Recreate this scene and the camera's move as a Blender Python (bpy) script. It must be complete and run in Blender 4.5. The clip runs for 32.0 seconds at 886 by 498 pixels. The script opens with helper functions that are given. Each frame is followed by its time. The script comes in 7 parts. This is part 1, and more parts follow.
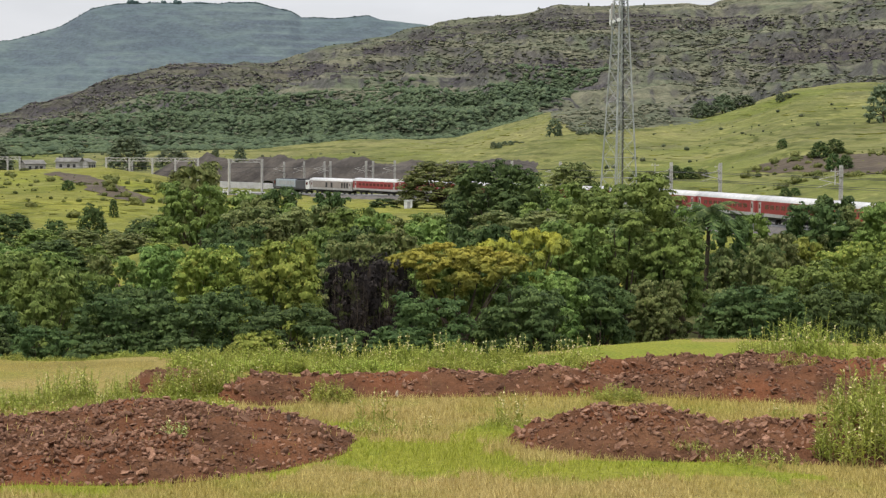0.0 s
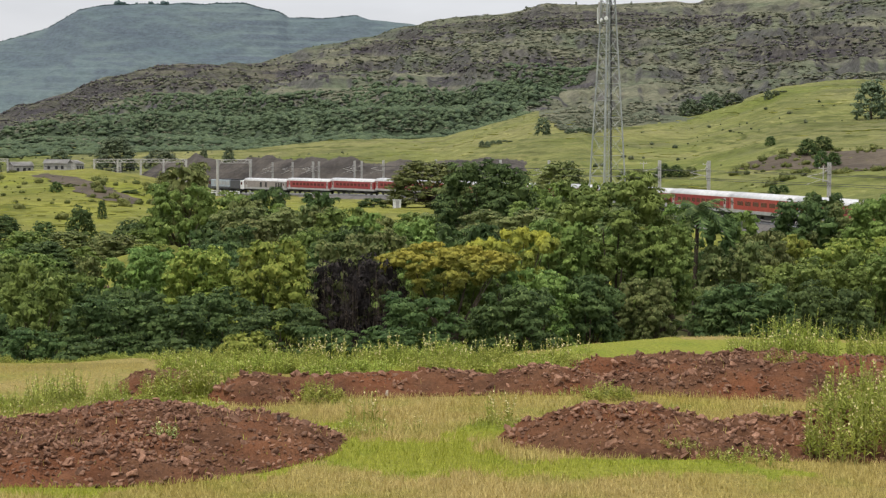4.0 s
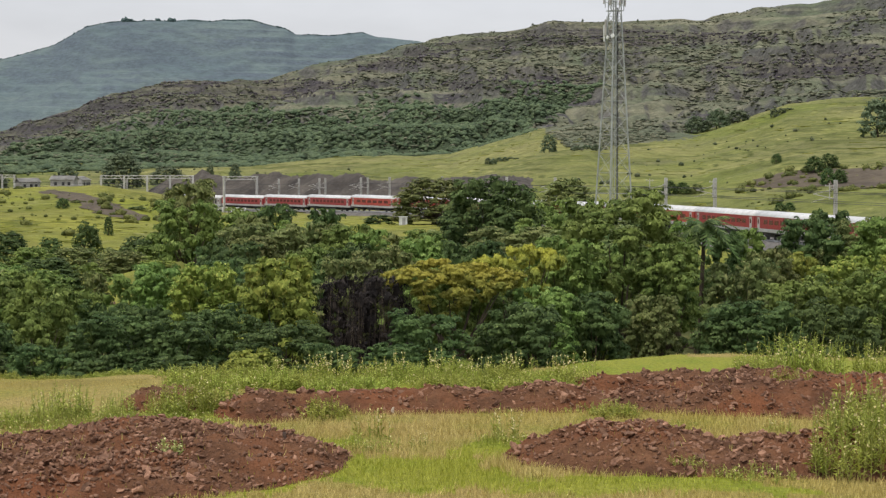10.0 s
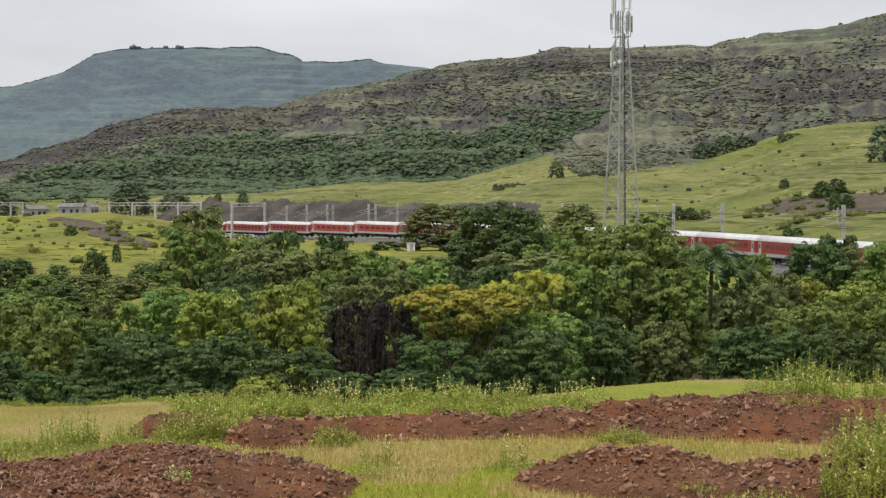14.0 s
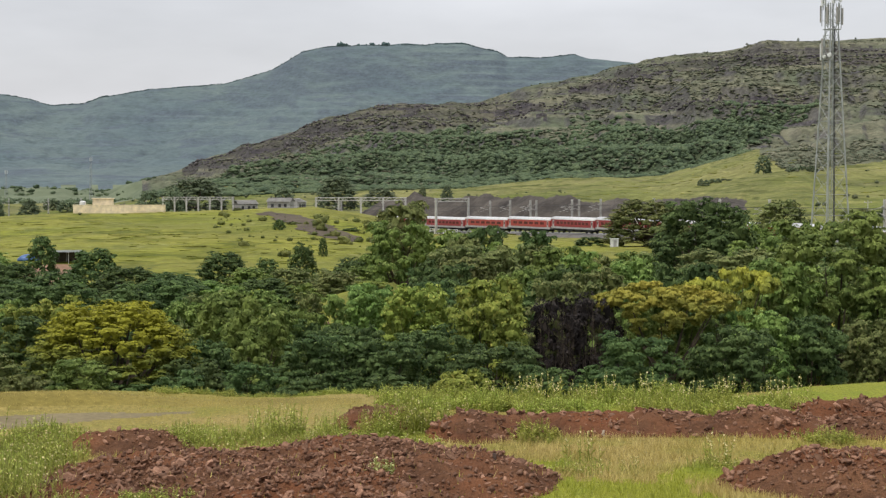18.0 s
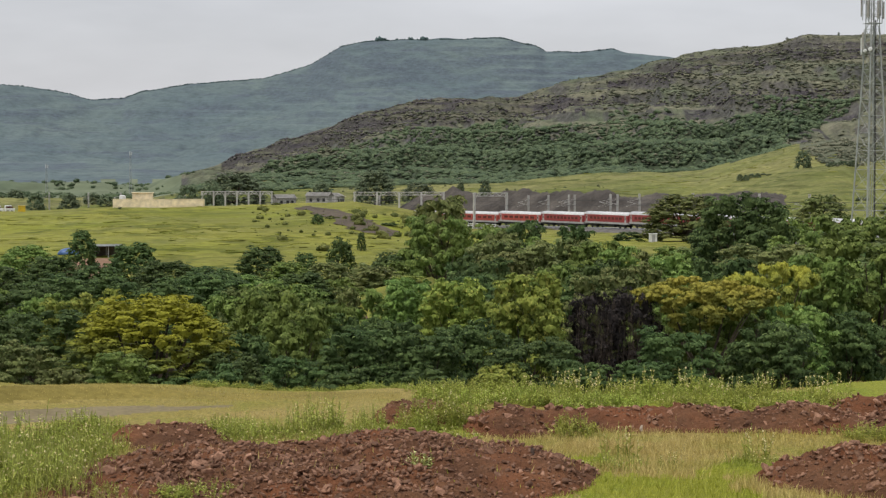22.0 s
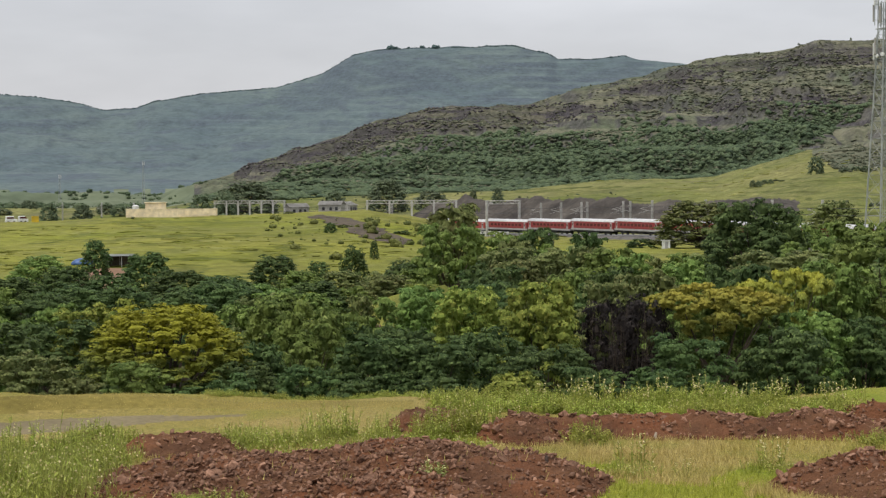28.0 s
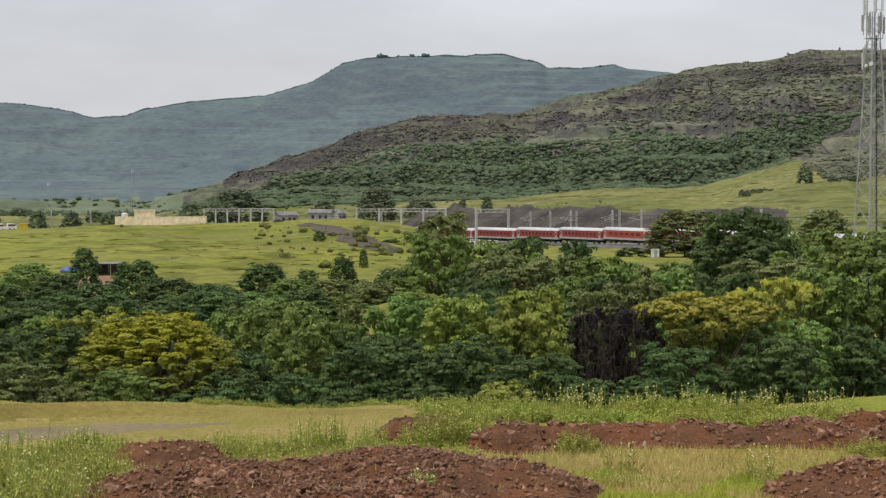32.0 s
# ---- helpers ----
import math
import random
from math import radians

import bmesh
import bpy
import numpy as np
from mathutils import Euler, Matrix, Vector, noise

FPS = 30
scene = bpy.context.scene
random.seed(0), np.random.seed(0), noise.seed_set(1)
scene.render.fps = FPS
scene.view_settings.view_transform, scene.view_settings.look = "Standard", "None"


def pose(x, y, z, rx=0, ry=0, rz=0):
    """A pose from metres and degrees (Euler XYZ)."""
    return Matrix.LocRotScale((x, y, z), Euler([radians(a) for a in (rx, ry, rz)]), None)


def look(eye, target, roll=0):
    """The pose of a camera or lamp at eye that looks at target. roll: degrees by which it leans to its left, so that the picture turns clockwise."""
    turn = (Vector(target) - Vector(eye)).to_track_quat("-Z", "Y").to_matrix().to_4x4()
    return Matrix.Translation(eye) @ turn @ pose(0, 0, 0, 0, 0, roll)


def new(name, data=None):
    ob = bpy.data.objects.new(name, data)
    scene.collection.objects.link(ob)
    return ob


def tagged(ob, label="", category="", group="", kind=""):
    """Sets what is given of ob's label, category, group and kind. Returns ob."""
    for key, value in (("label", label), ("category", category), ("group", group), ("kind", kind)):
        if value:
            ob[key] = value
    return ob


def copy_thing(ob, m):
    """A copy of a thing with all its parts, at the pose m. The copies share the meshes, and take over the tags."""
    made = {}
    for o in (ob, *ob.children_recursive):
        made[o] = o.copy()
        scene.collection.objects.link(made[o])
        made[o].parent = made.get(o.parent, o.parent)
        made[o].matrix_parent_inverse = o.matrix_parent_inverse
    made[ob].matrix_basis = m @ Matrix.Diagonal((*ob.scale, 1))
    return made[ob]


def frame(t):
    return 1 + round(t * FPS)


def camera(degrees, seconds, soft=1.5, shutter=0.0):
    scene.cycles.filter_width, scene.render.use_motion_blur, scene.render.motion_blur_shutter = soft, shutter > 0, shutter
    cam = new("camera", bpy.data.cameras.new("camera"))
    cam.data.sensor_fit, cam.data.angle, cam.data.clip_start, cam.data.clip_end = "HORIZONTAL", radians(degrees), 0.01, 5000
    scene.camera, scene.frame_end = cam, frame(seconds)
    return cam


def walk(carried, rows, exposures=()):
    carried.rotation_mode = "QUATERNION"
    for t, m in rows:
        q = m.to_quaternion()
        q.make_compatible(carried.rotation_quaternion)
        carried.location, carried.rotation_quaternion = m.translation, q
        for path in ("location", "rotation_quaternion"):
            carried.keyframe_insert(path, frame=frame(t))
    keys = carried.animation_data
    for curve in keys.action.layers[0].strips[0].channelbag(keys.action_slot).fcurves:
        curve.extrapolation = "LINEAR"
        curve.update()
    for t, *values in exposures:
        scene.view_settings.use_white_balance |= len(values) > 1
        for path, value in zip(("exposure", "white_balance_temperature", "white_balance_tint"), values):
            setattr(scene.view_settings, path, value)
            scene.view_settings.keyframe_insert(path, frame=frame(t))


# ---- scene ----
EYE = Vector((0.0, 0.0, 3.6))
cam = camera(29.31, 32.0, soft=1.3)


def aim(yaw, tilt, roll):
    """The camera's pose: degrees to the right of north, up, and of roll."""
    a, e = radians(yaw), radians(tilt)
    return look(EYE, EYE + Vector((math.sin(a) * math.cos(e), math.cos(a) * math.cos(e), math.sin(e))), roll)


walk(cam, [
    (0.0, aim(4.190, -3.391, 0.35)), (0.5, aim(4.282, -3.389, 0.52)), (1.0, aim(4.583, -3.438, 0.40)),
    (1.5, aim(4.571, -3.445, 0.35)), (2.0, aim(4.671, -3.449, 0.21)), (2.5, aim(4.721, -3.481, 0.22)),
    (3.0, aim(4.661, -3.443, 0.10)), (3.5, aim(4.556, -3.421, 0.02)), (5.5, aim(4.588, -3.113, -0.04)),
    (6.0, aim(4.484, -2.793, -0.08)), (6.5, aim(4.558, -2.876, -0.10)), (7.0, aim(4.554, -2.890, -0.08)),
    (7.5, aim(4.532, -2.906, -0.07)), (8.0, aim(4.528, -2.931, -0.19)), (8.5, aim(4.549, -2.960, -0.14)),
    (9.0, aim(4.472, -2.908, -0.15)), (9.5, aim(4.349, -2.902, -0.14)), (10.0, aim(4.352, -2.840, 0.10)),
    (10.5, aim(4.341, -2.477, 0.17)), (11.0, aim(4.337, -2.109, 0.14)), (11.5, aim(4.260, -2.165, 0.10)),
    (12.0, aim(4.358, -2.090, 0.15)), (12.5, aim(4.327, -1.988, 0.17)), (13.0, aim(4.328, -1.929, 0.17)),
    (13.5, aim(4.342, -1.926, 0.09)), (14.0, aim(4.089, -1.956, -0.07)), (14.5, aim(3.106, -1.981, -0.27)),
    (15.0, aim(0.470, -1.936, -0.47)), (15.5, aim(-0.292, -1.897, -0.38)), (17.5, aim(-1.921, -2.099, -0.05)),
    (18.0, aim(-2.776, -2.108, 0.01)), (18.5, aim(-3.304, -2.141, -0.05)), (19.0, aim(-4.846, -2.173, -0.11)),
    (19.5, aim(-5.893, -2.160, -0.17)), (20.0, aim(-5.576, -2.142, -0.19)), (20.5, aim(-5.214, -2.180, 0.02)),
    (21.0, aim(-4.562, -2.175, 0.05)), (21.5, aim(-4.286, -2.195, -0.04)), (22.0, aim(-4.067, -2.292, 0.06)),
    (22.5, aim(-3.188, -2.259, 0.15)), (23.0, aim(-3.089, -2.243, 0.20)), (23.5, aim(-3.076, -2.284, 0.31)),
    (24.0, aim(-2.746, -2.291, 0.41)), (24.5, aim(-1.411, -2.269, 0.27)), (26.5, aim(-2.710, -2.337, -0.12)),
    (27.0, aim(-5.013, -2.333, -0.43)), (27.5, aim(-4.809, -2.077, -0.40)), (28.0, aim(-4.500, -2.020, -0.29)),
    (28.5, aim(-4.499, -1.949, -0.24)), (29.0, aim(-4.626, -1.799, -0.13)), (29.5, aim(-4.610, -1.697, -0.02)),
    (30.0, aim(-4.466, -1.698, 0.07)), (30.5, aim(-4.369, -1.776, -0.06)), (31.0, aim(-3.982, -1.808, -0.06)),
    (31.5, aim(-4.056, -1.742, -0.08)), (32.0, aim(-4.137, -1.736, -0.16)),
], exposures=[(0, 0.22), (3, 0.2), (6, 0.08), (9, 0.1), (11, 0.08), (15, 0.1), (18, 0.08), (19, 0.06), (20, -0.08), (22, -0.08), (24, 0.07), (27, 0.03), (28.5, -0.07), (32, -0.05)])

# ---- sky and sun: bright overcast, light from high on the left and behind ----
world = bpy.data.worlds.new("overcast_sky")
scene.world = world
world.use_nodes = True
wn, wl = world.node_tree.nodes, world.node_tree.links
wn.clear()
w_out, w_bg = wn.new("ShaderNodeOutputWorld"), wn.new("ShaderNodeBackground")
w_sky = wn.new("ShaderNodeTexSky")
w_sky.sky_type, w_sky.sun_disc = "NISHITA", False
w_sky.sun_elevation, w_sky.sun_rotation = radians(58), radians(215)
w_sky.dust_density, w_sky.air_density = 4.0, 1.0
w_co, w_sep = wn.new("ShaderNodeTexCoord"), wn.new("ShaderNodeSeparateXYZ")
w_map = wn.new("ShaderNodeMapping")
w_map.inputs["Scale"].default_value = (1.0, 1.0, 3.5)
w_noise = wn.new("ShaderNodeTexNoise")
w_noise.inputs["Scale"].default_value, w_noise.inputs["Detail"].default_value = 3.4, 5.0
w_noise.inputs["Roughness"].default_value = 0.55
w_ramp = wn.new("ShaderNodeMapRange")     # thin and thick cloud
w_ramp.inputs[1].default_value, w_ramp.inputs[2].default_value = 0.32, 0.68
w_ramp.inputs[3].default_value, w_ramp.inputs[4].default_value = 0.84, 1.1
w_grad = wn.new("ShaderNodeMapRange")     # an overcast sky is brighter overhead
w_grad.inputs[1].default_value, w_grad.inputs[2].default_value = 0.05, 0.9
w_grad.inputs[3].default_value, w_grad.inputs[4].default_value = 0.60, 0.92
w_mul = wn.new("ShaderNodeMath")
w_mul.operation = "MULTIPLY"
w_col = wn.new("ShaderNodeMix")
w_col.data_type = "RGBA"
w_col.blend_type, w_col.inputs[0].default_value = "MULTIPLY", 1.0
w_col.inputs[6].default_value = (0.985, 0.985, 1.03, 1)
w_add = wn.new("ShaderNodeMix")
w_add.data_type = "RGBA"
w_add.blend_type, w_add.inputs[0].default_value = "ADD", 0.035
wl.new(w_co.outputs["Generated"], w_map.inputs[0])
wl.new(w_map.outputs[0], w_noise.inputs["Vector"])
wl.new(w_noise.outputs[0], w_ramp.inputs[0])
wl.new(w_co.outputs["Generated"], w_sep.inputs[0])
wl.new(w_sep.outputs[2], w_grad.inputs[0])
wl.new(w_ramp.outputs[0], w_mul.inputs[0])
wl.new(w_grad.outputs[0], w_mul.inputs[1])
wl.new(w_mul.outputs[0], w_col.inputs[7])
wl.new(w_col.outputs[2], w_add.inputs[6])
wl.new(w_sky.outputs[0], w_add.inputs[7])
wl.new(w_add.outputs[2], w_bg.inputs[0])
w_bg.inputs[1].default_value = 1.0
wl.new(w_bg.outputs[0], w_out.inputs[0])
sun = new("sun", bpy.data.lights.new("sun", "SUN"))
sun.data.energy, sun.data.angle, sun.data.color = 1.75, radians(11), (1.0, 0.96, 0.88)
sun.matrix_world = look((0, 0, 0), (0.30, 0.27, -0.95))


# ---- materials ----
def noise_node(t, co, scale, detail=4.0, rough=0.55, stretch=None):
    if stretch:
        m = t.nodes.new("ShaderNodeMapping")
        m.inputs["Scale"].default_value = stretch
        t.links.new(co, m.inputs[0])
        co = m.outputs[0]
    n = t.nodes.new("ShaderNodeTexNoise")
    n.inputs["Scale"].default_value, n.inputs["Detail"].default_value, n.inputs["Roughness"].default_value = scale, detail, rough
    t.links.new(co, n.inputs["Vector"])
    return n.outputs[0]


def mix_node(t, fac, a, b, blend="MIX"):
    m = t.nodes.new("ShaderNodeMix")
    m.data_type, m.blend_type = "RGBA", blend
    for socket, v in ((m.inputs[0], fac), (m.inputs[6], a), (m.inputs[7], b)):
        if isinstance(v, tuple):
            socket.default_value = (*v, 1)
        elif isinstance(v, (int, float)):
            socket.default_value = v
        else:
            t.links.new(v, socket)
    return m.outputs[2]


def range_node(t, fac, a, b, c=0.0, d=1.0):
    r = t.nodes.new("ShaderNodeMapRange")
    for i, v in enumerate((a, b, c, d)):
        r.inputs[i + 1].default_value = v
    t.links.new(fac, r.inputs[0])
    return r.outputs[0]


def start_mat(name, rough=0.8, metal=0.0):
    m = bpy.data.materials.new(name)
    m.use_nodes = True
    t = m.node_tree
    b = t.nodes["Principled BSDF"]
    b.inputs["Roughness"].default_value, b.inputs["Metallic"].default_value = rough, metal
    if rough >= 0.8:
        b.inputs["Specular IOR Level"].default_value = 0.12
    co = t.nodes.new("ShaderNodeNewGeometry").outputs["Position"]
    return m, t, b, co


def bump_node(t, b, height, strength, distance):
    n = t.nodes.new("ShaderNodeBump")
    n.inputs["Strength"].default_value, n.inputs["Distance"].default_value = strength, distance
    t.links.new(height, n.inputs["Height"])
    t.links.new(n.outputs[0], b.inputs["Normal"])


def mottled(name, dark, light, scale, fine, rough=0.8, metal=0.0, bump=0.3, distance=0.05, local=False, vary=0.0):
    """Two colours mixed by a coarse and a fine noise, with relief; vary: change of value from object to object."""
    m, t, b, co = start_mat(name, rough, metal)
    if local:
        co = t.nodes.new("ShaderNodeTexCoord").outputs["Object"]
    big, small = noise_node(t, co, scale, 4), noise_node(t, co, fine, 4)
    col = mix_node(t, range_node(t, big, 0.3, 0.7), dark, light)
    col = mix_node(t, 0.6, col, mix_node(t, range_node(t, small, 0.25, 0.75), (0.55, 0.55, 0.55), (1.35, 1.35, 1.35)), "MULTIPLY")
    if vary:
        o = t.nodes.new("ShaderNodeObjectInfo")
        g = t.nodes.new("ShaderNodeNewGeometry")
        both = t.nodes.new("ShaderNodeMath")
        both.operation = "ADD"
        t.links.new(o.outputs["Random"], both.inputs[0])
        t.links.new(g.outputs["Random Per Island"], both.inputs[1])
        v = range_node(t, both.outputs[0], 0.3, 1.7, 1 - vary, 1 + vary)
        h = t.nodes.new("ShaderNodeHueSaturation")
        t.links.new(v, h.inputs["Value"])
        t.links.new(col, h.inputs["Color"])
        col = h.outputs[0]
    t.links.new(col, b.inputs["Base Color"])
    bump_node(t, b, small, bump, distance)
    return m


def leaf_mat(name, dark, light, warm, sheen=0.1, crest=None, crest_from=(0.42, 0.78)):
    """Leaves: hue and value change from leaf to leaf, from branch to branch and from tree to tree; light passes through."""
    m, t, b, co = start_mat(name, 0.62)
    g = t.nodes.new("ShaderNodeNewGeometry")
    o = t.nodes.new("ShaderNodeObjectInfo")
    local = t.nodes.new("ShaderNodeTexCoord").outputs["Object"]
    branch = noise_node(t, local, 2.6, 3)
    col = mix_node(t, range_node(t, branch, 0.35, 0.68), dark, light)
    col = mix_node(t, range_node(t, g.outputs["Random Per Island"], 0.72, 1.0, 0, 0.75), col, warm)
    if crest:       # the crest colour takes over towards the top
        z = t.nodes.new("ShaderNodeSeparateXYZ")
        t.links.new(local, z.inputs[0])
        add = t.nodes.new("ShaderNodeMath")
        add.operation = "ADD"
        t.links.new(z.outputs[2], add.inputs[0])
        t.links.new(range_node(t, noise_node(t, local, 5, 3), 0.2, 0.8, -0.28, 0.28), add.inputs[1])
        col = mix_node(t, range_node(t, add.outputs[0], *crest_from), col, crest)
    h = t.nodes.new("ShaderNodeHueSaturation")
    t.links.new(range_node(t, g.outputs["Random Per Island"], 0, 1, 0.76, 1.22), h.inputs["Value"])
    t.links.new(range_node(t, o.outputs["Random"], 0, 1, 0.485, 0.515), h.inputs["Hue"])
    t.links.new(col, h.inputs["Color"])
    h2 = t.nodes.new("ShaderNodeHueSaturation")
    t.links.new(range_node(t, o.outputs["Random"], 0, 1, 0.85, 1.15), h2.inputs["Value"])
    t.links.new(h.outputs[0], h2.inputs["Color"])
    t.links.new(h2.outputs[0], b.inputs["Base Color"])
    b.inputs["Specular IOR Level"].default_value = sheen
    tr = t.nodes.new("ShaderNodeBsdfTranslucent")
    t.links.new(h2.outputs[0], tr.inputs["Color"])
    mx = t.nodes.new("ShaderNodeMixShader")
    mx.inputs[0].default_value = 0.16
    out = t.nodes["Material Output"]
    t.links.new(b.outputs[0], mx.inputs[1])
    t.links.new(tr.outputs[0], mx.inputs[2])
    t.links.new(mx.outputs[0], out.inputs[0])
    return m


def plain(name, col, rough=0.5, metal=0.0):
    return mottled(name, tuple(c * 0.82 for c in col), tuple(min(1, c * 1.1) for c in col), 0.8, 9, rough, metal, 0.12, 0.01, True)


def lawn_mat(name, base, dry, fresh):
    """Short monsoon turf, green where it is damp and straw where it is dry, with bare soil showing."""
    m, t, b, co = start_mat(name, 0.9)
    big, mid, fine = noise_node(t, co, 0.16, 3), noise_node(t, co, 0.9, 5), noise_node(t, co, 14, 5)
    col = mix_node(t, range_node(t, big, 0.32, 0.54), base, dry)
    col = mix_node(t, range_node(t, mid, 0.5, 0.75, 0, 0.8), col, fresh)
    col = mix_node(t, 0.75, col, mix_node(t, range_node(t, fine, 0.3, 0.72), (0.5, 0.5, 0.45), (1.4, 1.4, 1.3)), "MULTIPLY")
    t.links.new(col, b.inputs["Base Color"])
    bump_node(t, b, fine, 0.6, 0.05)
    return m


def wave_node(t, co, scale, warp, detail_scale):
    """Lines along the contour: level bands, broken and bent."""
    w = t.nodes.new("ShaderNodeTexWave")
    w.wave_type, w.bands_direction = "BANDS", "Z"
    for key, v in (("Scale", scale), ("Distortion", warp), ("Detail", 3.0), ("Detail Scale", detail_scale), ("Detail Roughness", 0.6)):
        w.inputs[key].default_value = v
    t.links.new(co, w.inputs["Vector"])
    return w.outputs["Fac"]


def product(t, a, b):
    m = t.nodes.new("ShaderNodeMath")
    m.operation = "MULTIPLY"
    t.links.new(a, m.inputs[0])
    t.links.new(b, m.inputs[1])
    return m.outputs[0]


def meadow_mat(name, green, dry, worn, worn_amount, step):
    """Grazed hillside: yellow green, with cattle paths and rank grass in broken lines along the contour; step: metres of height from line to line."""
    m, t, b, co = start_mat(name, 0.9)
    big, fine = noise_node(t, co, 0.009, 4), noise_node(t, co, 0.45, 6, 0.7)
    patch = noise_node(t, co, 0.03, 5, 0.65)
    col = mix_node(t, range_node(t, big, 0.36, 0.62), green, dry)
    col = mix_node(t, range_node(t, noise_node(t, co, 0.016, 5, 0.6), 0.46, 0.64, 0, worn_amount), col, worn)
    col = mix_node(t, range_node(t, patch, 0.52, 0.66, 0, 0.75), col, tuple(c * 0.56 for c in green))
    lines = range_node(t, wave_node(t, co, 0.314 / step, 9.0, 0.25), 0.6, 0.95)
    lines = product(t, lines, range_node(t, noise_node(t, co, 0.035, 4, 0.6), 0.44, 0.6))
    col = mix_node(t, lines, col, tuple(c * 0.5 for c in green))
    pale = range_node(t, wave_node(t, co, 0.22 / step, 12.0, 0.3), 0.78, 1.0, 0, 0.7)
    pale = product(t, pale, range_node(t, noise_node(t, co, 0.05, 4, 0.6), 0.5, 0.66))
    col = mix_node(t, pale, col, (0.33, 0.31, 0.12))
    col = mix_node(t, range_node(t, noise_node(t, co, 0.11, 5, 0.65), 0.54, 0.66, 0, 0.7), col, (0.105, 0.118, 0.030))
    col = mix_node(t, 0.7, col, mix_node(t, range_node(t, fine, 0.3, 0.7), (0.55, 0.55, 0.5), (1.4, 1.4, 1.35)), "MULTIPLY")
    t.links.new(col, b.inputs["Base Color"])
    bump_node(t, b, fine, 0.7, 0.6)
    return m


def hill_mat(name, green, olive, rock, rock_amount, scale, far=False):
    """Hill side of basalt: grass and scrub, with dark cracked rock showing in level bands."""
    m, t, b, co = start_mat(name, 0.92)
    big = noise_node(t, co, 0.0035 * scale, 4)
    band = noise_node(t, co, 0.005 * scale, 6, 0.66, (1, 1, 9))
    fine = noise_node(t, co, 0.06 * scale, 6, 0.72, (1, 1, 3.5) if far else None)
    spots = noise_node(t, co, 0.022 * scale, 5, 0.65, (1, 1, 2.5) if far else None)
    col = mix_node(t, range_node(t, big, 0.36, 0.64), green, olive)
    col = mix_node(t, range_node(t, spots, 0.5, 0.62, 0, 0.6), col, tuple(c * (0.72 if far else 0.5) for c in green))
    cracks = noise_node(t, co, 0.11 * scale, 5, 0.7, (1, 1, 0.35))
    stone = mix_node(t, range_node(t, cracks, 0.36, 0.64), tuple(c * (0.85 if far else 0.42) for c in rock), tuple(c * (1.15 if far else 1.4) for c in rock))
    lo = 0.66 - 0.22 * rock_amount
    col = mix_node(t, range_node(t, band, lo, lo + 0.08, 0, 0.92), col, stone)
    up = t.nodes.new("ShaderNodeSeparateXYZ")
    t.links.new(t.nodes.new("ShaderNodeNewGeometry").outputs["Normal"], up.inputs[0])
    col = mix_node(t, range_node(t, up.outputs[2], 0.93, 0.84, 0, 0.7), col, stone)      # steep ledges are bare
    # grass on the treads of the lava steps
    lines = range_node(t, wave_node(t, co, 0.314 / (19.0 if far else 12.0), 26.0 if far else 14.0, 0.012 * scale), 0.7, 0.98, 0, 0.4 if far else 0.8)
    lines = product(t, lines, range_node(t, noise_node(t, co, 0.004 * scale, 5, 0.65), 0.46, 0.62))
    col = mix_node(t, lines, col, tuple(c * 1.28 for c in olive))
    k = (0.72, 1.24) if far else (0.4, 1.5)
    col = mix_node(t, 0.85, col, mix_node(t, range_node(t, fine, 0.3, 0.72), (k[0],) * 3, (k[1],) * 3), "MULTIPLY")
    t.links.new(col, b.inputs["Base Color"])
    bump_node(t, b, fine, 0.7, 5.0 / scale)
    return m


def patchy(m, colour, scale, amount, stretch=None):
    """Lays soft-edged patches of another colour over a material."""
    t = m.node_tree
    b = t.nodes["Principled BSDF"]
    co = t.nodes.new("ShaderNodeNewGeometry").outputs["Position"]
    under = b.inputs["Base Color"].links[0].from_socket
    where = range_node(t, noise_node(t, co, scale, 5, 0.6, stretch), 0.46, 0.68, 0, amount)
    t.links.new(mix_node(t, where, under, colour), b.inputs["Base Color"])
    return m


M_TURF = lawn_mat("dry_turf", (0.235, 0.200, 0.050), (0.28, 0.222, 0.080), (0.175, 0.19, 0.030))
M_FRESH = lawn_mat("fresh_turf", (0.200, 0.222, 0.028), (0.23, 0.235, 0.038), (0.14, 0.190, 0.020))
M_LANE = mottled("damp_earth", (0.155, 0.125, 0.072), (0.225, 0.185, 0.105), 0.5, 9, 0.95, 0, 0.3, 0.03)
M_VERGE = mottled("brown_bank_strip", (0.165, 0.135, 0.036), (0.25, 0.20, 0.055), 0.7, 9, 0.95, 0, 0.5, 0.05)
M_MEADOW = meadow_mat("meadow", (0.186, 0.212, 0.024), (0.262, 0.244, 0.054), (0.170, 0.160, 0.050), 0.6, 0.8)
M_PASTURE = meadow_mat("hill_pasture", (0.135, 0.160, 0.034), (0.220, 0.212, 0.080), (0.115, 0.116, 0.054), 0.8, 1.5)
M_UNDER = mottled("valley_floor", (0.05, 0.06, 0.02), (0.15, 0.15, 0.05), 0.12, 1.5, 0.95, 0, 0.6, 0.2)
# a little haze is put into the hill's colours, greyer and bluer
M_HILL = hill_mat("basalt_hill", (0.108, 0.126, 0.078), (0.166, 0.162, 0.108), (0.078, 0.072, 0.078), 0.42, 3.0)
M_CRAG = hill_mat("basalt_crag", (0.086, 0.092, 0.060), (0.126, 0.119, 0.084), (0.060, 0.054, 0.060), 0.7, 3.6)
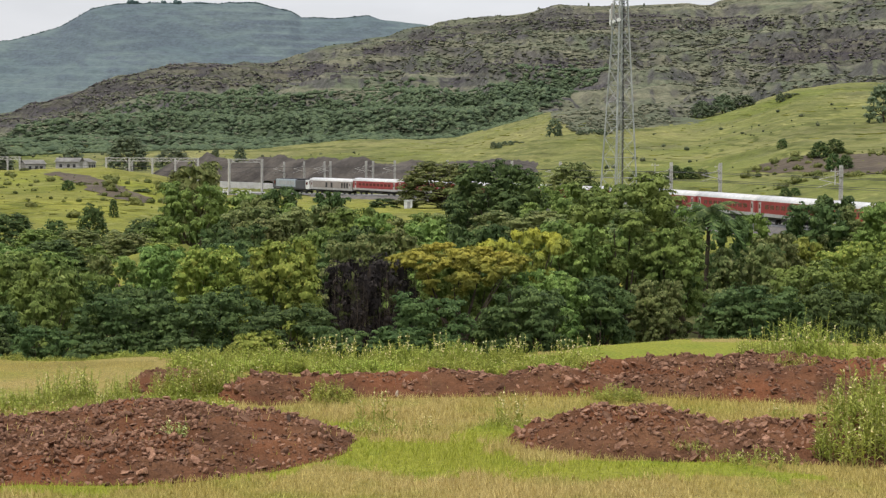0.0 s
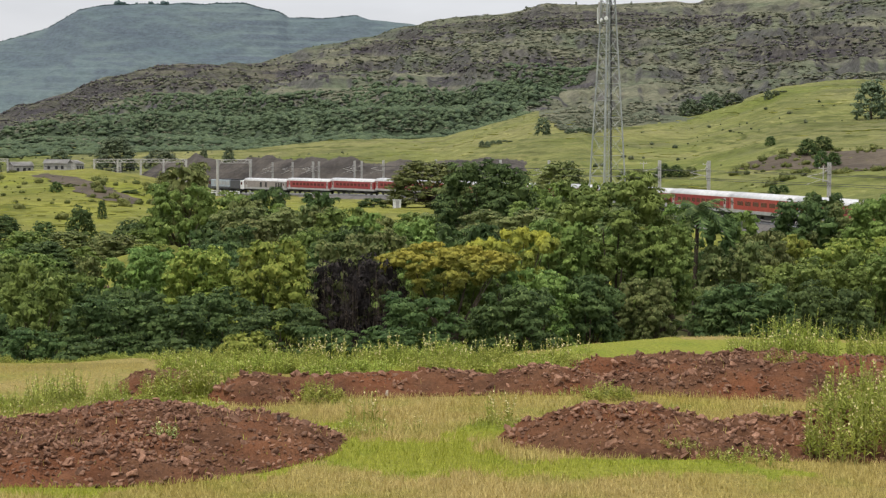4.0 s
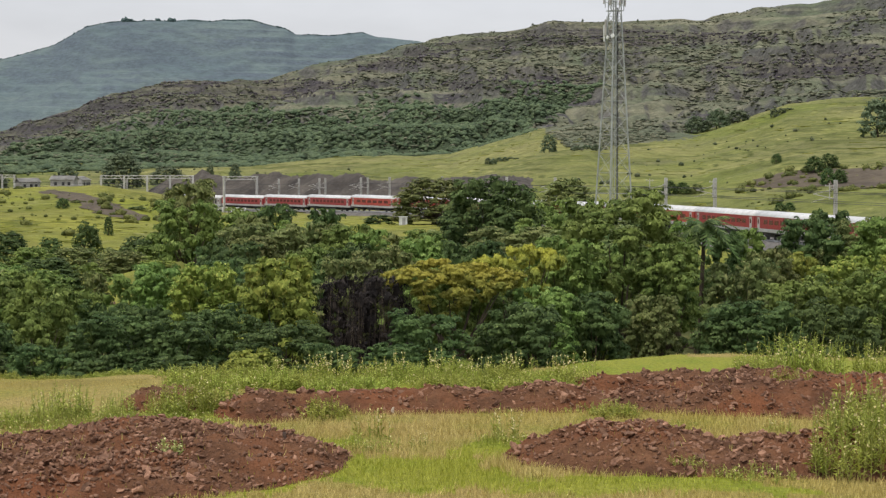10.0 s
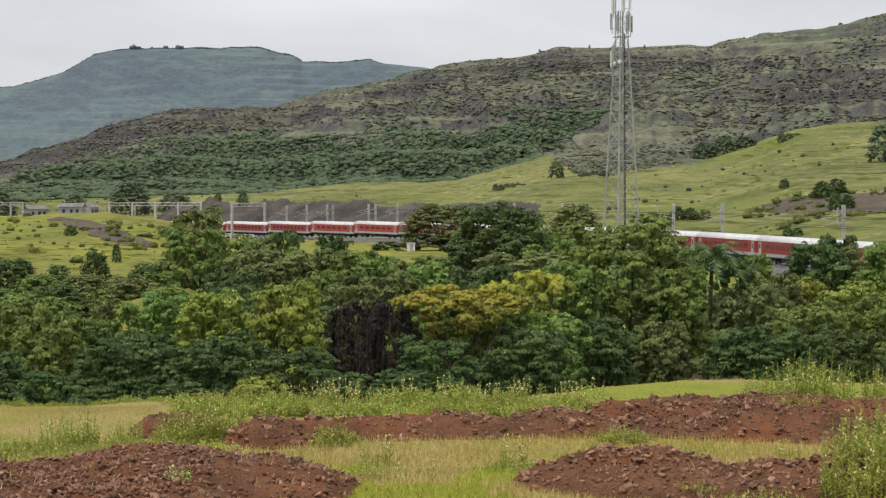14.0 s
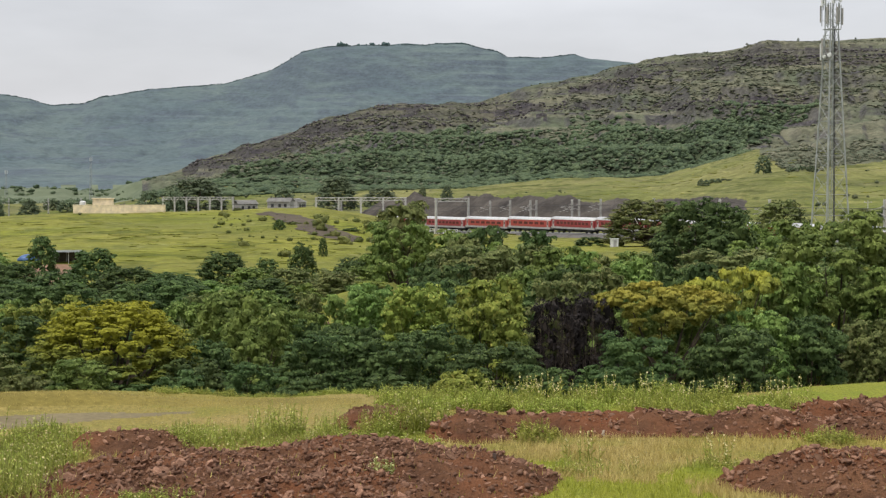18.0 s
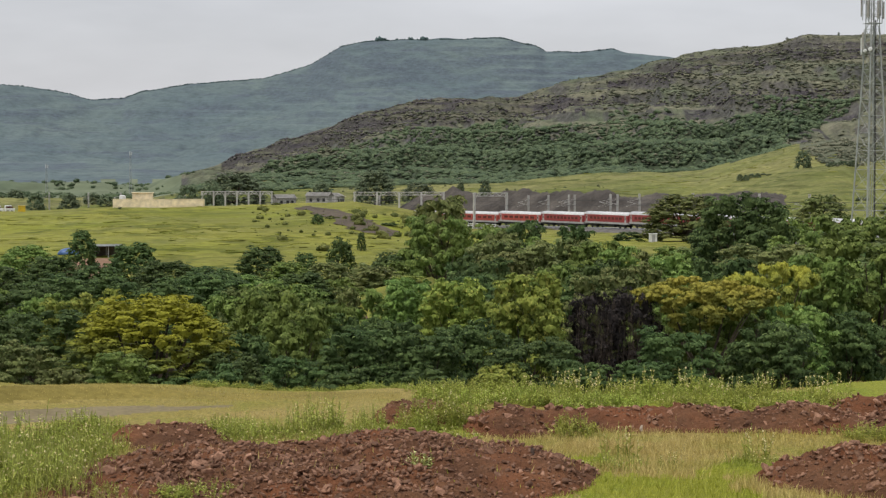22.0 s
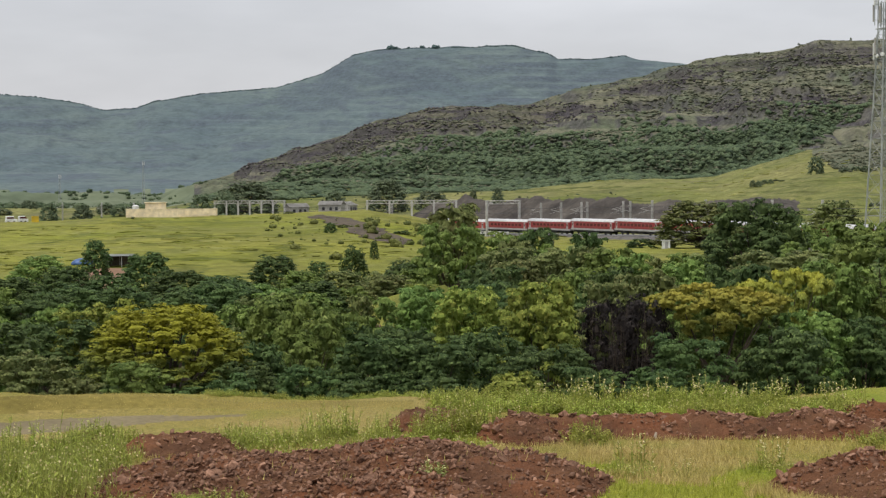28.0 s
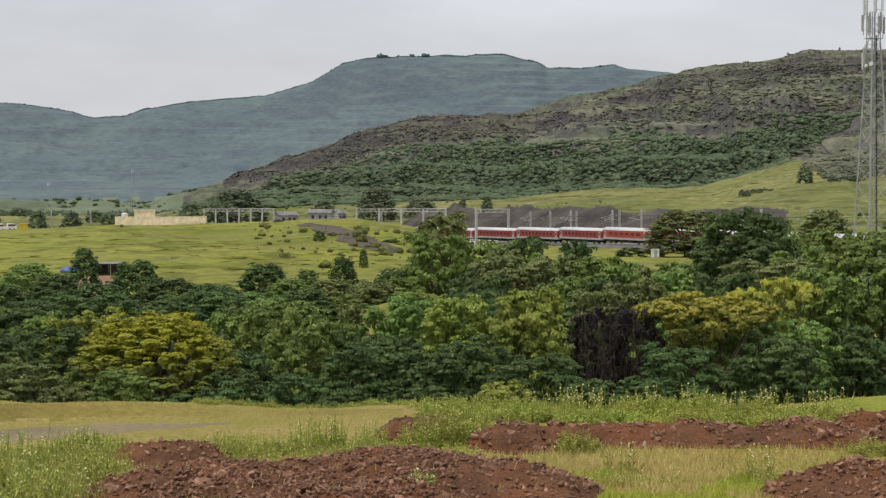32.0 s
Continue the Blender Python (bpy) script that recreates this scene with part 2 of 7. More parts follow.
# floor of the woods, dark so the gaps between crowns look shaded
M_FLOOR = mottled("shaded_wood_floor", (0.030, 0.044, 0.026), (0.070, 0.090, 0.048), 0.05, 0.6, 0.95, 0, 0.6, 0.4)
# far range: haze is put into its colours as blue-grey
M_RANGE = hill_mat("hazed_range", (0.110, 0.148, 0.158), (0.134, 0.173, 0.167), (0.096, 0.120, 0.142), 0.6, 1.2, True)
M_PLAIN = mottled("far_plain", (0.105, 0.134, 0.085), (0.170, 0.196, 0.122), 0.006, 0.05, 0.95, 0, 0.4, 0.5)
M_SPOIL = mottled("crushed_basalt", (0.042, 0.037, 0.034), (0.120, 0.106, 0.090), 0.10, 0.7, 0.95, 0, 0.7, 0.6)
M_SOIL = mottled("red_soil", (0.082, 0.040, 0.023), (0.180, 0.089, 0.047), 1.6, 16, 0.95, 0, 1.0, 0.08)
M_STONE = mottled("red_stone", (0.165, 0.085, 0.054), (0.36, 0.205, 0.132), 3, 22, 0.85, 0, 0.5, 0.02, True, 0.45)
patchy(M_SOIL, (0.225, 0.082, 0.036), 0.55, 0.65)
patchy(M_MEADOW, (0.125, 0.140, 0.034), 0.05, 0.4)
M_BARK = mottled("bark", (0.045, 0.035, 0.026), (0.12, 0.095, 0.07), 2, 14, 0.9, 0, 0.7, 0.04, True)
M_MAST = mottled("mast_steel", (0.40, 0.388, 0.365), (0.54, 0.53, 0.49), 0.4, 6, 0.7, 0.1, 0.1, 0.01)
M_BANK = mottled("bare_bank", (0.070, 0.056, 0.044), (0.130, 0.106, 0.074), 0.06, 0.6, 0.95, 0, 0.7, 0.4)
# stems inside the dark hollow, its shade put into their colour
M_SHADE_STEM = mottled("shaded_stem", (0.018, 0.015, 0.012), (0.05, 0.04, 0.032), 2, 14, 0.9, 0, 0.5, 0.03, True)
M_STEEL = mottled("galvanised_steel", (0.27, 0.29, 0.285), (0.41, 0.43, 0.41), 0.4, 6, 0.6, 0.15, 0.1, 0.01)
M_WHITE = plain("white_paint", (0.72, 0.73, 0.72), 0.5)
M_RED = plain("coach_red", (0.265, 0.019, 0.028), 0.4)
M_ORANGE = plain("coach_vermilion", (0.36, 0.042, 0.034), 0.4)
M_DULL = plain("weathered_cream", (0.27, 0.235, 0.22), 0.6)
M_LOCO = plain("loco_grey", (0.32, 0.37, 0.41), 0.5)
M_CAB = plain("loco_dark", (0.07, 0.07, 0.08), 0.5)
M_ROOF = plain("coach_roof_grey", (0.60, 0.60, 0.60), 0.45)
M_GREY = plain("coach_grey", (0.36, 0.36, 0.36), 0.5)
M_DARK = plain("underframe_black", (0.022, 0.022, 0.024), 0.7)
M_GLASS = plain("tinted_glass", (0.11, 0.028, 0.032), 0.25)
M_BALLAST = mottled("ballast", (0.10, 0.095, 0.09), (0.19, 0.18, 0.165), 0.5, 6, 0.95, 0, 0.7, 0.1)
M_CONCRETE = mottled("concrete", (0.30, 0.29, 0.27), (0.46, 0.45, 0.42), 0.4, 5, 0.85, 0, 0.2, 0.02)
M_PARAPET = mottled("pale_concrete", (0.40, 0.40, 0.385), (0.55, 0.55, 0.53), 0.3, 3, 0.85, 0, 0.2, 0.02)
M_CREAM = mottled("cream_plaster", (0.80, 0.67, 0.45), (0.88, 0.76, 0.55), 0.2, 0.9, 0.9, 0, 0.1, 0.02)
M_LEAF = {
    "dark": leaf_mat("leaf_dark", (0.043, 0.077, 0.026), (0.102, 0.154, 0.048), (0.151, 0.198, 0.067)),
    "green": leaf_mat("leaf_green", (0.091, 0.152, 0.038), (0.210, 0.288, 0.066), (0.267, 0.327, 0.103)),
    "lime": leaf_mat("leaf_lime", (0.135, 0.182, 0.034), (0.279, 0.319, 0.063), (0.377, 0.352, 0.083)),
    "yellow": leaf_mat("leaf_yellow", (0.064, 0.099, 0.027), (0.151, 0.193, 0.042), (0.183, 0.226, 0.046), 0.1, (0.285, 0.295, 0.030), (0.5, 0.85)),
    "acacia": leaf_mat("leaf_acacia", (0.150, 0.182, 0.040), (0.300, 0.318, 0.064), (0.330, 0.325, 0.068), 0.1, (0.375, 0.350, 0.058), (0.70, 1.02)),
    "olive": leaf_mat("leaf_olive", (0.097, 0.127, 0.042), (0.188, 0.220, 0.071), (0.259, 0.253, 0.104)),
    # trees far off: haze put into paler, greyer leaf colours
    "haze": leaf_mat("leaf_hazed", (0.092, 0.126, 0.074), (0.154, 0.190, 0.104), (0.190, 0.220, 0.124)),
    # shaded hollow among the trees, painted as near-black leaves
    "bare": leaf_mat("hollow_shade", (0.018, 0.016, 0.016), (0.044, 0.037, 0.034), (0.080, 0.066, 0.056)),
}


# ---- shapes ----
def part(name, bm, material, parent=None, label="", smooth=False):
    me = bpy.data.meshes.new(name)
    bm.to_mesh(me)
    bm.free()
    if smooth:
        me.shade_smooth()
    me.materials.append(material)
    ob = new(name, me)
    ob.parent = parent
    return tagged(ob, label)


def raw_mesh(name, verts, faces, material, smooth=False):
    """A mesh from arrays: verts n x 3, faces n x 3 or n x 4."""
    me = bpy.data.meshes.new(name)
    verts, faces = np.asarray(verts, dtype=np.float32), np.asarray(faces, dtype=np.int32)
    k = faces.shape[1]
    me.vertices.add(len(verts))
    me.vertices.foreach_set("co", verts.ravel())
    me.loops.add(faces.size)
    me.loops.foreach_set("vertex_index", faces.ravel())
    me.polygons.add(len(faces))
    me.polygons.foreach_set("loop_start", np.arange(0, faces.size, k, dtype=np.int32))
    me.update(calc_edges=True)
    me.validate()
    if smooth:
        me.shade_smooth()
    for m in (material if isinstance(material, (list, tuple)) else [material]):
        me.materials.append(m)
    return me


def box(bm, x0, x1, y0, y1, z0, z1, bevel=0.0):
    r = bmesh.ops.create_cube(bm, size=1.0, matrix=Matrix.LocRotScale(((x0 + x1) / 2, (y0 + y1) / 2, (z0 + z1) / 2), None, (x1 - x0, y1 - y0, z1 - z0)))
    if bevel:
        edges = {e for v in r["verts"] for e in v.link_edges}
        bmesh.ops.bevel(bm, geom=list(edges), offset=bevel, segments=1, affect="EDGES")


def rod(bm, a, b, r0, r1=None, sides=6):
    a, b = Vector(a), Vector(b)
    d = b - a
    m = Matrix.Translation((a + b) / 2) @ d.to_track_quat("Z", "Y").to_matrix().to_4x4()
    bmesh.ops.create_cone(bm, cap_ends=True, segments=sides, radius1=r0, radius2=r0 if r1 is None else r1, depth=d.length, matrix=m)


def strut(bm, a, b, w):
    """An angle iron: a square bar from a to b."""
    rod(bm, a, b, w * 0.7, w * 0.7, 4)


def empty(name, x, y, z, turn=0.0):
    ob = new(name)
    ob.empty_display_size = 0.3
    ob.matrix_world = pose(x, y, z, 0, 0, turn)
    return ob


def hashed(ix, iy, seed):
    h = np.sin(ix * 127.1 + iy * 311.7 + seed * 74.7) * 43758.5453
    return h - np.floor(h)


def value_noise(x, y, seed=0):
    ix, iy = np.floor(x), np.floor(y)
    fx, fy = x - ix, y - iy
    fx, fy = fx * fx * (3 - 2 * fx), fy * fy * (3 - 2 * fy)
    a, b = hashed(ix, iy, seed), hashed(ix + 1, iy, seed)
    c, d = hashed(ix, iy + 1, seed), hashed(ix + 1, iy + 1, seed)
    return (a + (b - a) * fx) * (1 - fy) + (c + (d - c) * fx) * fy - 0.5


def fbm(x, y, seed=0, octaves=4, gain=0.5):
    x, y = np.asarray(x, dtype=float), np.asarray(y, dtype=float)
    total, amp = 0.0, 1.0
    for i in range(octaves):
        total = total + amp * value_noise(x, y, seed + i * 7)
        x, y, amp = x * 2.03 + 5.1, y * 2.03 + 1.7, amp * gain
    return total


# ---- the railway's line: a straight, then a curve to the left ----
BEND_START, BEND_RATE = 0.0, 19.8 / 202.0       # degrees of turn per metre
LINE_X, LINE_Y, LINE_HEADING, RAIL_Z = 64.4, 243.6, -7.5, -7.7


def line_table():
    s, x, y = 0.0, LINE_X, LINE_Y
    table = [(s, x, y, LINE_HEADING)]
    while s < 760:
        h = LINE_HEADING - BEND_RATE * (s + 1)
        x, y, s = x + 2 * math.sin(radians(h)), y + 2 * math.cos(radians(h)), s + 2
        table.append((s, x, y, LINE_HEADING - BEND_RATE * s))
    return np.array(table)


LINE = line_table()


def line_at(s, side=0.0):
    """A place on the line, s metres past the start of the bend, side metres to its right: x, y and heading."""
    if s < 0:
        h = LINE_HEADING
        x, y = LINE_X + s * math.sin(radians(h)), LINE_Y + s * math.cos(radians(h))
    else:
        x, y, h = (float(np.interp(s, LINE[:, 0], LINE[:, i])) for i in (1, 2, 3))
    return x + side * math.cos(radians(h)), y - side * math.sin(radians(h)), h


RAIL_GRADE = np.array([(-220, -6.85), (-40, -6.9), (30, -6.98), (55, -7.1), (110, -7.5), (165, -7.65), (217, -8.4), (266, -9.15), (300, -9.4), (700, -9.6)])


def rail_z(s):
    """Height of the rails along the line."""
    return float(np.interp(s, RAIL_GRADE[:, 0], RAIL_GRADE[:, 1]))


# ---- the ground: one sheet out to the ranges ----
# bearing in degrees, rise in degrees as seen from the viewpoint
MAIN_RIDGE = np.array([(-60, 0.3), (-14, -0.1), (-11.7, 0.5), (-10.4, 1.05), (-8.5, 1.63), (-6.7, 2.3), (-4.8, 2.73), (-3, 2.83), (-1.1, 2.94), (0.6, 3.5), (2, 3.68), (3.9, 4.2), (6.5, 4.5),
                       (8.1, 4.82), (10.3, 4.74), (13.1, 4.86), (14.2, 5.07), (15.9, 5.23), (17.3, 5.43), (18.0, 5.65), (19, 5.78), (30, 6.0), (60, 3.0)])
FAR_RIDGE = np.array([(-60, 2.0), (-26, 3.3), (-20.5, 3.19), (-18.7, 3.19), (-17.2, 3.0), (-15.8, 2.69), (-14.8, 2.73), (-14.1, 3.0), (-12.6, 3.23), (-10.1, 3.46), (-8.6, 3.86), (-7.5, 4.55), (-6.3, 4.74),
                      (-4.6, 4.79), (-2.1, 4.83), (-1, 4.58), (-0.6, 4.35), (0.5, 4.37), (1.6, 4.49), (2.2, 4.3), (4, 4.1), (20, 3.6), (60, 2.0)])
FIELD_CREST = np.array([(-60, -1.3), (-21.4, -1.1), (-17.8, -0.98), (-15, -0.86), (-12, -0.84), (-10.2, -0.79), (-8.6, -0.75), (-7.1, -0.72), (-5.6, -0.9), (-4.8, -1.08), (-4.1, -1.4), (-3.1, -1.68), (60, -1.68)])
GREEN_HILL = np.array([(-60, -0.72), (-9.5, -0.66), (-6.7, -0.5), (-3.3, -0.15), (0.8, 0.22), (4.6, 0.38), (6, 0.77), (7.7, 1.3), (9.2, 1.5), (10.3, 1.06), (12.8, 1.06), (14.4, 1.57), (15.9, 2.05), (17.2, 2.17), (19, 2.25), (60, 1.5)])
# crags of bare basalt on the hill: bearings, lower and upper rise
CRAGS = [((-11.5, -8.5, -6.7, -4.8, -3, -1, 0.6, 2.2), (0.3, 1.0, 1.5, 1.85, 2.05, 2.25, 2.4, 2.7), (0.9, 1.7, 2.35, 2.75, 2.85, 2.85, 2.85, 2.75)),
         ((1.5, 4, 6.5, 8, 10, 13, 15.5), (3.1, 3.6, 3.85, 4.05, 4.05, 4.0, 4.2), (3.3, 4.0, 4.3, 4.5, 4.45, 4.4, 4.3)),
         ((13, 15, 17, 22), (3.0, 2.95, 2.9, 3.0), (3.2, 3.55, 3.7, 3.8)), ((3, 5, 8, 11), (2.55, 2.6, 2.7, 2.8), (2.6, 2.85, 3.0, 2.85))]
# upper edge of the woods along the foot of the hill
WOOD_TOP = np.array([(-12, 0.3), (-9, 0.7), (-7, 1.0), (-4, 1.45), (0, 1.65), (3, 1.75), (6, 2.1), (8, 2.6), (10, 2.4), (13, 1.1), (16, 1.5), (22, 1.5)])
VALLEY_Z = -8.6
KNOLL = np.array([(-9.0, 0), (-8.2, 0.8), (-7.3, 3.3), (-6.3, 4.3), (-5.4, 4.8), (-4.4, 5.2), (-3.7, 3.4), (-3.0, 0)])      # bearing, height


def rise(table, az, r):
    return 3.6 + r * np.tan(np.radians(np.interp(az, table[:, 0], table[:, 1])))


def track_range(az):
    """Distance from the viewpoint to the railway along a bearing."""
    lx = np.concatenate([[line_at(-s)[0] for s in range(200, 0, -10)], LINE[:, 1]])
    ly = np.concatenate([[line_at(-s)[1] for s in range(200, 0, -10)], LINE[:, 2]])
    b = np.degrees(np.arctan2(lx, ly))
    o = np.argsort(b)
    return np.interp(az, b[o], np.hypot(lx, ly)[o])


def rail_level(az):
    """Height of the railway where a bearing crosses it."""
    ss = np.concatenate([np.arange(-200, 0, 10.0), LINE[:, 0]])
    b = np.array([math.degrees(math.atan2(*line_at(float(s))[:2])) for s in ss])
    o = np.argsort(b)
    return np.interp(az, b[o], np.interp(ss, RAIL_GRADE[:, 0], RAIL_GRADE[:, 1])[o])


def ground_height(x, y):
    """Height of the ground for arrays of places."""
    x, y = np.atleast_1d(np.asarray(x, dtype=float)), np.atleast_1d(np.asarray(y, dtype=float))
    az, r = np.degrees(np.arctan2(x, y)), np.hypot(x, y)
    az = np.clip(az, -60, 60)
    tr = track_range(az)
    rim = np.interp(az, [-60, -19, -17, -12, -8.5, 0, 6, 9, 14, 60], [31.5, 31.3, 30.2, 29.4, 28.9, 28.8, 29.0, 31.3, 32.5, 32.2]) + 0.8 * fbm(az * 0.35, az * 0, 3)
    rail = rail_level(az)
    left = np.clip((-2.6 - az) / 1.5, 0, 1)          # the raised field
    crest_r = np.minimum(430.0, tr - 25)
    knots = [
        (rim * 0, 0 * az), (rim, 0 * az), (rim + 5, 0 * az - 1.05), (rim + 26, 0 * az - 4.9), (rim + 65, 0 * az + VALLEY_Z + 0.3), (0 * az + 205, 0 * az + VALLEY_Z),
        (0.55 * 205 + 0.45 * crest_r, left * (0.45 * (rise(FIELD_CREST, az, crest_r) - VALLEY_Z)) + VALLEY_Z),
        (crest_r, np.where(left > 0, left * rise(FIELD_CREST, az, crest_r) + (1 - left) * VALLEY_Z, VALLEY_Z)),
        (tr - 9, np.minimum(VALLEY_Z + 0.1, rail - 0.9)), (tr - 5.0, rail - 0.75), (tr + 13, rail - 0.75), (tr + 20, 0 * az + VALLEY_Z + 1.2),
        (np.maximum(0.5 * tr + 370, tr + 60), 0.42 * rise(GREEN_HILL, az, 740) + 0.58 * (VALLEY_Z + 1)), (0 * az + 760, rise(GREEN_HILL, az, 740)),
        (0 * az + 930, np.minimum(np.maximum(rise(GREEN_HILL, az, 900) - 2, 3.0), rise(MAIN_RIDGE, az, 900) - 8)),
        (0 * az + 1250, np.maximum(0.5 * rise(GREEN_HILL, az, 740) + 0.5 * rise(MAIN_RIDGE, az, 1250), -8.0) - 10),
        (0 * az + 1500, rise(MAIN_RIDGE, az, 1500) - 22), (0 * az + 1700, rise(MAIN_RIDGE, az, 1700)), (0 * az + 1850, rise(MAIN_RIDGE, az, 1700) - 6),
        (0 * az + 2300, 0.4 * rise(MAIN_RIDGE, az, 1700) - 10), (0 * az + 2900, 0 * az - 4), (0 * az + 3300, 0 * az + 30),
        (0 * az + 3900, 0.62 * rise(FAR_RIDGE, az, 3900)), (0 * az + 4250, rise(FAR_RIDGE, az, 4250)), (0 * az + 4900, rise(FAR_RIDGE, az, 4250) - 60),
    ]
    kr, kz = np.array([k[0] for k in knots]), np.array([k[1] for k in knots])
    kr = np.maximum.accumulate(kr, axis=0)
    z = np.zeros_like(r) + kz[-1]
    for i in range(len(knots) - 1):
        t = (r - kr[i]) / np.maximum(kr[i + 1] - kr[i], 1e-3)
        inside = (t >= 0) & (t < 1)
        s = t * t * (3 - 2 * t)
        s = 0.55 * t + 0.45 * s
        z = np.where(inside, kz[i] + (kz[i + 1] - kz[i]) * s, z)
    # relief, finer near by; a low bank along the lane
    z = z + 0.24 * np.clip((r - 28.1) / 0.5, 0, 1) * np.clip((30.5 - r) / 2, 0, 1) * np.clip((-11 - az) / 4, 0, 1)
    near = np.clip((rim - r) / 6, 0, 1)
    z = z + near * (0.10 * fbm(x * 0.22, y * 0.22, 11) + 0.035 * fbm(x * 1.3, y * 1.3, 12))
    valley = np.clip((r - rim) / 15, 0, 1) * np.clip((tr - 14 - r) / 20, 0, 1)
    z = z + valley * (0.9 * fbm(x * 0.03, y * 0.03, 13) + 0.3 * fbm(x * 0.15, y * 0.15, 14))
    # a grassy bank among the trees
    bank = np.interp(az, KNOLL[:, 0], KNOLL[:, 1]) * np.clip(1 - np.abs(r - 125) / 18, 0, 1) ** 0.8
    z = z + bank
    hills = np.clip((r - tr - 22) / 30, 0, 1) * np.clip((900 - r) / 100, 0, 1)
    z = z + hills * (3.0 * fbm(x * 0.012, y * 0.012, 15) + 1.4 * fbm(x * 0.06, y * 0.06, 16))
    big = np.clip((r - 900) / 150, 0, 1) * np.clip((2400 - r) / 300, 0, 1)
    below = np.clip((1690 - r) / 200, 0.12, 1)
    gully = np.abs(fbm(az * 0.55 + 0.001 * r, r * 0.0016, 17, 4))
    z = z + big * (below * (-17 * gully + 11 * fbm(x * 0.012, y * 0.012, 18)) + 4.5 * fbm(x * 0.04, y * 0.04, 19, 3))
    # level ledges of the lava flows
    k = big * np.clip((1700 - r) / 40, 0, 1)
    z = z + k * 3.0 * np.sin(2 * np.pi * (z + 9 * fbm(az * 0.5, r * 0.001, 24, 3)) / 19.0)
    wide = np.clip((r - 3300) / 200, 0, 1)
    below = np.clip((4240 - r) / 400, 0.05, 1)
    z = z + wide * (below * (-26 * np.abs(fbm(az * 0.4, r * 0.0008, 20, 5)) + 22 * fbm(x * 0.005, y * 0.005, 21) + 10 * fbm(x * 0.016, y * 0.016, 23)) + 5 * fbm(x * 0.02, y * 0.02, 22, 3))
    k = wide * np.clip((4235 - r) / 60, 0, 1)
    z = z + k * 2.4 * np.sin(2 * np.pi * (z + 60 * fbm(az * 0.6, r * 0.0012, 25, 4)) / 38.0)
    return z


def gz(x, y):
    return float(ground_height(x, y)[0])


# damp green patches of the turf: bearing, distance, half of each
DAMP = [(2.0, 19.8, 4.8, 1.3), (-1.2, 19.0, 2.2, 0.7), (10.0, 18.9, 6.0, 0.55), (-9.0, 18.1, 3.5, 0.5), (6.2, 21.4, 1.4, 1.2), (0.6, 22.0, 1.2, 0.9), (-4.0, 24.6, 2.6, 0.8), (14.0, 30.8, 7.5, 1.8), (3.0, 28.2, 7.0, 1.6), (-19.0, 21.5, 3.2, 3.0)]


def is_fresh(x, y, az, r):
    """Where the turf is fresh green, with ragged edges."""
    inside = np.full(np.shape(az), 9.0)
    for a, d, ha, hr in DAMP:
        inside = np.minimum(inside, np.hypot((az - a) / ha, (r - d) / hr))
    return inside + 0.9 * fbm(x * 0.8, y * 0.8, 35, 4) + 0.5 * fbm(x * 6, y * 6, 36, 2) < 0.9


def on_lane(x, y, az, r):
    """The damp dirt lane that runs in from the west and dies out in the turf."""
    rag = 0.25 * fbm(x * 0.9, y * 0.9, 37, 4)
    return (az < -11.0 + 3 * rag) & (r > 25.8 + 0.19 * (az + 19) + rag) & (r < 27.35 + 0.02 * (az + 19) + rag)


def on_verge(x, y, az, r):
    """The browner strip on the bank along the lane."""
    rag = 0.3 * fbm(x * 0.7, y * 0.7, 38, 4)
    return (az < -5.5) & (r > 28.1 + rag) & (r < 28.9 + rag)


# lower edge of the rough brown flank above the pasture: bearing, rise
FLANK = np.array([(7.6, 1.6), (7.9, 1.0), (8.7, 0.5), (9.6, 0.5), (10.6, 0.72), (12.5, 1.0), (13.2, 1.3), (13.8, 2.0)])


def on_flank(az, up, r):
    return (az > 7.6) & (az < 13.8) & (r > 520) & (r < 940) & (up > np.interp(az, FLANK[:, 0], FLANK[:, 1]))


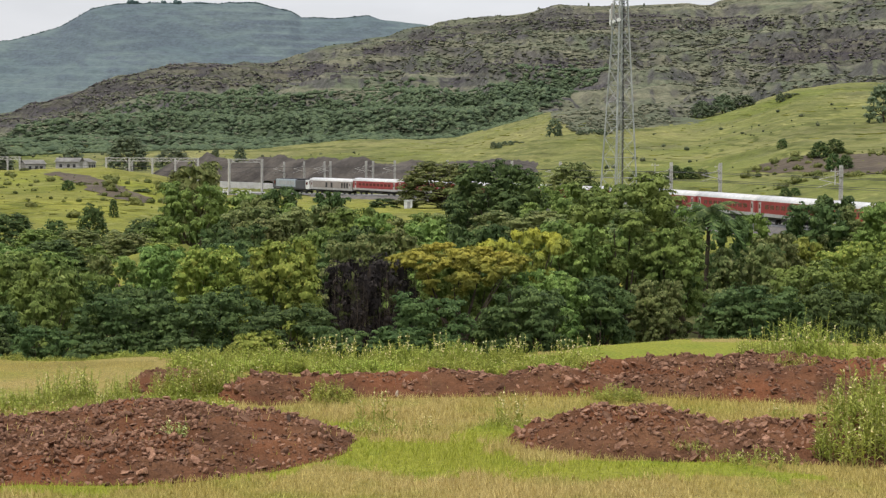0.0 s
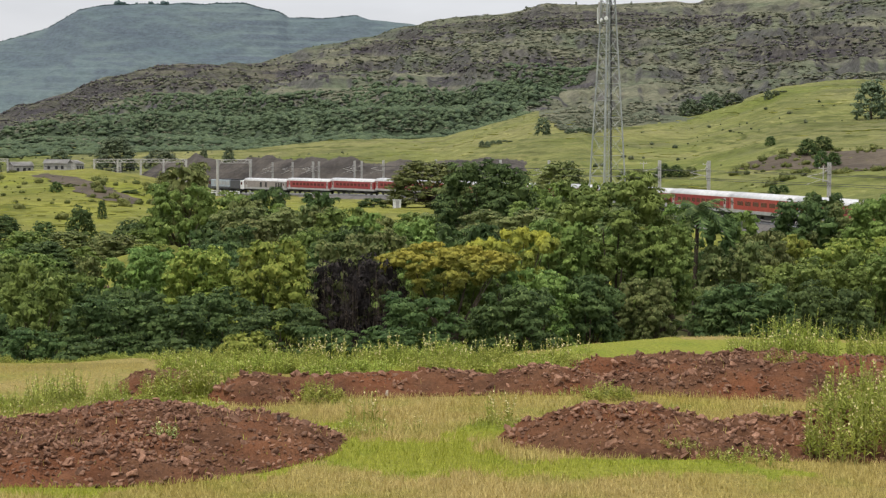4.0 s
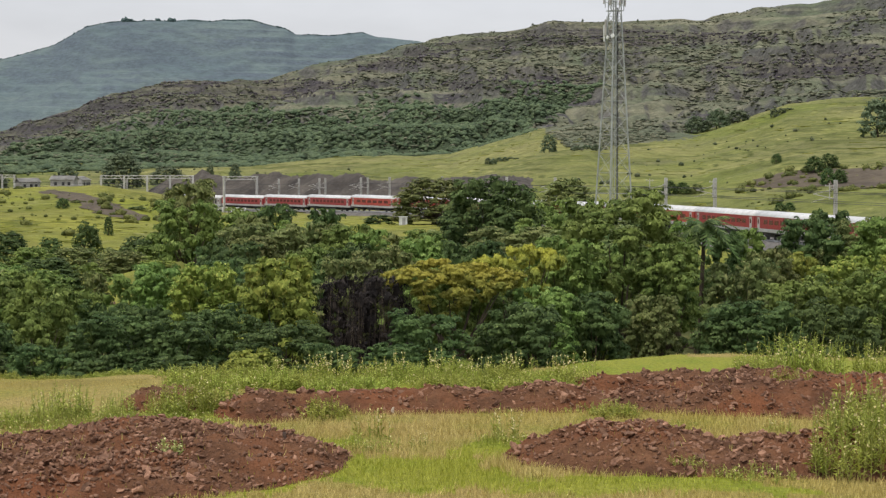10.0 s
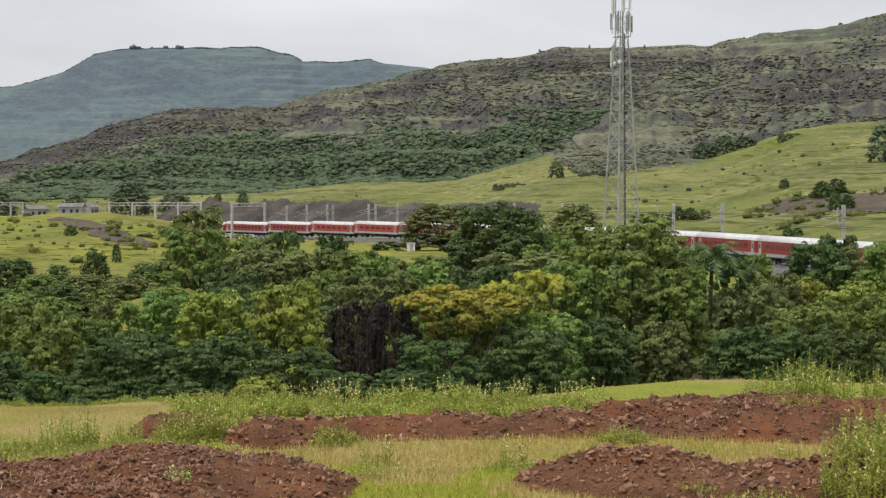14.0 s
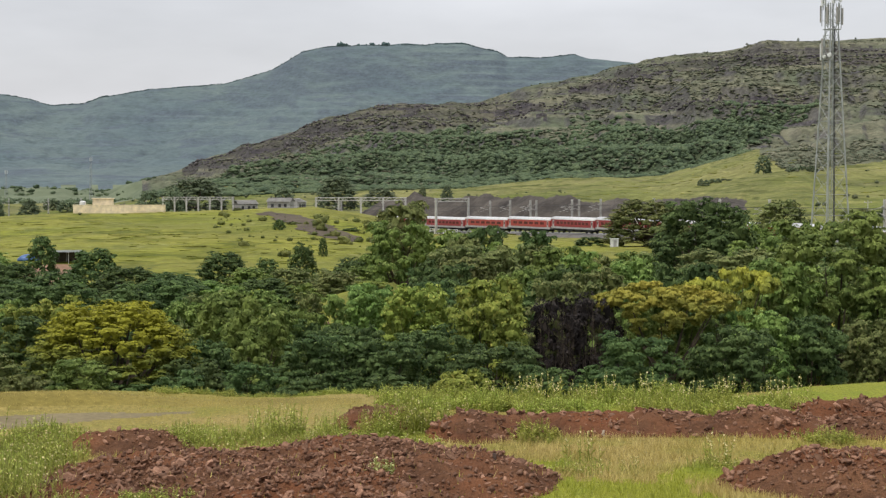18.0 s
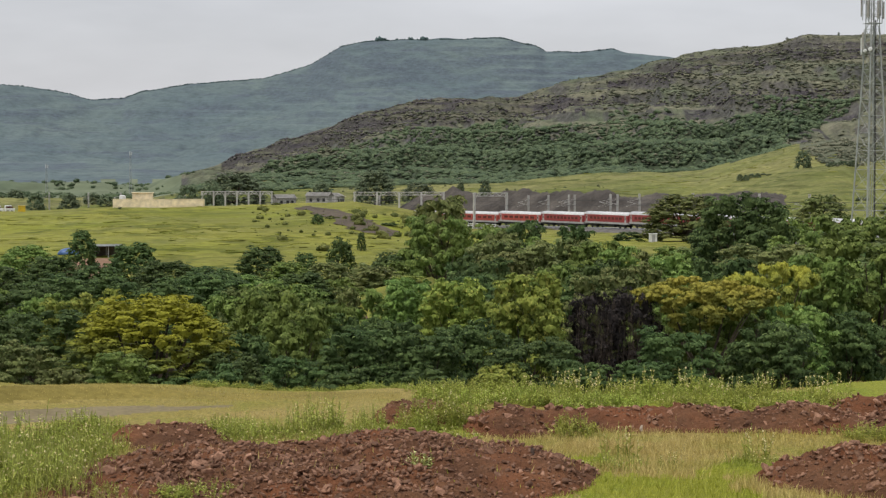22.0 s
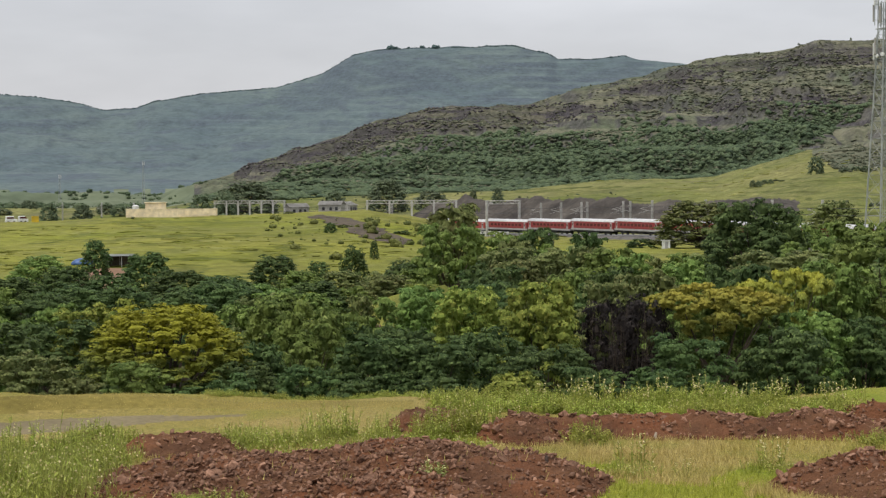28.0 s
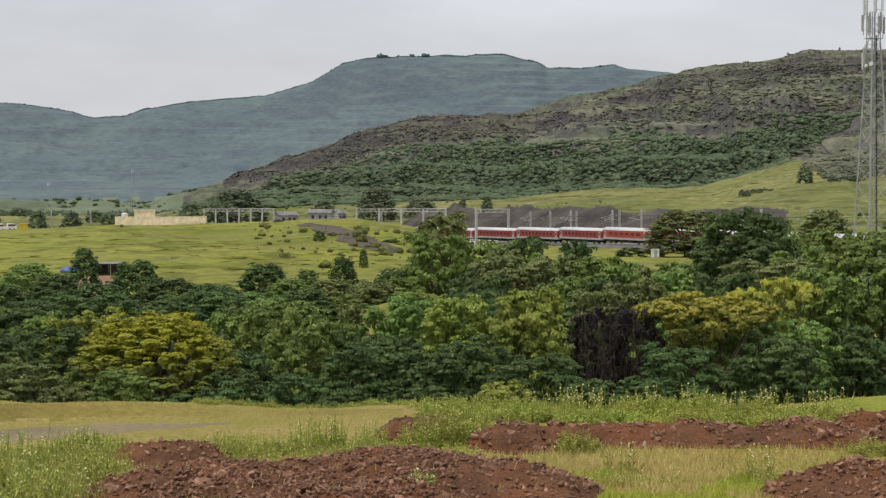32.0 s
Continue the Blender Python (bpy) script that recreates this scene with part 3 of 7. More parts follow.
def build_ground():
    az = np.concatenate([np.arange(-180, -24, 6.0), np.arange(-24, 23.9, 0.12), np.arange(24, 180.1, 6.0)])
    r = np.concatenate([np.array([0.02, 1.0, 3.0, 5.0, 7.0]), np.arange(9, 24.8, 0.3), np.arange(24.8, 30, 0.13), np.arange(30, 36, 0.3), np.arange(36, 230, 4.5), np.arange(230, 720, 4.0), np.arange(720, 1720, 9.0), np.arange(1720, 3200, 110), np.arange(3200, 4320, 16), np.array([4320, 4450, 4600, 4880])])
    A, R = np.meshgrid(az, r)
    X, Y = R * np.sin(np.radians(A)), R * np.cos(np.radians(A))
    X[0], Y[0] = 0.3, -0.3
    Z = ground_height(X.ravel(), Y.ravel())
    n, k = A.shape
    idx = np.arange(n * k).reshape(n, k)
    faces = np.stack([idx[:-1, :-1], idx[:-1, 1:], idx[1:, 1:], idx[1:, :-1]], -1).reshape(-1, 4)
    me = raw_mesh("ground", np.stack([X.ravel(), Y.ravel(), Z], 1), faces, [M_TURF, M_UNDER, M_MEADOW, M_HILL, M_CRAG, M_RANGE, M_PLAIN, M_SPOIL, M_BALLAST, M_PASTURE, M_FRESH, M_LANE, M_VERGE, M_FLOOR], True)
    # what covers the ground, by where it lies
    cx, cy, ca, cr = (0.25 * (v[:-1, :-1] + v[:-1, 1:] + v[1:, 1:] + v[1:, :-1]).ravel() for v in (X, Y, A, R))
    ca = (az[:-1, None] * 0.5 + az[1:, None] * 0.5).repeat(n - 1, 1).T.ravel()
    tr = track_range(np.clip(ca, -60, 60))
    jit = fbm(cx * 0.05, cy * 0.05, 31)
    slot = np.zeros(len(cx), dtype=np.int32)
    slot[is_fresh(cx, cy, ca, cr)] = 10
    slot[on_lane(cx, cy, ca, cr) & (ca > -40)] = 11
    slot[on_verge(cx, cy, ca, cr)] = 12
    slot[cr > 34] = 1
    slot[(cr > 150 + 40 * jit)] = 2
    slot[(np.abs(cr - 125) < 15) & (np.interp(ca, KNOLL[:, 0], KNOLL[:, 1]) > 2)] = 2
    slot[cr > tr + 10] = 9
    slot[np.abs(cr - tr - 3) < 8] = 8
    foot = 880 + 130 * jit - 6 * np.clip(ca, -12, 20)
    slot[cr > foot] = 3
    main = np.interp(ca, MAIN_RIDGE[:, 0], MAIN_RIDGE[:, 1])
    z = 0.25 * (Z.reshape(n, k)[:-1, :-1] + Z.reshape(n, k)[1:, 1:] + Z.reshape(n, k)[:-1, 1:] + Z.reshape(n, k)[1:, :-1]).ravel()
    up = np.degrees(np.arctan2(z - 3.6, cr)) + 0.3 * jit + 0.25 * fbm(cx * 0.012, cy * 0.012, 33)
    crag = np.zeros(len(cx), dtype=bool)
    for bearing, low, high in CRAGS:
        crag |= (ca > bearing[0]) & (ca < bearing[-1]) & (up > np.interp(ca, bearing, low)) & (up < np.interp(ca, bearing, high))
    crag &= (cr > foot + 40) & (cr < 2300)
    slot[crag] = 4
    slot[on_flank(ca, up, cr)] = 3
    wooded = np.interp(ca, WOOD_TOP[:, 0], WOOD_TOP[:, 1])
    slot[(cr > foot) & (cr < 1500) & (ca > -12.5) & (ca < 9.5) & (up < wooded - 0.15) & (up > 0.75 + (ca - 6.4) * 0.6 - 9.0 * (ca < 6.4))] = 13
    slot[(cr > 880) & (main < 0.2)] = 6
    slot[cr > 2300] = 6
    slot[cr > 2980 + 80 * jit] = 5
    me.polygons.foreach_set("material_index", slot)
    return tagged(new("ground", me), "rolling green farmland rising to basalt hills", "ground", kind="structure")


build_ground()


# ---- trees ----
def leaf_cloud(rng, lobes, leaves, size, clumps):
    """Leaf sprays, a triangle each, on clumps that grow on the upper and outer side of the lobes (x, y, z, rx, ry, rz, clumps)."""
    cc, cr, cd = [], [], []
    for x, y, z, rx, ry, rz, k in lobes:
        k = max(k, clumps)
        rad = np.array([rx, ry, rz])
        d = rng.normal(size=(k, 3))
        d[:, 2] = np.abs(d[:, 2]) * np.where(rng.random(k) < 0.8, 1.0, -0.55) + 0.12
        d[:, :2] += np.array([x, y]) * 1.6
        d /= np.linalg.norm(d, axis=1)[:, None]
        cc.append(np.array([x, y, z]) + d * rad * (0.8 + 0.3 * rng.random((k, 1))))
        s = float(np.mean(rad)) * (0.28 + 0.24 * rng.random((k, 1))) * math.sqrt(6 / k)
        cr.append(s * np.array([1.2, 1.2, 0.52]))
        cd.append(d)
    cc, cr, cd = np.concatenate(cc), np.concatenate(cr), np.concatenate(cd)
    share = cr[:, 0] ** 2
    pick = rng.choice(len(cc), size=leaves, p=share / share.sum())
    d = rng.normal(size=(leaves, 3))
    d[:, 2] = np.abs(d[:, 2]) * np.where(rng.random(leaves) < 0.9, 1, -0.5)
    d /= np.linalg.norm(d, axis=1)[:, None]
    p = cc[pick] + d * cr[pick] * (0.82 + 0.36 * rng.random((leaves, 1)))
    nrm = d + 0.5 * cd[pick] + 0.18 * rng.normal(size=(leaves, 3)) + np.array([0, 0, 0.55])
    s = size * (0.6 + 0.8 * rng.random((leaves, 1)))
    # shaded leaves inside each lobe
    core = leaves // 9
    lo = np.array([l[:6] for l in lobes])
    q = rng.integers(0, len(lo), core)
    e = rng.normal(size=(core, 3))
    e /= np.linalg.norm(e, axis=1)[:, None]
    p = np.concatenate([p, lo[q, :3] + e * lo[q, 3:] * 0.55])
    nrm = np.concatenate([nrm, e + 0.2 * rng.normal(size=(core, 3))])
    s = np.concatenate([s, size * 2.6 * (0.8 + 0.5 * rng.random((core, 1)))])
    nrm /= np.linalg.norm(nrm, axis=1)[:, None]
    u = np.cross(nrm, rng.normal(size=(len(p), 3)))
    u /= np.linalg.norm(u, axis=1)[:, None]
    w = np.cross(nrm, u)
    verts = np.stack([p + u * s * 0.62, p - u * s * 0.38 + w * s * 0.4, p - u * s * 0.38 - w * s * 0.4], 1).reshape(-1, 3)
    low, high = np.percentile(verts[:, 2], 1), np.percentile(verts[:, 2], 98)
    wide = np.percentile(np.hypot(verts[:, 0], verts[:, 1]), 98)
    verts[:, :2] *= 0.5 / wide
    verts[:, 2] = low + (verts[:, 2] - low) * (0.99 - low) / (high - low)
    return verts, np.arange(len(verts)).reshape(-1, 3)


def crown_lobes(rng, shape, n):
    """The boughs of a crown one metre high and wide, as n rounded lobes with their number of clumps."""
    out = []
    if shape == "spread":           # a flat umbrella in loose tiers on a visible trunk
        for i in range(n):
            q, a = 0.42 * math.sqrt((i + 0.4) / n), i * 2.4 + 0.5 * rng.random()
            top, low = 0.93 - 0.3 * q * q, 0.56 + 0.62 * q
            out.append((q * math.cos(a), q * math.sin(a), top + (low - top) * rng.random() ** 1.3, 0.055, 0.055, 0.022, 7))
    elif shape == "dome":           # one broad dome down to the ground
        n = int(n * 1.6)
        for i in range(n):
            z = 0.04 + 0.86 * (i + 0.5) / n
            q, a = 0.42 * math.sqrt(max(0.0, 1 - (z / 0.94) ** 2)) * (0.94 + 0.1 * rng.random()), i * 2.39996
            r = (0.075 + 0.03 * rng.random()) * math.sqrt(92 / n)
            out.append((q * math.cos(a), q * math.sin(a), z, r, r, r * 0.85, 6))
    else:
        low = {"round": 0.20, "bush": 0.05, "bare": 0.12}[shape]
        thin = (44 / n) ** 0.55
        for i in range(n):
            f = (i + 0.5) / n
            z = low + (0.84 - low) * f ** 0.9
            prof = math.sin(math.pi * min(0.95, 0.25 + 0.62 * (z - low) / (0.9 - low))) ** 0.7
            q, a = 0.39 * prof * math.sqrt(0.35 + 0.65 * rng.random()), i * 2.4 + 0.9 * rng.random()
            r = (0.075 + 0.085 * rng.random()) * thin
            out.append((q * math.cos(a), q * math.sin(a), z, r, r, r * 0.55, 6))
    return out


def make_tree(name, seed, shape, leaves, size, boughs):
    """Crown and trunk meshes of a tree one metre high and about one metre wide. shape: round, spread, dome, bush or bare."""
    rng = np.random.default_rng(seed)
    lobes = crown_lobes(rng, shape, boughs)
    v, f = leaf_cloud(rng, lobes, leaves, size, 14 if leaves > 15000 else 9 if leaves > 9000 else 6)
    crown = raw_mesh(name + "_crown", v, f, M_LEAF["green"])
    bm = bmesh.new()
    fork = Vector((0.02, 0.0, {"spread": 0.36, "round": 0.3}.get(shape, 0.15)))
    thick = 1.25 if shape == "spread" else 1
    rod(bm, (0, 0, -0.12), (0.008, 0.004, fork.z * 0.5), 0.034 * thick, 0.026 * thick, 7)
    rod(bm, (0.008, 0.004, fork.z * 0.5), fork, 0.026 * thick, 0.022 * thick, 7)
    for lobe in lobes[::9 if shape == "spread" else 2 if leaves > 5000 else 5]:
        c = Vector(lobe[:3])
        mid = fork.lerp(c, 0.5) + Vector((0, 0, -0.03))
        rod(bm, fork if c.z > fork.z else (0.004, 0, fork.z * 0.45), mid, 0.014 * thick, 0.009 * thick, 4)
        rod(bm, mid, c, 0.009 * thick, 0.003, 3)
    trunk = bpy.data.meshes.new(name + "_trunk")
    bm.to_mesh(trunk)
    bm.free()
    trunk.materials.append(M_SHADE_STEM if shape == "bare" else M_BARK)
    return trunk, crown


# leaves, their size and the boughs of a crown: leaves stay the same size, so a large crown has more
FOLIAGE = {"huge": (38000, 0.0148, 74), "large": (22000, 0.0190, 56), "middle": (13000, 0.0255, 44), "small": (5000, 0.041, 32), "slight": (2200, 0.060, 18)}
TREE_SHAPES = {}
CROWNS = {}


def tree_shapes(shape, girth):
    """The two or three meshes of a kind of tree, built when first wanted."""
    key = (shape, girth)
    if key not in TREE_SHAPES:
        leaves, size, boughs = FOLIAGE[girth]
        if shape == "bare":
            leaves, size = leaves // 2, size * 0.9
        elif shape == "spread":         # small feathered leaves
            leaves, size, boughs = int(leaves * 1.5), size * 0.72, boughs + 16
        n = {"huge": 2, "large": 2}.get(girth, 3) if shape in ("round", "bush") else 2
        TREE_SHAPES[key] = [make_tree("tree", 40 + 31 * len(TREE_SHAPES) + i, shape, leaves, size, boughs) for i in range(n)]
    return TREE_SHAPES[key]


TREE_WORDS = {"dark": "dark green leafy", "green": "leafy green", "lime": "bright yellow-green", "yellow": "yellow-topped rounded", "acacia": "flat-topped yellow-green", "olive": "dull olive-green", "haze": "distant haze-paled green", "bare": "shade-dark vine-hung"}


def crown_of(mesh, kind):
    """The crown's mesh in the leaves of a kind."""
    key = (mesh.name, kind)
    if key not in CROWNS:
        m = mesh.copy()
        m.materials[0] = M_LEAF[kind]
        CROWNS[key] = m
    return CROWNS[key]


def hang_vines(ob):
    """Dry brown vine stems hanging down the face of a thicket."""
    rng = random.Random(9)
    for i in range(110):
        a, q = rng.random() * 6.28, 0.30 + 0.22 * rng.random()
        x, y, top = q * math.cos(a), q * math.sin(a), 0.62 + 0.36 * rng.random()
        low = 0.03 + 0.4 * rng.random()
        bm = bmesh.new()
        last = Vector((x, y, top))
        for k in range(1, 5):
            p = Vector((x + 0.02 * rng.gauss(0, 1), y + 0.02 * rng.gauss(0, 1), top + (low - top) * k / 4))
            rod(bm, last, p, 0.0016, 0.0012, 3)
            last = p
        part("vine", bm, M_VINE, ob)


M_VINE = mottled("dry_vine", (0.070, 0.055, 0.045), (0.16, 0.125, 0.095), 2, 9, 0.9, 0, 0.2, 0.01, True)


def plant_tree(x, y, top, width, kind, shapes, seed, where):
    rng = random.Random(seed)
    seen = width / math.hypot(x, y)
    girth = "huge" if seen > 0.085 else "large" if seen > 0.06 else "middle" if seen > 0.042 else "small" if seen > 0.025 else "slight"
    trunk, crown = rng.choice(tree_shapes(shapes, girth))
    z = gz(x, y)
    h = max(top - z, 0.6)
    bush = shapes == "bush" or width > 1.15 * h
    ob = new("bush" if bush else "tree")
    ob.matrix_world = Matrix.LocRotScale((x, y, z), Euler((0, 0, rng.random() * 6.28)), (width, width, h))
    p = new("trunk", trunk)
    p.parent = ob
    p = new("crown", crown_of(crown, kind))
    p.parent = ob
    full = 1.0 if shapes in ("spread", "bare", "dome") else min(1.0, 1.3 * width / h)      # a tall tree carries its crown high
    p.matrix_local = Matrix.LocRotScale((0, 0, 1 - full), None, (1, 1, full))
    if kind == "bare":
        hang_vines(ob)
    return tagged(ob, TREE_WORDS[kind] + (" bush " if bush else " tree ") + where, "bush" if bush else "tree", "trees " + where)


# low front bushes take dark leaves, carrying the shade at the trees' feet
near_trees_a = [
    (-11.4, 48.7, -2.1, 2.8, 'dark'), (-9.9, 49.9, -1.6, 2.5, 'dark'), (-14.0, 48.1, -2.0, 2.0, 'dark'), (-12.6, 51.0, -0.05, 6.5, 'yellow'),
    (-15.6, 47.5, -1.1, 2.7, 'olive'), (-12.1, 45.4, -1.1, 2.2, 'green'), (-17.4, 46.9, -1.0, 2.5, 'green'), (-6.3, 53.6, -1.2, 3.8, 'dark'),
    (-4.4, 52.8, -1.2, 3.2, 'dark'), (-10.1, 63.2, -1.0, 3.6, 'green'), (-12.5, 70.9, -1.0, 4.1, 'green'), (-10.5, 55.0, -1.5, 2.8, 'dark'),
    (-7.7, 47.4, -1.4, 2.1, 'dark'), (-5.6, 65.8, -0.3, 3.5, 'green'), (-6.0, 59.7, -1.4, 2.6, 'dark'), (-4.0, 63.9, -0.2, 3.2, 'lime'),
    (-3.0, 55.9, -1.2, 3.5, 'dark'), (-1.2, 60.0, 0.3, 3.5, 'lime'), (-0.9, 52.0, -1.3, 3.5, 'dark'), (0.5, 46.0, -1.3, 2.0, 'dark'),
]
near_trees_b = [
    (-1.5, 44.0, -1.2, 1.8, 'lime'), (-9.0, 44.1, -1.3, 1.8, 'dark'), (-5.6, 43.6, -1.3, 1.6, 'dark'), (-3.5, 42.9, -1.2, 1.7, 'dark'),
    (-12.7, 42.1, -1.2, 1.8, 'olive'), (5.1, 61.8, 0.1, 5.0, 'acacia'), (8.2, 67.4, 0.35, 3.9, 'acacia'), (3.5, 54.2, -1.2, 3.4, 'dark'),
    (6.9, 56.4, -1.15, 3.4, 'dark'), (5.6, 64.4, -0.7, 4.4, 'green'), (8.3, 61.4, -0.9, 3.1, 'green'), (2.2, 45.9, -1.3, 2.0, 'dark'),
    (13.4, 74.8, 2.1, 7.3, 'green'), (10.6, 71.2, 0.5, 4.1, 'green'), (15.4, 72.4, 0.2, 3.5, 'green'), (13.5, 66.6, -1.6, 2.9, 'olive'),
    (10.5, 63.1, -1.3, 3.2, 'dark'), (15.4, 58.0, -1.2, 3.8, 'dark'), (18.4, 61.3, -0.7, 4.7, 'green'), (21.3, 62.5, -0.4, 4.2, 'green'),
]
near_trees_c = [
    (16.8, 53.4, -0.9, 3.5, 'dark'), (14.3, 58.3, -1.7, 2.2, 'dark'), (22.6, 68.4, -0.2, 4.8, 'lime'), (23.1, 61.8, 0.3, 4.4, 'green'),
    (29.5, 74.3, 0.4, 5.9, 'dark'),
]
near_trees = near_trees_a + near_trees_b + near_trees_c
# near_trees: east, north, top height, crown width, kind
valley_trees_a = [
    (17.3, 149.0, 0.7, 5.0, 'green'), (12.9, 149.4, 0.5, 4.5, 'olive'), (8.8, 199.8, -4.6, 4.7, 'olive'), (13.0, 219.6, -4.8, 4.4, 'green'),
    (-11.9, 107.3, -3.3, 3.4, 'green'), (-10.5, 111.5, -2.9, 3.0, 'green'), (-11.2, 95.3, -4.2, 3.5, 'dark'), (-13.7, 99.1, -3.5, 3.7, 'green'),
    (-14.8, 115.1, -3.7, 2.3, 'olive'), (-32.7, 99.8, -2.8, 6.7, 'dark'), (-30.8, 107.7, -2.6, 7.5, 'dark'), (-25.3, 101.9, -2.5, 6.7, 'dark'),
    (-18.3, 90.2, -2.7, 4.6, 'green'), (-15.5, 93.7, -2.2, 6.0, 'green'), (-25.7, 122.3, -3.2, 6.7, 'dark'), (-24.9, 80.2, -2.8, 5.6, 'dark'),
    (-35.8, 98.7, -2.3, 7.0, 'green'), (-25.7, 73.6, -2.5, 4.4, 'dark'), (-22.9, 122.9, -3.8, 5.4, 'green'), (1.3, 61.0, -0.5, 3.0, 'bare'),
]
valley_trees_b = [
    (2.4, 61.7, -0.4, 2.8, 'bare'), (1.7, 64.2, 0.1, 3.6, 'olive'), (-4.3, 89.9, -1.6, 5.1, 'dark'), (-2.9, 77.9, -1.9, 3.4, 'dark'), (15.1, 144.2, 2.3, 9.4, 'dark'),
    (24.4, 344.1, 0.8, 18.4, 'olive'), (13.2, 344.7, -6.6, 7.4, 'dark'), (18.6, 148.8, 0.7, 5.5, 'green'), (23.5, 158.3, 0.2, 5.3, 'green'),
    (28.3, 167.6, -0.0, 5.1, 'green'), (17.4, 128.8, -0.3, 5.6, 'green'), (-11.0, 149.6, 0.4, 6.8, 'green'), (-14.1, 199.5, 1.7, 7.7, 'olive'),
    (-6.9, 171.9, -0.9, 6.9, 'green'), (-3.8, 170.0, -0.4, 4.2, 'dark'), (1.2, 178.0, -1.1, 5.0, 'dark'), (3.0, 145.0, -1.6, 6.8, 'green'),
    (-1.3, 150.0, -1.6, 6.0, 'olive'), (-3.0, 158.0, -1.7, 4.7, 'green'), (1.6, 150.0, -1.7, 5.0, 'olive'), (4.6, 141.9, -1.9, 4.3, 'green'),
]
valley_trees_c = [
    (-5.7, 159.9, -1.2, 4.8, 'olive'), (-4.7, 121.9, -1.6, 6.5, 'olive'), (-4.9, 94.9, -1.8, 4.8, 'dark'), (-7.7, 134.8, -2.7, 5.4, 'dark'),
    (8.1, 129.7, -2.0, 4.5, 'green'), (5.0, 111.9, -2.0, 5.2, 'olive'), (2.0, 112.0, -1.8, 4.9, 'dark'), (-0.6, 110.0, -1.9, 4.8, 'green'),
    (49.0, 326.3, 0.8, 12.1, 'olive'), (38.5, 196.3, -0.3, 6.0, 'dark'), (22.7, 89.2, -1.5, 4.6, 'olive'), (26.2, 96.5, -1.3, 4.3, 'olive'),
    (34.4, 115.0, -0.2, 6.0, 'dark'), (38.9, 118.8, -0.4, 5.8, 'olive'), (40.2, 113.1, 0.2, 8.0, 'green'), (24.5, 107.2, -2.9, 3.3, 'dark'),
    (41.4, 133.7, -0.1, 5.1, 'dark'), (29.9, 121.4, -1.3, 3.8, 'dark'), (32.9, 125.8, -1.2, 3.0, 'green'), (23.6, 107.4, 0.0, 2.6, 'green'),
]
valley_trees = valley_trees_a + valley_trees_b + valley_trees_c
# valley_trees: east, north, top height, crown width, kind
far_trees_a = [
    (-52.8, 163.7, -2.9, 8.0, 'green'), (-48.5, 141.9, -3.9, 7.0, 'dark'), (-48.4, 157.7, -3.7, 7.2, 'dark'), (-65.2, 225.8, -3.2, 4.8, 'dark'),
    (-45.4, 176.3, -3.1, 7.0, 'dark'), (-37.9, 160.6, -4.2, 8.2, 'dark'), (-31.3, 148.8, -4.1, 7.1, 'dark'), (-33.5, 187.0, -3.8, 7.0, 'dark'),
    (-29.1, 177.6, -5.0, 6.0, 'green'), (-29.1, 189.8, -4.6, 3.8, 'dark'), (-26.8, 203.2, -3.3, 4.2, 'dark'), (-25.3, 180.2, -5.2, 6.7, 'olive'),
    (-19.0, 170.9, -4.8, 8.0, 'olive'), (-15.5, 164.3, -4.2, 6.0, 'green'), (-43.0, 154.1, -4.3, 6.4, 'dark'), (-26.5, 137.5, -4.2, 6.1, 'green'),
    (-22.3, 143.3, -4.3, 6.8, 'dark'), (-55.0, 150.2, -3.8, 8.5, 'dark'), (-17.1, 169.1, -3.7, 6.2, 'dark'), (-17.6, 159.0, -4.5, 6.4, 'olive'),
]
far_trees_b = [
    (-30.9, 258.2, -4.3, 1.6, 'dark'), (-47.6, 326.5, -2.8, 2.9, 'dark'), (-70.7, 414.0, -1.7, 3.1, 'olive'), (-47.8, 346.7, -4.7, 3.3, 'olive'),
    (-33.8, 328.3, -5.0, 4.0, 'dark'), (-26.4, 318.9, -1.0, 5.3, 'olive'), (-123.2, 628.0, 6.5, 26.7, 'dark'), (-124.3, 597.2, 2.9, 10.2, 'dark'),
    (-122.2, 546.5, 2.1, 11.2, 'olive'), (-68.7, 616.2, 7.5, 16.5, 'dark'), (-51.5, 597.8, 2.8, 14.0, 'dark'), (-99.4, 692.9, 2.9, 10.5, 'dark'),
    (-37.4, 618.9, 4.0, 3.3, 'dark'), (-27.6, 599.4, 4.0, 5.2, 'dark'), (-250.1, 759.9, -0.4, 9.6, 'dark'), (-211.5, 667.3, -0.8, 9.3, 'olive'),
    (-195.9, 661.6, -1.7, 10.1, 'dark'), (-195.5, 692.9, -1.4, 9.6, 'olive'), (-184.7, 675.2, -2.2, 8.4, 'dark'), (-247.8, 718.5, -4.1, 9.1, 'olive'),
]
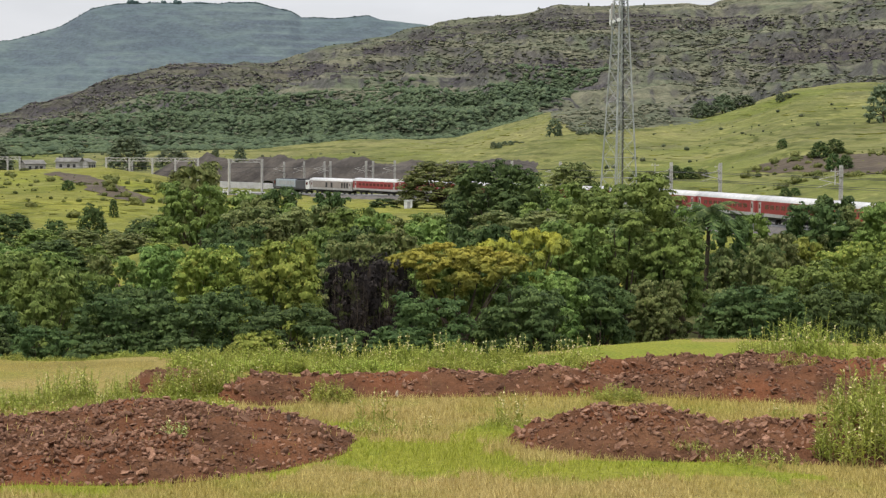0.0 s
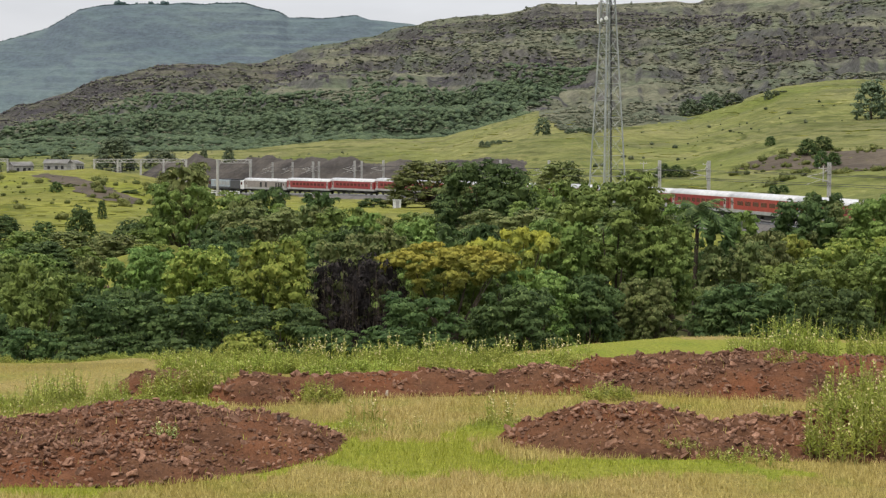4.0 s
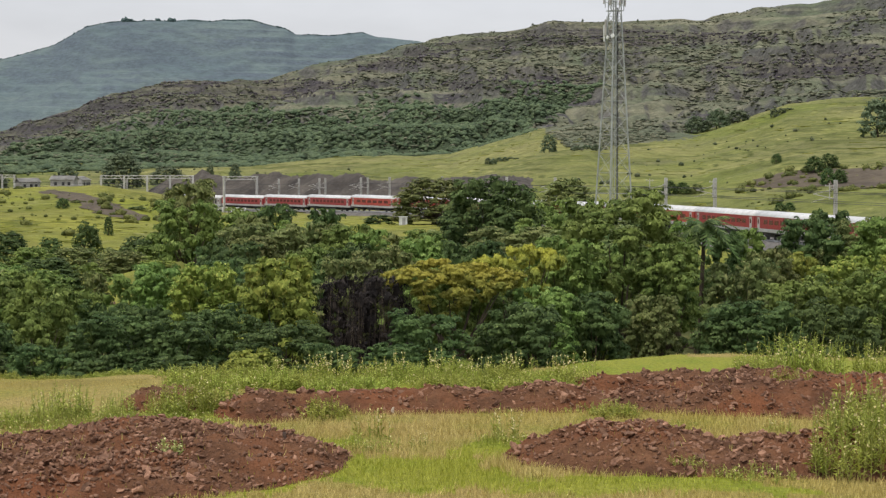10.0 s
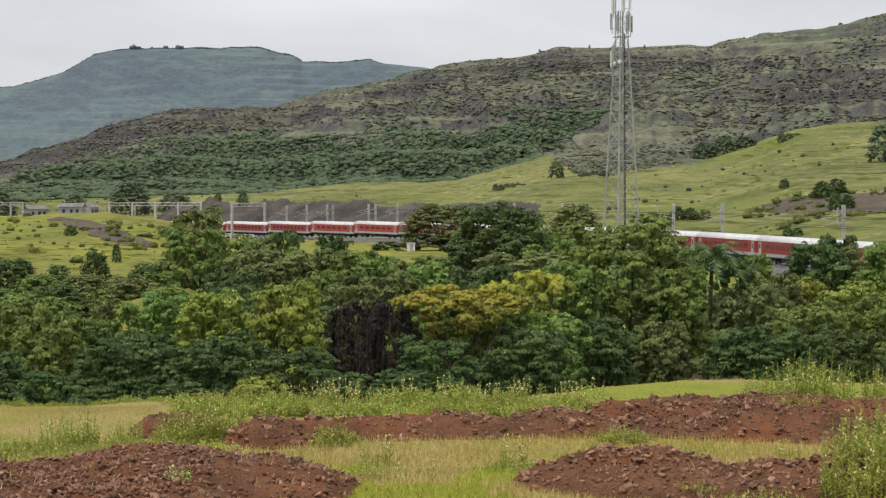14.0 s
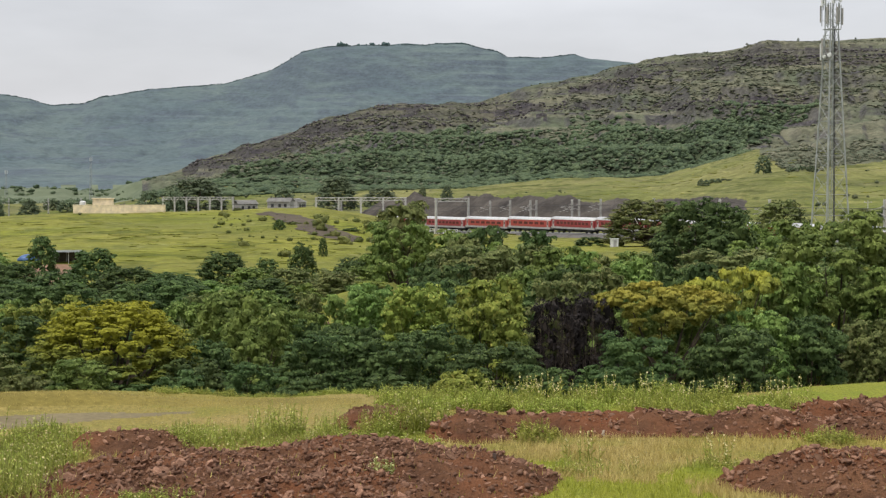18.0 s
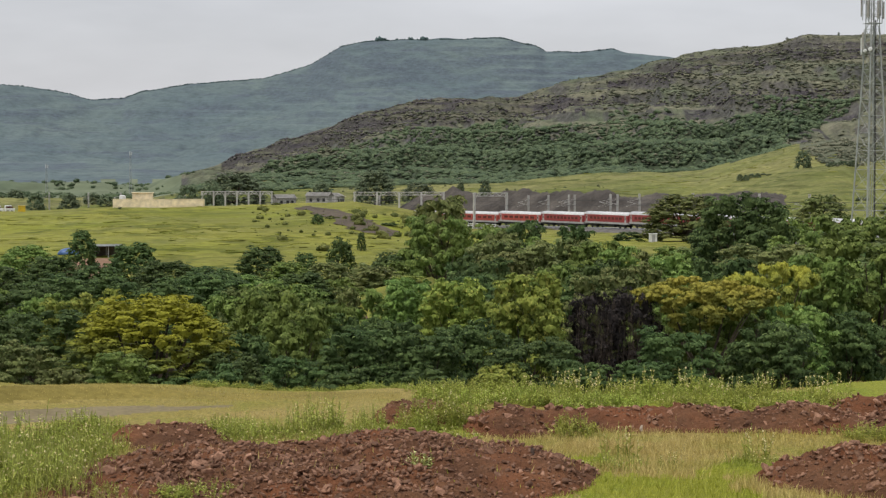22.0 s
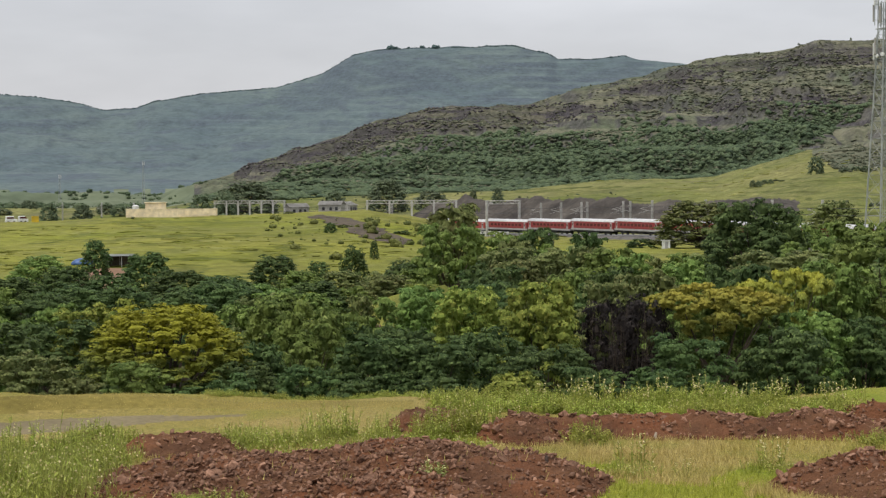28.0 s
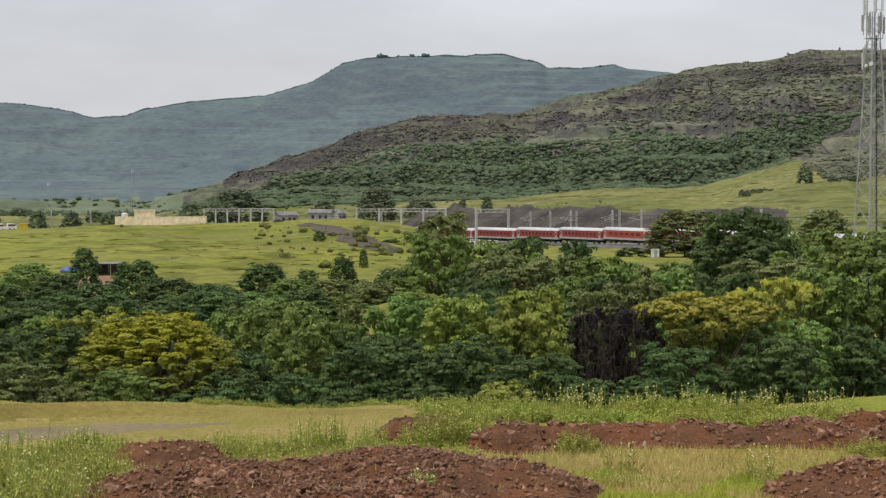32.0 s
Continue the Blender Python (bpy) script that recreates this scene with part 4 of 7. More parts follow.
far_trees_c = [
    (83.1, 597.2, 14.3, 6.4, 'dark'), (89.5, 573.1, 10.1, 4.4, 'olive'), (93.0, 574.4, 10.6, 4.4, 'olive'), (96.2, 574.1, 10.7, 4.4, 'olive'),
    (112.3, 374.9, 5.7, 4.8, 'dark'), (116.7, 377.8, 6.3, 4.9, 'dark'), (107.4, 348.3, 3.0, 3.7, 'dark'), (111.3, 352.2, 2.8, 3.7, 'dark'),
    (115.0, 415.4, 6.6, 3.2, 'dark'), (86.1, 308.4, -3.2, 2.4, 'dark'), (87.5, 306.9, -3.2, 2.4, 'dark'), (171.9, 507.7, 24.3, 12.5, 'dark'),
    (82.6, 389.6, 0.0, 4.0, 'dark'), (85.6, 389.7, -0.3, 4.0, 'dark'), (86.3, 389.2, -1.0, 3.6, 'olive'), (88.8, 388.8, -0.7, 3.6, 'olive'),
    (161.7, 710.3, 24.3, 12.0, 'dark'), (169.5, 705.7, 27.2, 12.0, 'dark'), (179.8, 711.4, 27.1, 12.1, 'dark'), (178.6, 649.2, 26.0, 4.0, 'dark'),
]
far_trees_d = [
    (182.0, 650.7, 26.0, 4.1, 'dark'), (185.8, 653.4, 26.0, 4.1, 'dark'), (60.7, 591.0, 6.2, 2.7, 'olive'), (62.7, 590.7, 6.0, 2.7, 'olive'),
    (65.5, 598.6, 6.4, 2.7, 'olive'), (66.9, 592.6, 6.5, 2.7, 'olive'), (69.8, 600.6, 6.1, 2.7, 'olive'), (71.1, 594.5, 5.7, 2.7, 'olive'),
    (72.7, 385.8, -1.4, 4.4, 'olive'), (75.9, 385.4, -1.3, 4.4, 'olive'), (76.5, 383.6, -2.0, 3.5, 'dark'), (78.4, 380.0, -1.7, 3.5, 'dark'),
]
far_trees = far_trees_a + far_trees_b + far_trees_c + far_trees_d
# far_trees: east, north, top height, crown width, kind

for n, row in enumerate(near_trees):
    kind = row[4]
    wide = row[3] > 0.75 * (row[2] - gz(row[0], row[1]))
    plant_tree(*row, {"acacia": "spread", "bare": "bare", "yellow": "dome"}.get(kind, "bush" if wide else "round"), n, "below the rim of the turf")
for n, row in enumerate(valley_trees):
    plant_tree(*row, "bare" if row[4] == "bare" else "dome" if row[1] > 300 else "round" if row[3] > 6 else "bush", 100 + n, "in the wooded valley")
# the rest of the wood, its tops kept below the line of the canopy: bearing, rise in degrees
CANOPY = np.array([(-21.6, -2.93), (-20.6, -3.32), (-19.5, -2.97), (-17.8, -2.99), (-16.2, -3.2), (-15.1, -2.75), (-13.4, -3.05), (-11.3, -3.45), (-10.2, -2.98), (-8.6, -3.08), (-7.8, -2.9), (-7.6, -4.75), (-6.3, -4.75), (-6.1, -3.6),
                   (-4.7, -3.5), (-4.4, -2.0), (-3.2, -2.1), (-1.5, -2.3), (0.8, -2.7), (2.5, -2.9), (4.4, -2.2), (5.8, -1.6), (7.1, -1.8), (9.4, -1.7), (12.2, -2.2), (12.9, -3.2), (14.7, -3.35), (15.9, -2.6), (17.8, -2.4), (22, -2.1)])
fill = random.Random(77)
for n in range(34):
    a, r = -22 + 44 * (n + fill.random()) / 34, fill.choice((76, 84, 92, 100, 110, 120)) + 8 * fill.random()
    e = float(np.interp(a, CANOPY[:, 0], CANOPY[:, 1])) - 0.15 - (130 - r) * 0.012 - 0.7 * fill.random()
    x, y, top = r * math.sin(radians(a)), r * math.cos(radians(a)), 3.6 + r * math.tan(radians(e))
    w = (0.75 + 0.45 * fill.random()) * max(2.6, 0.75 * (top - gz(x, y)))
    plant_tree(x, y, top, w, fill.choice(("dark", "green", "green", "olive", "dark", "lime")), "bush", 300 + n, "in the wooded valley")
# the outer wood, down to the fields and the railway
OUTER = np.array([(-22, -2.95), (-12, -3.05), (-8, -2.85), (-7.8, -3.0), (-7.2, -3.6), (-4.8, -3.4), (-4.0, -2.3), (-3, -2.0), (0, -2.0), (1.0, -2.15), (1.8, -2.75), (3, -2.75), (4, -2.1), (12, -1.9), (12.7, -2.9), (14, -2.9), (16, -2.4), (22, -2.3)])
for n in range(54):
    a, r = -22 + 44 * (n + fill.random()) / 54, 118 + 80 * fill.random()
    if -7.9 < a < -3.6 and r < 140:
        r += 26
    e = float(np.interp(a, OUTER[:, 0], OUTER[:, 1])) - 0.05 - 0.55 * fill.random() ** 1.5
    x, y, top = r * math.sin(radians(a)), r * math.cos(radians(a)), 3.6 + r * math.tan(radians(e))
    w = (0.9 + 0.5 * fill.random()) * max(3.0, 1.0 * (top - gz(x, y)))
    plant_tree(x, y, max(top, gz(x, y) + 1.2), w, fill.choice(("dark", "green", "green", "olive", "dark")), "bush", 500 + n, "in the wooded valley")
for n, row in enumerate(far_trees):
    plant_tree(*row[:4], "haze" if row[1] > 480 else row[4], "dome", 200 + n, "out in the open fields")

for n, (a, tall, wide) in enumerate(((9.02, 4.2, 2.6), (10.86, 3.4, 2.4), (7.35, 2.4, 2.6), (17.25, 3.0, 5.0))):      # lone trees on the skyline of the hill
    x, y = 1692 * math.sin(radians(a)), 1692 * math.cos(radians(a))
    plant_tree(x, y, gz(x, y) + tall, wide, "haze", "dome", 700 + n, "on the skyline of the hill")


def build_palm():
    """A thin palm standing out of the wood."""
    x, y = 20.7, 89.7
    z, top = gz(x, y), 1.3
    ob = empty("palm_tree", x, y, z)
    bm = bmesh.new()
    h = top - z - 0.9
    for k in range(8):
        a, b = k / 8, (k + 1) / 8
        rod(bm, (0.25 * a * a, 0, h * a - 0.2), (0.25 * b * b, 0, h * b), 0.14 - 0.04 * a, 0.15 - 0.05 * b, 8)
    part("trunk", bm, M_BARK, ob)
    rng = random.Random(4)
    for k in range(22):
        a, lift = k * 2.4, 0.9 - 1.35 * (k / 22)
        d = Vector((math.cos(a), math.sin(a), 0))
        quads, p = [], Vector((0.25, 0, h))
        length = 1.7 + 0.5 * rng.random()
        prev = p.copy()
        side = Vector((-d.y, d.x, 0))
        for i in range(1, 13):
            t = i / 12
            q = p + d * length * t + Vector((0, 0, length * (lift * t - 0.75 * t * t)))
            for s in (-1, 1):
                w = 0.42 * math.sin(math.pi * min(0.97, 0.12 + 0.85 * t))
                tip = q + side * s * w + d * 0.22 - Vector((0, 0, 0.22 * w + 0.05))
                quads += [prev, q, tip, tip + (prev - q) * 0.35]
            prev = q
        o = new("frond", raw_mesh("frond", [v[:] for v in quads], np.arange(len(quads)).reshape(-1, 4), M_LEAF["dark"]))
        o.parent = ob
    tagged(ob, "slender palm with drooping fronds rising from the wood", "palm")


build_palm()


# ---- the railway ----
def sweep(name, profile, s0, s1, step, material, label="", kind="structure", category="railway"):
    """A cross-section of (side, height) carried along the line."""
    ss = np.arange(s0, s1 + 0.1, step)
    verts, k = [], len(profile)
    for s in ss:
        for side, h in profile:
            x, y, _ = line_at(float(s), side)
            verts.append((x, y, rail_z(s) + h))
    n = len(ss)
    idx = np.arange(n * k).reshape(n, k)
    faces = np.stack([idx[:-1, :-1], idx[:-1, 1:], idx[1:, 1:], idx[1:, :-1]], -1).reshape(-1, 4)
    return tagged(new(name, raw_mesh(name, verts, faces, material)), label, category, kind=kind)


sweep("track_ballast", [(-5.2, -1.5), (-2.6, -0.22), (2.2, -0.22), (3.2, -0.5), (4.2, -0.22), (8.6, -0.22), (11.5, -1.6)], -150, 640, 5, M_BALLAST, "grey crushed-stone ballast bed of the railway")
for side in (0.0, 5.6):
    for rail in (-0.84, 0.84):
        a = side + rail
        sweep("rail", [(a - 0.035, -0.2), (a - 0.035, 0.0), (a + 0.035, 0.0), (a + 0.035, -0.2)], -150, 640, 5, M_GREY, "steel running rail on the ballast bed")


def sleepers():
    """Concrete sleepers of both tracks, too many and too far to count."""
    bm = bmesh.new()
    for i in range(-120, 480):
        for side in (0.0, 5.6):
            x, y, h = line_at(i * 1.2, side)
            c, s = math.cos(radians(h)), -math.sin(radians(h))
            v = [bm.verts.new((x + a * c - b * s, y + a * s + b * c, rail_z(i * 1.2) - 0.17)) for a, b in ((-1.37, -0.13), (1.37, -0.13), (1.37, 0.13), (-1.37, 0.13))]
            bm.faces.new(v)
    return tagged(part("sleepers", bm, M_CONCRETE), "concrete sleepers under both railway tracks", "sleepers", kind="stuff")


sleepers()


def make_mast(arm, height=8.9, w=0.34):
    """A lattice mast for the overhead line, with its cantilever."""
    ob = empty("catenary_mast", 0, 0, 0)
    bm = bmesh.new()
    for sx in (-1, 1):
        for sy in (-1, 1):
            box(bm, sx * w / 2 - 0.05, sx * w / 2 + 0.05, sy * w / 2 - 0.05, sy * w / 2 + 0.05, -0.9, height)
    for i in range(14):
        z, s = i * height / 14, 1 if i % 2 else -1
        for sx in (-1, 1):
            strut(bm, (sx * w / 2, -s * w / 2, z), (sx * w / 2, s * w / 2, z + height / 14), 0.04)
    part("post", bm, M_MAST, ob)
    bm = bmesh.new()
    rod(bm, (0, 0, 6.2), (-arm, 0, 6.9), 0.05)
    rod(bm, (0, 0, 7.6), (-arm, 0, 6.9), 0.04)
    rod(bm, (-arm * 0.35, 0, 6.45), (-arm - 0.3, 0, 5.7), 0.035)
    part("cantilever", bm, M_MAST, ob)
    for z in (6.2, 7.6):
        bm = bmesh.new()
        rod(bm, (-0.22, 0, z), (-0.62, 0, z + 0.06), 0.11, 0.11, 8)
        part("insulator", bm, M_CONCRETE, ob)
    bm = bmesh.new()
    box(bm, -0.5, 0.5, -0.5, 0.5, -1.5, -0.7, 0.06)
    part("footing", bm, M_CONCRETE, ob)
    return tagged(ob, "grey steel lattice mast of the overhead line beside the track", "mast", "masts along the railway")


mast = make_mast(3.4)
first = True
for s, side in ((-62, 8.8), (-8, 8.8), (36, 8.8), (56, 8.8), (105, 8.8), (128, 8.8), (160, 8.8), (187, 8.8), (202, 8.8), (221, 8.8), (227, 10.5), (238, 10.5), (246, 8.8), (204, 12.0), (330, 8.8), (356, 8.8), (444, 8.8), (482, 8.8), (501, 8.8), (524, 8.8)):
    x, y, h = line_at(s, side)
    m = pose(x, y, rail_z(s) - 0.4, 0, 0, -h)
    if first:
        mast.matrix_world, first = m, False
    else:
        copy_thing(mast, m)


def make_portal(span, legs, height=7.9):
    """A gantry over several tracks."""
    ob = empty("catenary_portal", 0, 0, 0)
    for i in range(legs):
        x = -span / 2 + span * i / (legs - 1)
        bm = bmesh.new()
        box(bm, x - 0.28, x + 0.28, -0.28, 0.28, -2.5, height, 0.03)
        part("leg", bm, M_MAST, ob)
        bm = bmesh.new()
        for d in (-1, 1):
            if abs(x + d * 1.6) <= span / 2 + 0.1:
                strut(bm, (x, 0, height - 2.2), (x + d * 1.6, 0, height), 0.12)
        part("knee_brace", bm, M_MAST, ob)
    bm = bmesh.new()
    for z in (height, height - 0.9):
        for y in (-0.25, 0.25):
            strut(bm, (-span / 2 - 0.4, y, z), (span / 2 + 0.4, y, z), 0.12)
    n = int(span / 1.2)
    for i in range(n):
        a, b = -span / 2 + span * i / n, -span / 2 + span * (i + 1) / n
        strut(bm, (a, 0.25, height - 0.9 * (i % 2)), (b, 0.25, height - 0.9 * ((i + 1) % 2)), 0.07)
        strut(bm, (a, -0.25, height - 0.9 * (i % 2)), (b, -0.25, height - 0.9 * ((i + 1) % 2)), 0.07)
    part("boom", bm, M_MAST, ob)
    return tagged(ob, "grey steel gantry carrying wires over the railway", "gantry", "gantries over the railway")


def stand_portal(az, r, turn, legs, span, height):
    """A gantry whose middle stands at a bearing and distance, turned from facing the viewpoint."""
    x, y = r * math.sin(radians(az)), r * math.cos(radians(az))
    make_portal(span, legs, height).matrix_world = pose(x, y, -9.7, 0, 0, -az + turn)


stand_portal(-11.0, 600, 6, 7, 24.5, 9.6)
stand_portal(-5.55, 522, 4, 5, 27.5, 9.9)
stand_portal(-2.46, 479, 38, 2, 11.6, 10.0)
for side in (0.0, 5.6):
    for h in (5.6, 6.9):
        r = 0.03
        sweep("overhead_wire", [(side - r, h), (side, h + r), (side + r, h), (side, h - r), (side - r, h)], -140, 420, 6, M_DARK, "dark overhead contact wire above the track")


# ---- the train ----
def bogie_parts(parent, y):
    bm = bmesh.new()
    for sx in (-1, 1):
        box(bm, sx * 1.0 - 0.12, sx * 1.0 + 0.12, y - 1.75, y + 1.75, 0.42, 0.78, 0.05)
    box(bm, -1.0, 1.0, y - 0.35, y + 0.35, 0.5, 0.85, 0.04)
    bogie = part("bogie", bm, M_DARK, parent)
    for dy in (-1.28, 1.28):
        for sx in (-0.8, 0.8):
            bm = bmesh.new()
            rod(bm, (sx - 0.07, y + dy, 0.457), (sx + 0.07, y + dy, 0.457), 0.457, 0.457, 14)
            part("wheel", bm, M_DARK, bogie)


def arch(bm, half, y0, y1, z0, z1, n=10):
    """A curved roof from eave to eave."""
    rows = []
    for y in (y0, y1):
        rows.append([bm.verts.new((-half * math.cos(math.pi * i / n), y, z0 + (z1 - z0) * math.sin(math.pi * i / n) ** 0.75)) for i in range(n + 1)])
    for i in range(n):
        bm.faces.new((rows[0][i], rows[0][i + 1], rows[1][i + 1], rows[1][i]))
    bm.faces.new(rows[0])
    bm.faces.new(rows[1][::-1])
    bmesh.ops.recalc_face_normals(bm, faces=bm.faces)


def make_coach(paint, windows, label, lower=None, generator=False):
    ob = empty("railway_coach", 0, 0, 0)
    L, W = 11.75, 1.62
    bm = bmesh.new()
    box(bm, -W, W, -L, L, 1.55, 3.32, 0.04)
    part("body", bm, paint, ob)
    bm = bmesh.new()
    box(bm, -W - 0.006, W + 0.006, -L + 0.02, L - 0.02, 1.08, 1.56, 0.03)
    part("lower_band", bm, lower or M_GREY, ob, "grey lower band")
    bm = bmesh.new()
    arch(bm, W + 0.01, -L, L, 3.3, 4.04)
    part("roof", bm, M_ROOF, ob, "pale grey curved roof", True)
    pitch = 17.6 / windows
    for side in (-1, 1):
        if generator:
            for y, half in ((-9.0, 0.4), (-7.6, 0.4), (-6.2, 0.4), (-0.6, 0.5), (2.2, 0.5)):
                bm = bmesh.new()
                box(bm, side * W - 0.02, side * W + 0.02, y - half, y + half, 1.7, 3.0, 0.015)
                part("louvre", bm, M_DARK, ob)
        for i in range(0 if generator else windows):
            y = -8.8 + pitch * (i + 0.5)
            bm = bmesh.new()
            box(bm, side * W - 0.02, side * W + 0.02, y - pitch * 0.36, y + pitch * 0.36, 2.2, 2.82, 0.015)
            part("window", bm, M_GLASS, ob)
        for y in (-10.4, 10.4):
            bm = bmesh.new()
            box(bm, side * W - 0.03, side * W + 0.03, y - 0.42, y + 0.42, 1.12, 3.15, 0.02)
            door = part("door", bm, M_GREY, ob, "grey vestibule door")
            bm = bmesh.new()
            box(bm, side * W - 0.045, side * W + 0.045, y - 0.2, y + 0.2, 2.2, 2.85)
            part("door_window", bm, M_GLASS, door)
    bm = bmesh.new()
    box(bm, -1.35, 1.35, -L + 0.4, L - 0.4, 0.86, 1.1)
    box(bm, -1.3, 1.3, -3.8, -0.6, 0.38, 0.9, 0.05)
    box(bm, -1.3, 1.3, 0.4, 3.4, 0.42, 0.9, 0.05)
    part("underframe", bm, M_DARK, ob)
    for y in (-7.45, 7.45):
        bogie_parts(ob, y)
    for y in (-1, 1):
        bm = bmesh.new()
        box(bm, -0.75, 0.75, y * L, y * (L + 0.24), 1.1, 3.2, 0.05) if y > 0 else box(bm, -0.75, 0.75, -L - 0.24, -L, 1.1, 3.2, 0.05)
        part("gangway", bm, M_GREY, ob, "pale grey gangway bellows")
    return tagged(ob, label, "coach", "coaches of the train")


def make_loco():
    ob = empty("locomotive", 0, 0, 0)
    bm = bmesh.new()
    box(bm, -1.55, 1.55, -2.6, 8.2, 1.3, 3.7, 0.1)
    part("body", bm, M_LOCO, ob, "dull blue-grey machine room")
    bm = bmesh.new()
    box(bm, -1.53, 1.53, -8.2, -2.6, 1.3, 3.6, 0.1)
    part("rear_body", bm, M_CAB, ob, "dark rear bay")
    for y in (-1, 1):
        bm = bmesh.new()
        prof = [(8.2, 1.3), (10.1, 1.3), (10.1, 2.3), (9.5, 3.55), (8.2, 3.7)]
        rows = [[bm.verts.new((x, y * a, b)) for a, b in prof] for x in (-1.5, 1.5)]
        for i in range(5):
            j = (i + 1) % 5
            bm.faces.new((rows[0][i], rows[0][j], rows[1][j], rows[1][i]))
        bm.faces.new(rows[0])
        bm.faces.new(rows[1][::-1])
        bmesh.ops.recalc_face_normals(bm, faces=bm.faces)
        cab = part("cab", bm, M_CAB if y > 0 else M_WHITE, ob)
        bm = bmesh.new()
        v = [bm.verts.new(p) for p in ((-1.3, y * 10.03, 2.5), (1.3, y * 10.03, 2.5), (1.3, y * 9.6, 3.42), (-1.3, y * 9.6, 3.42))]
        bm.faces.new(v)
        bmesh.ops.solidify(bm, geom=bm.faces[:], thickness=0.08)
        part("windscreen", bm, M_GLASS, cab)
        for x in (-1, 1):
            bm = bmesh.new()
            box(bm, x * 1.52 - 0.03, x * 1.52 + 0.03, min(y * 8.5, y * 9.3), max(y * 8.5, y * 9.3), 2.4, 3.2)
            part("side_window", bm, M_GLASS, cab)
    for x in (-1, 1):
        bm = bmesh.new()
        box(bm, x * 1.57 - 0.02, x * 1.57 + 0.02, -8.0, 8.0, 1.35, 1.75)
        part("stripe", bm, M_CAB, ob, "dark waist stripe")
        for i in range(6):
            bm = bmesh.new()
            y = -2.2 + i * 1.5
            box(bm, x * 1.57 - 0.02, x * 1.57 + 0.02, y, y + 1.1, 2.3, 3.2)
            part("louvre", bm, M_GREY, ob)
    bm = bmesh.new()
    box(bm, -1.1, 1.1, -6.5, 3.5, 3.68, 3.95, 0.06)
    box(bm, -0.8, 0.8, 4.0, 7.4, 3.68, 3.85, 0.04)
    part("roof_equipment", bm, M_DARK, ob)
    bm = bmesh.new()
    for x in (-0.5, 0.5):
        rod(bm, (x, 6.8, 3.85), (x, 5.4, 4.7), 0.05)
        rod(bm, (x, 5.4, 4.7), (x, 6.6, 5.45), 0.04)
    rod(bm, (-0.9, 6.6, 5.48), (0.9, 6.6, 5.48), 0.06)
    part("pantograph", bm, M_DARK, ob)
    bm = bmesh.new()
    box(bm, -1.4, 1.4, -9.9, 9.9, 0.95, 1.32, 0.04)
    box(bm, -1.2, 1.2, -2.0, 2.0, 0.3, 0.98, 0.06)
    part("underframe", bm, M_DARK, ob)
    for y in (-6.1, 6.1):
        bogie_parts(ob, y)
    return tagged(ob, "dull blue-grey locomotive with a dark nose pulling the train", "locomotive")


TRAIN = []          # thing, metres behind the joint between the generator car and the first red coach


def build_train():
    loco = make_loco()
    TRAIN.append((loco, 34.3))
    gen = make_coach(M_DULL, 7, "dirty grey-cream generator car with dark louvres behind the locomotive", M_GREY, True)
    TRAIN.append((gen, 12.0))
    red = make_coach(M_RED, 9, "red railway coach with grey lower band and pale roof")
    verm = make_coach(M_ORANGE, 6, "vermilion railway coach with dark windows and pale roof")
    for i in range(19):
        src = verm if i in (3, 4, 9, 14) else red
        first_use = (src is red and i == 0) or (src is verm and i == 3)
        ob = src if first_use else copy_thing(src, Matrix())
        TRAIN.append((ob, -12.0 - 24.0 * i))


build_train()
# seconds, metres of that joint past the start of the bend
JOINT = np.array([(0, 190.0), (1, 197.6), (2, 205.3), (3, 213.0), (4.5, 223.6), (6, 233.8), (9, 254.0), (12, 273.6), (15, 293.6), (18, 314.4), (21, 334.4), (24, 354.6), (27, 373.8), (28, 379.8), (30, 392.2), (32, 404.2)])


# ---- culvert: parapet wall and white railing by the track ----
def build_culvert():
    x, y, h = line_at(264, 8.9)
    ob = empty("parapet_wall", x, y, rail_z(264) - 0.4, -h)
    for i in range(9):
        bm = bmesh.new()
        box(bm, -0.15, 0.15, -18 + i * 4 + 0.03, -14 + i * 4 - 0.03, -1.6, 3.0, 0.03)
        part("wall_panel", bm, M_PARAPET, ob)
    tagged(ob, "long pale concrete wall behind the tracks", "wall")
    x, y, h = line_at(250, -4.2)
    ob = empty("white_railing", x, y, rail_z(250) - 0.3, -h)
    for i in range(7):
        bm = bmesh.new()
        box(bm, -0.09, 0.09, -8 + i * 2.6 - 0.09, -8 + i * 2.6 + 0.09, -1.8, 1.0, 0.02)
        part("post", bm, M_WHITE, ob)
    for z in (0.25, 0.85):
        bm = bmesh.new()
        box(bm, -0.06, 0.06, -8.2, 7.8, z - 0.08, z + 0.08, 0.02)
        part("rail", bm, M_WHITE, ob)
    tagged(ob, "white-painted railing of the culvert beside the track", "railing")


build_culvert()


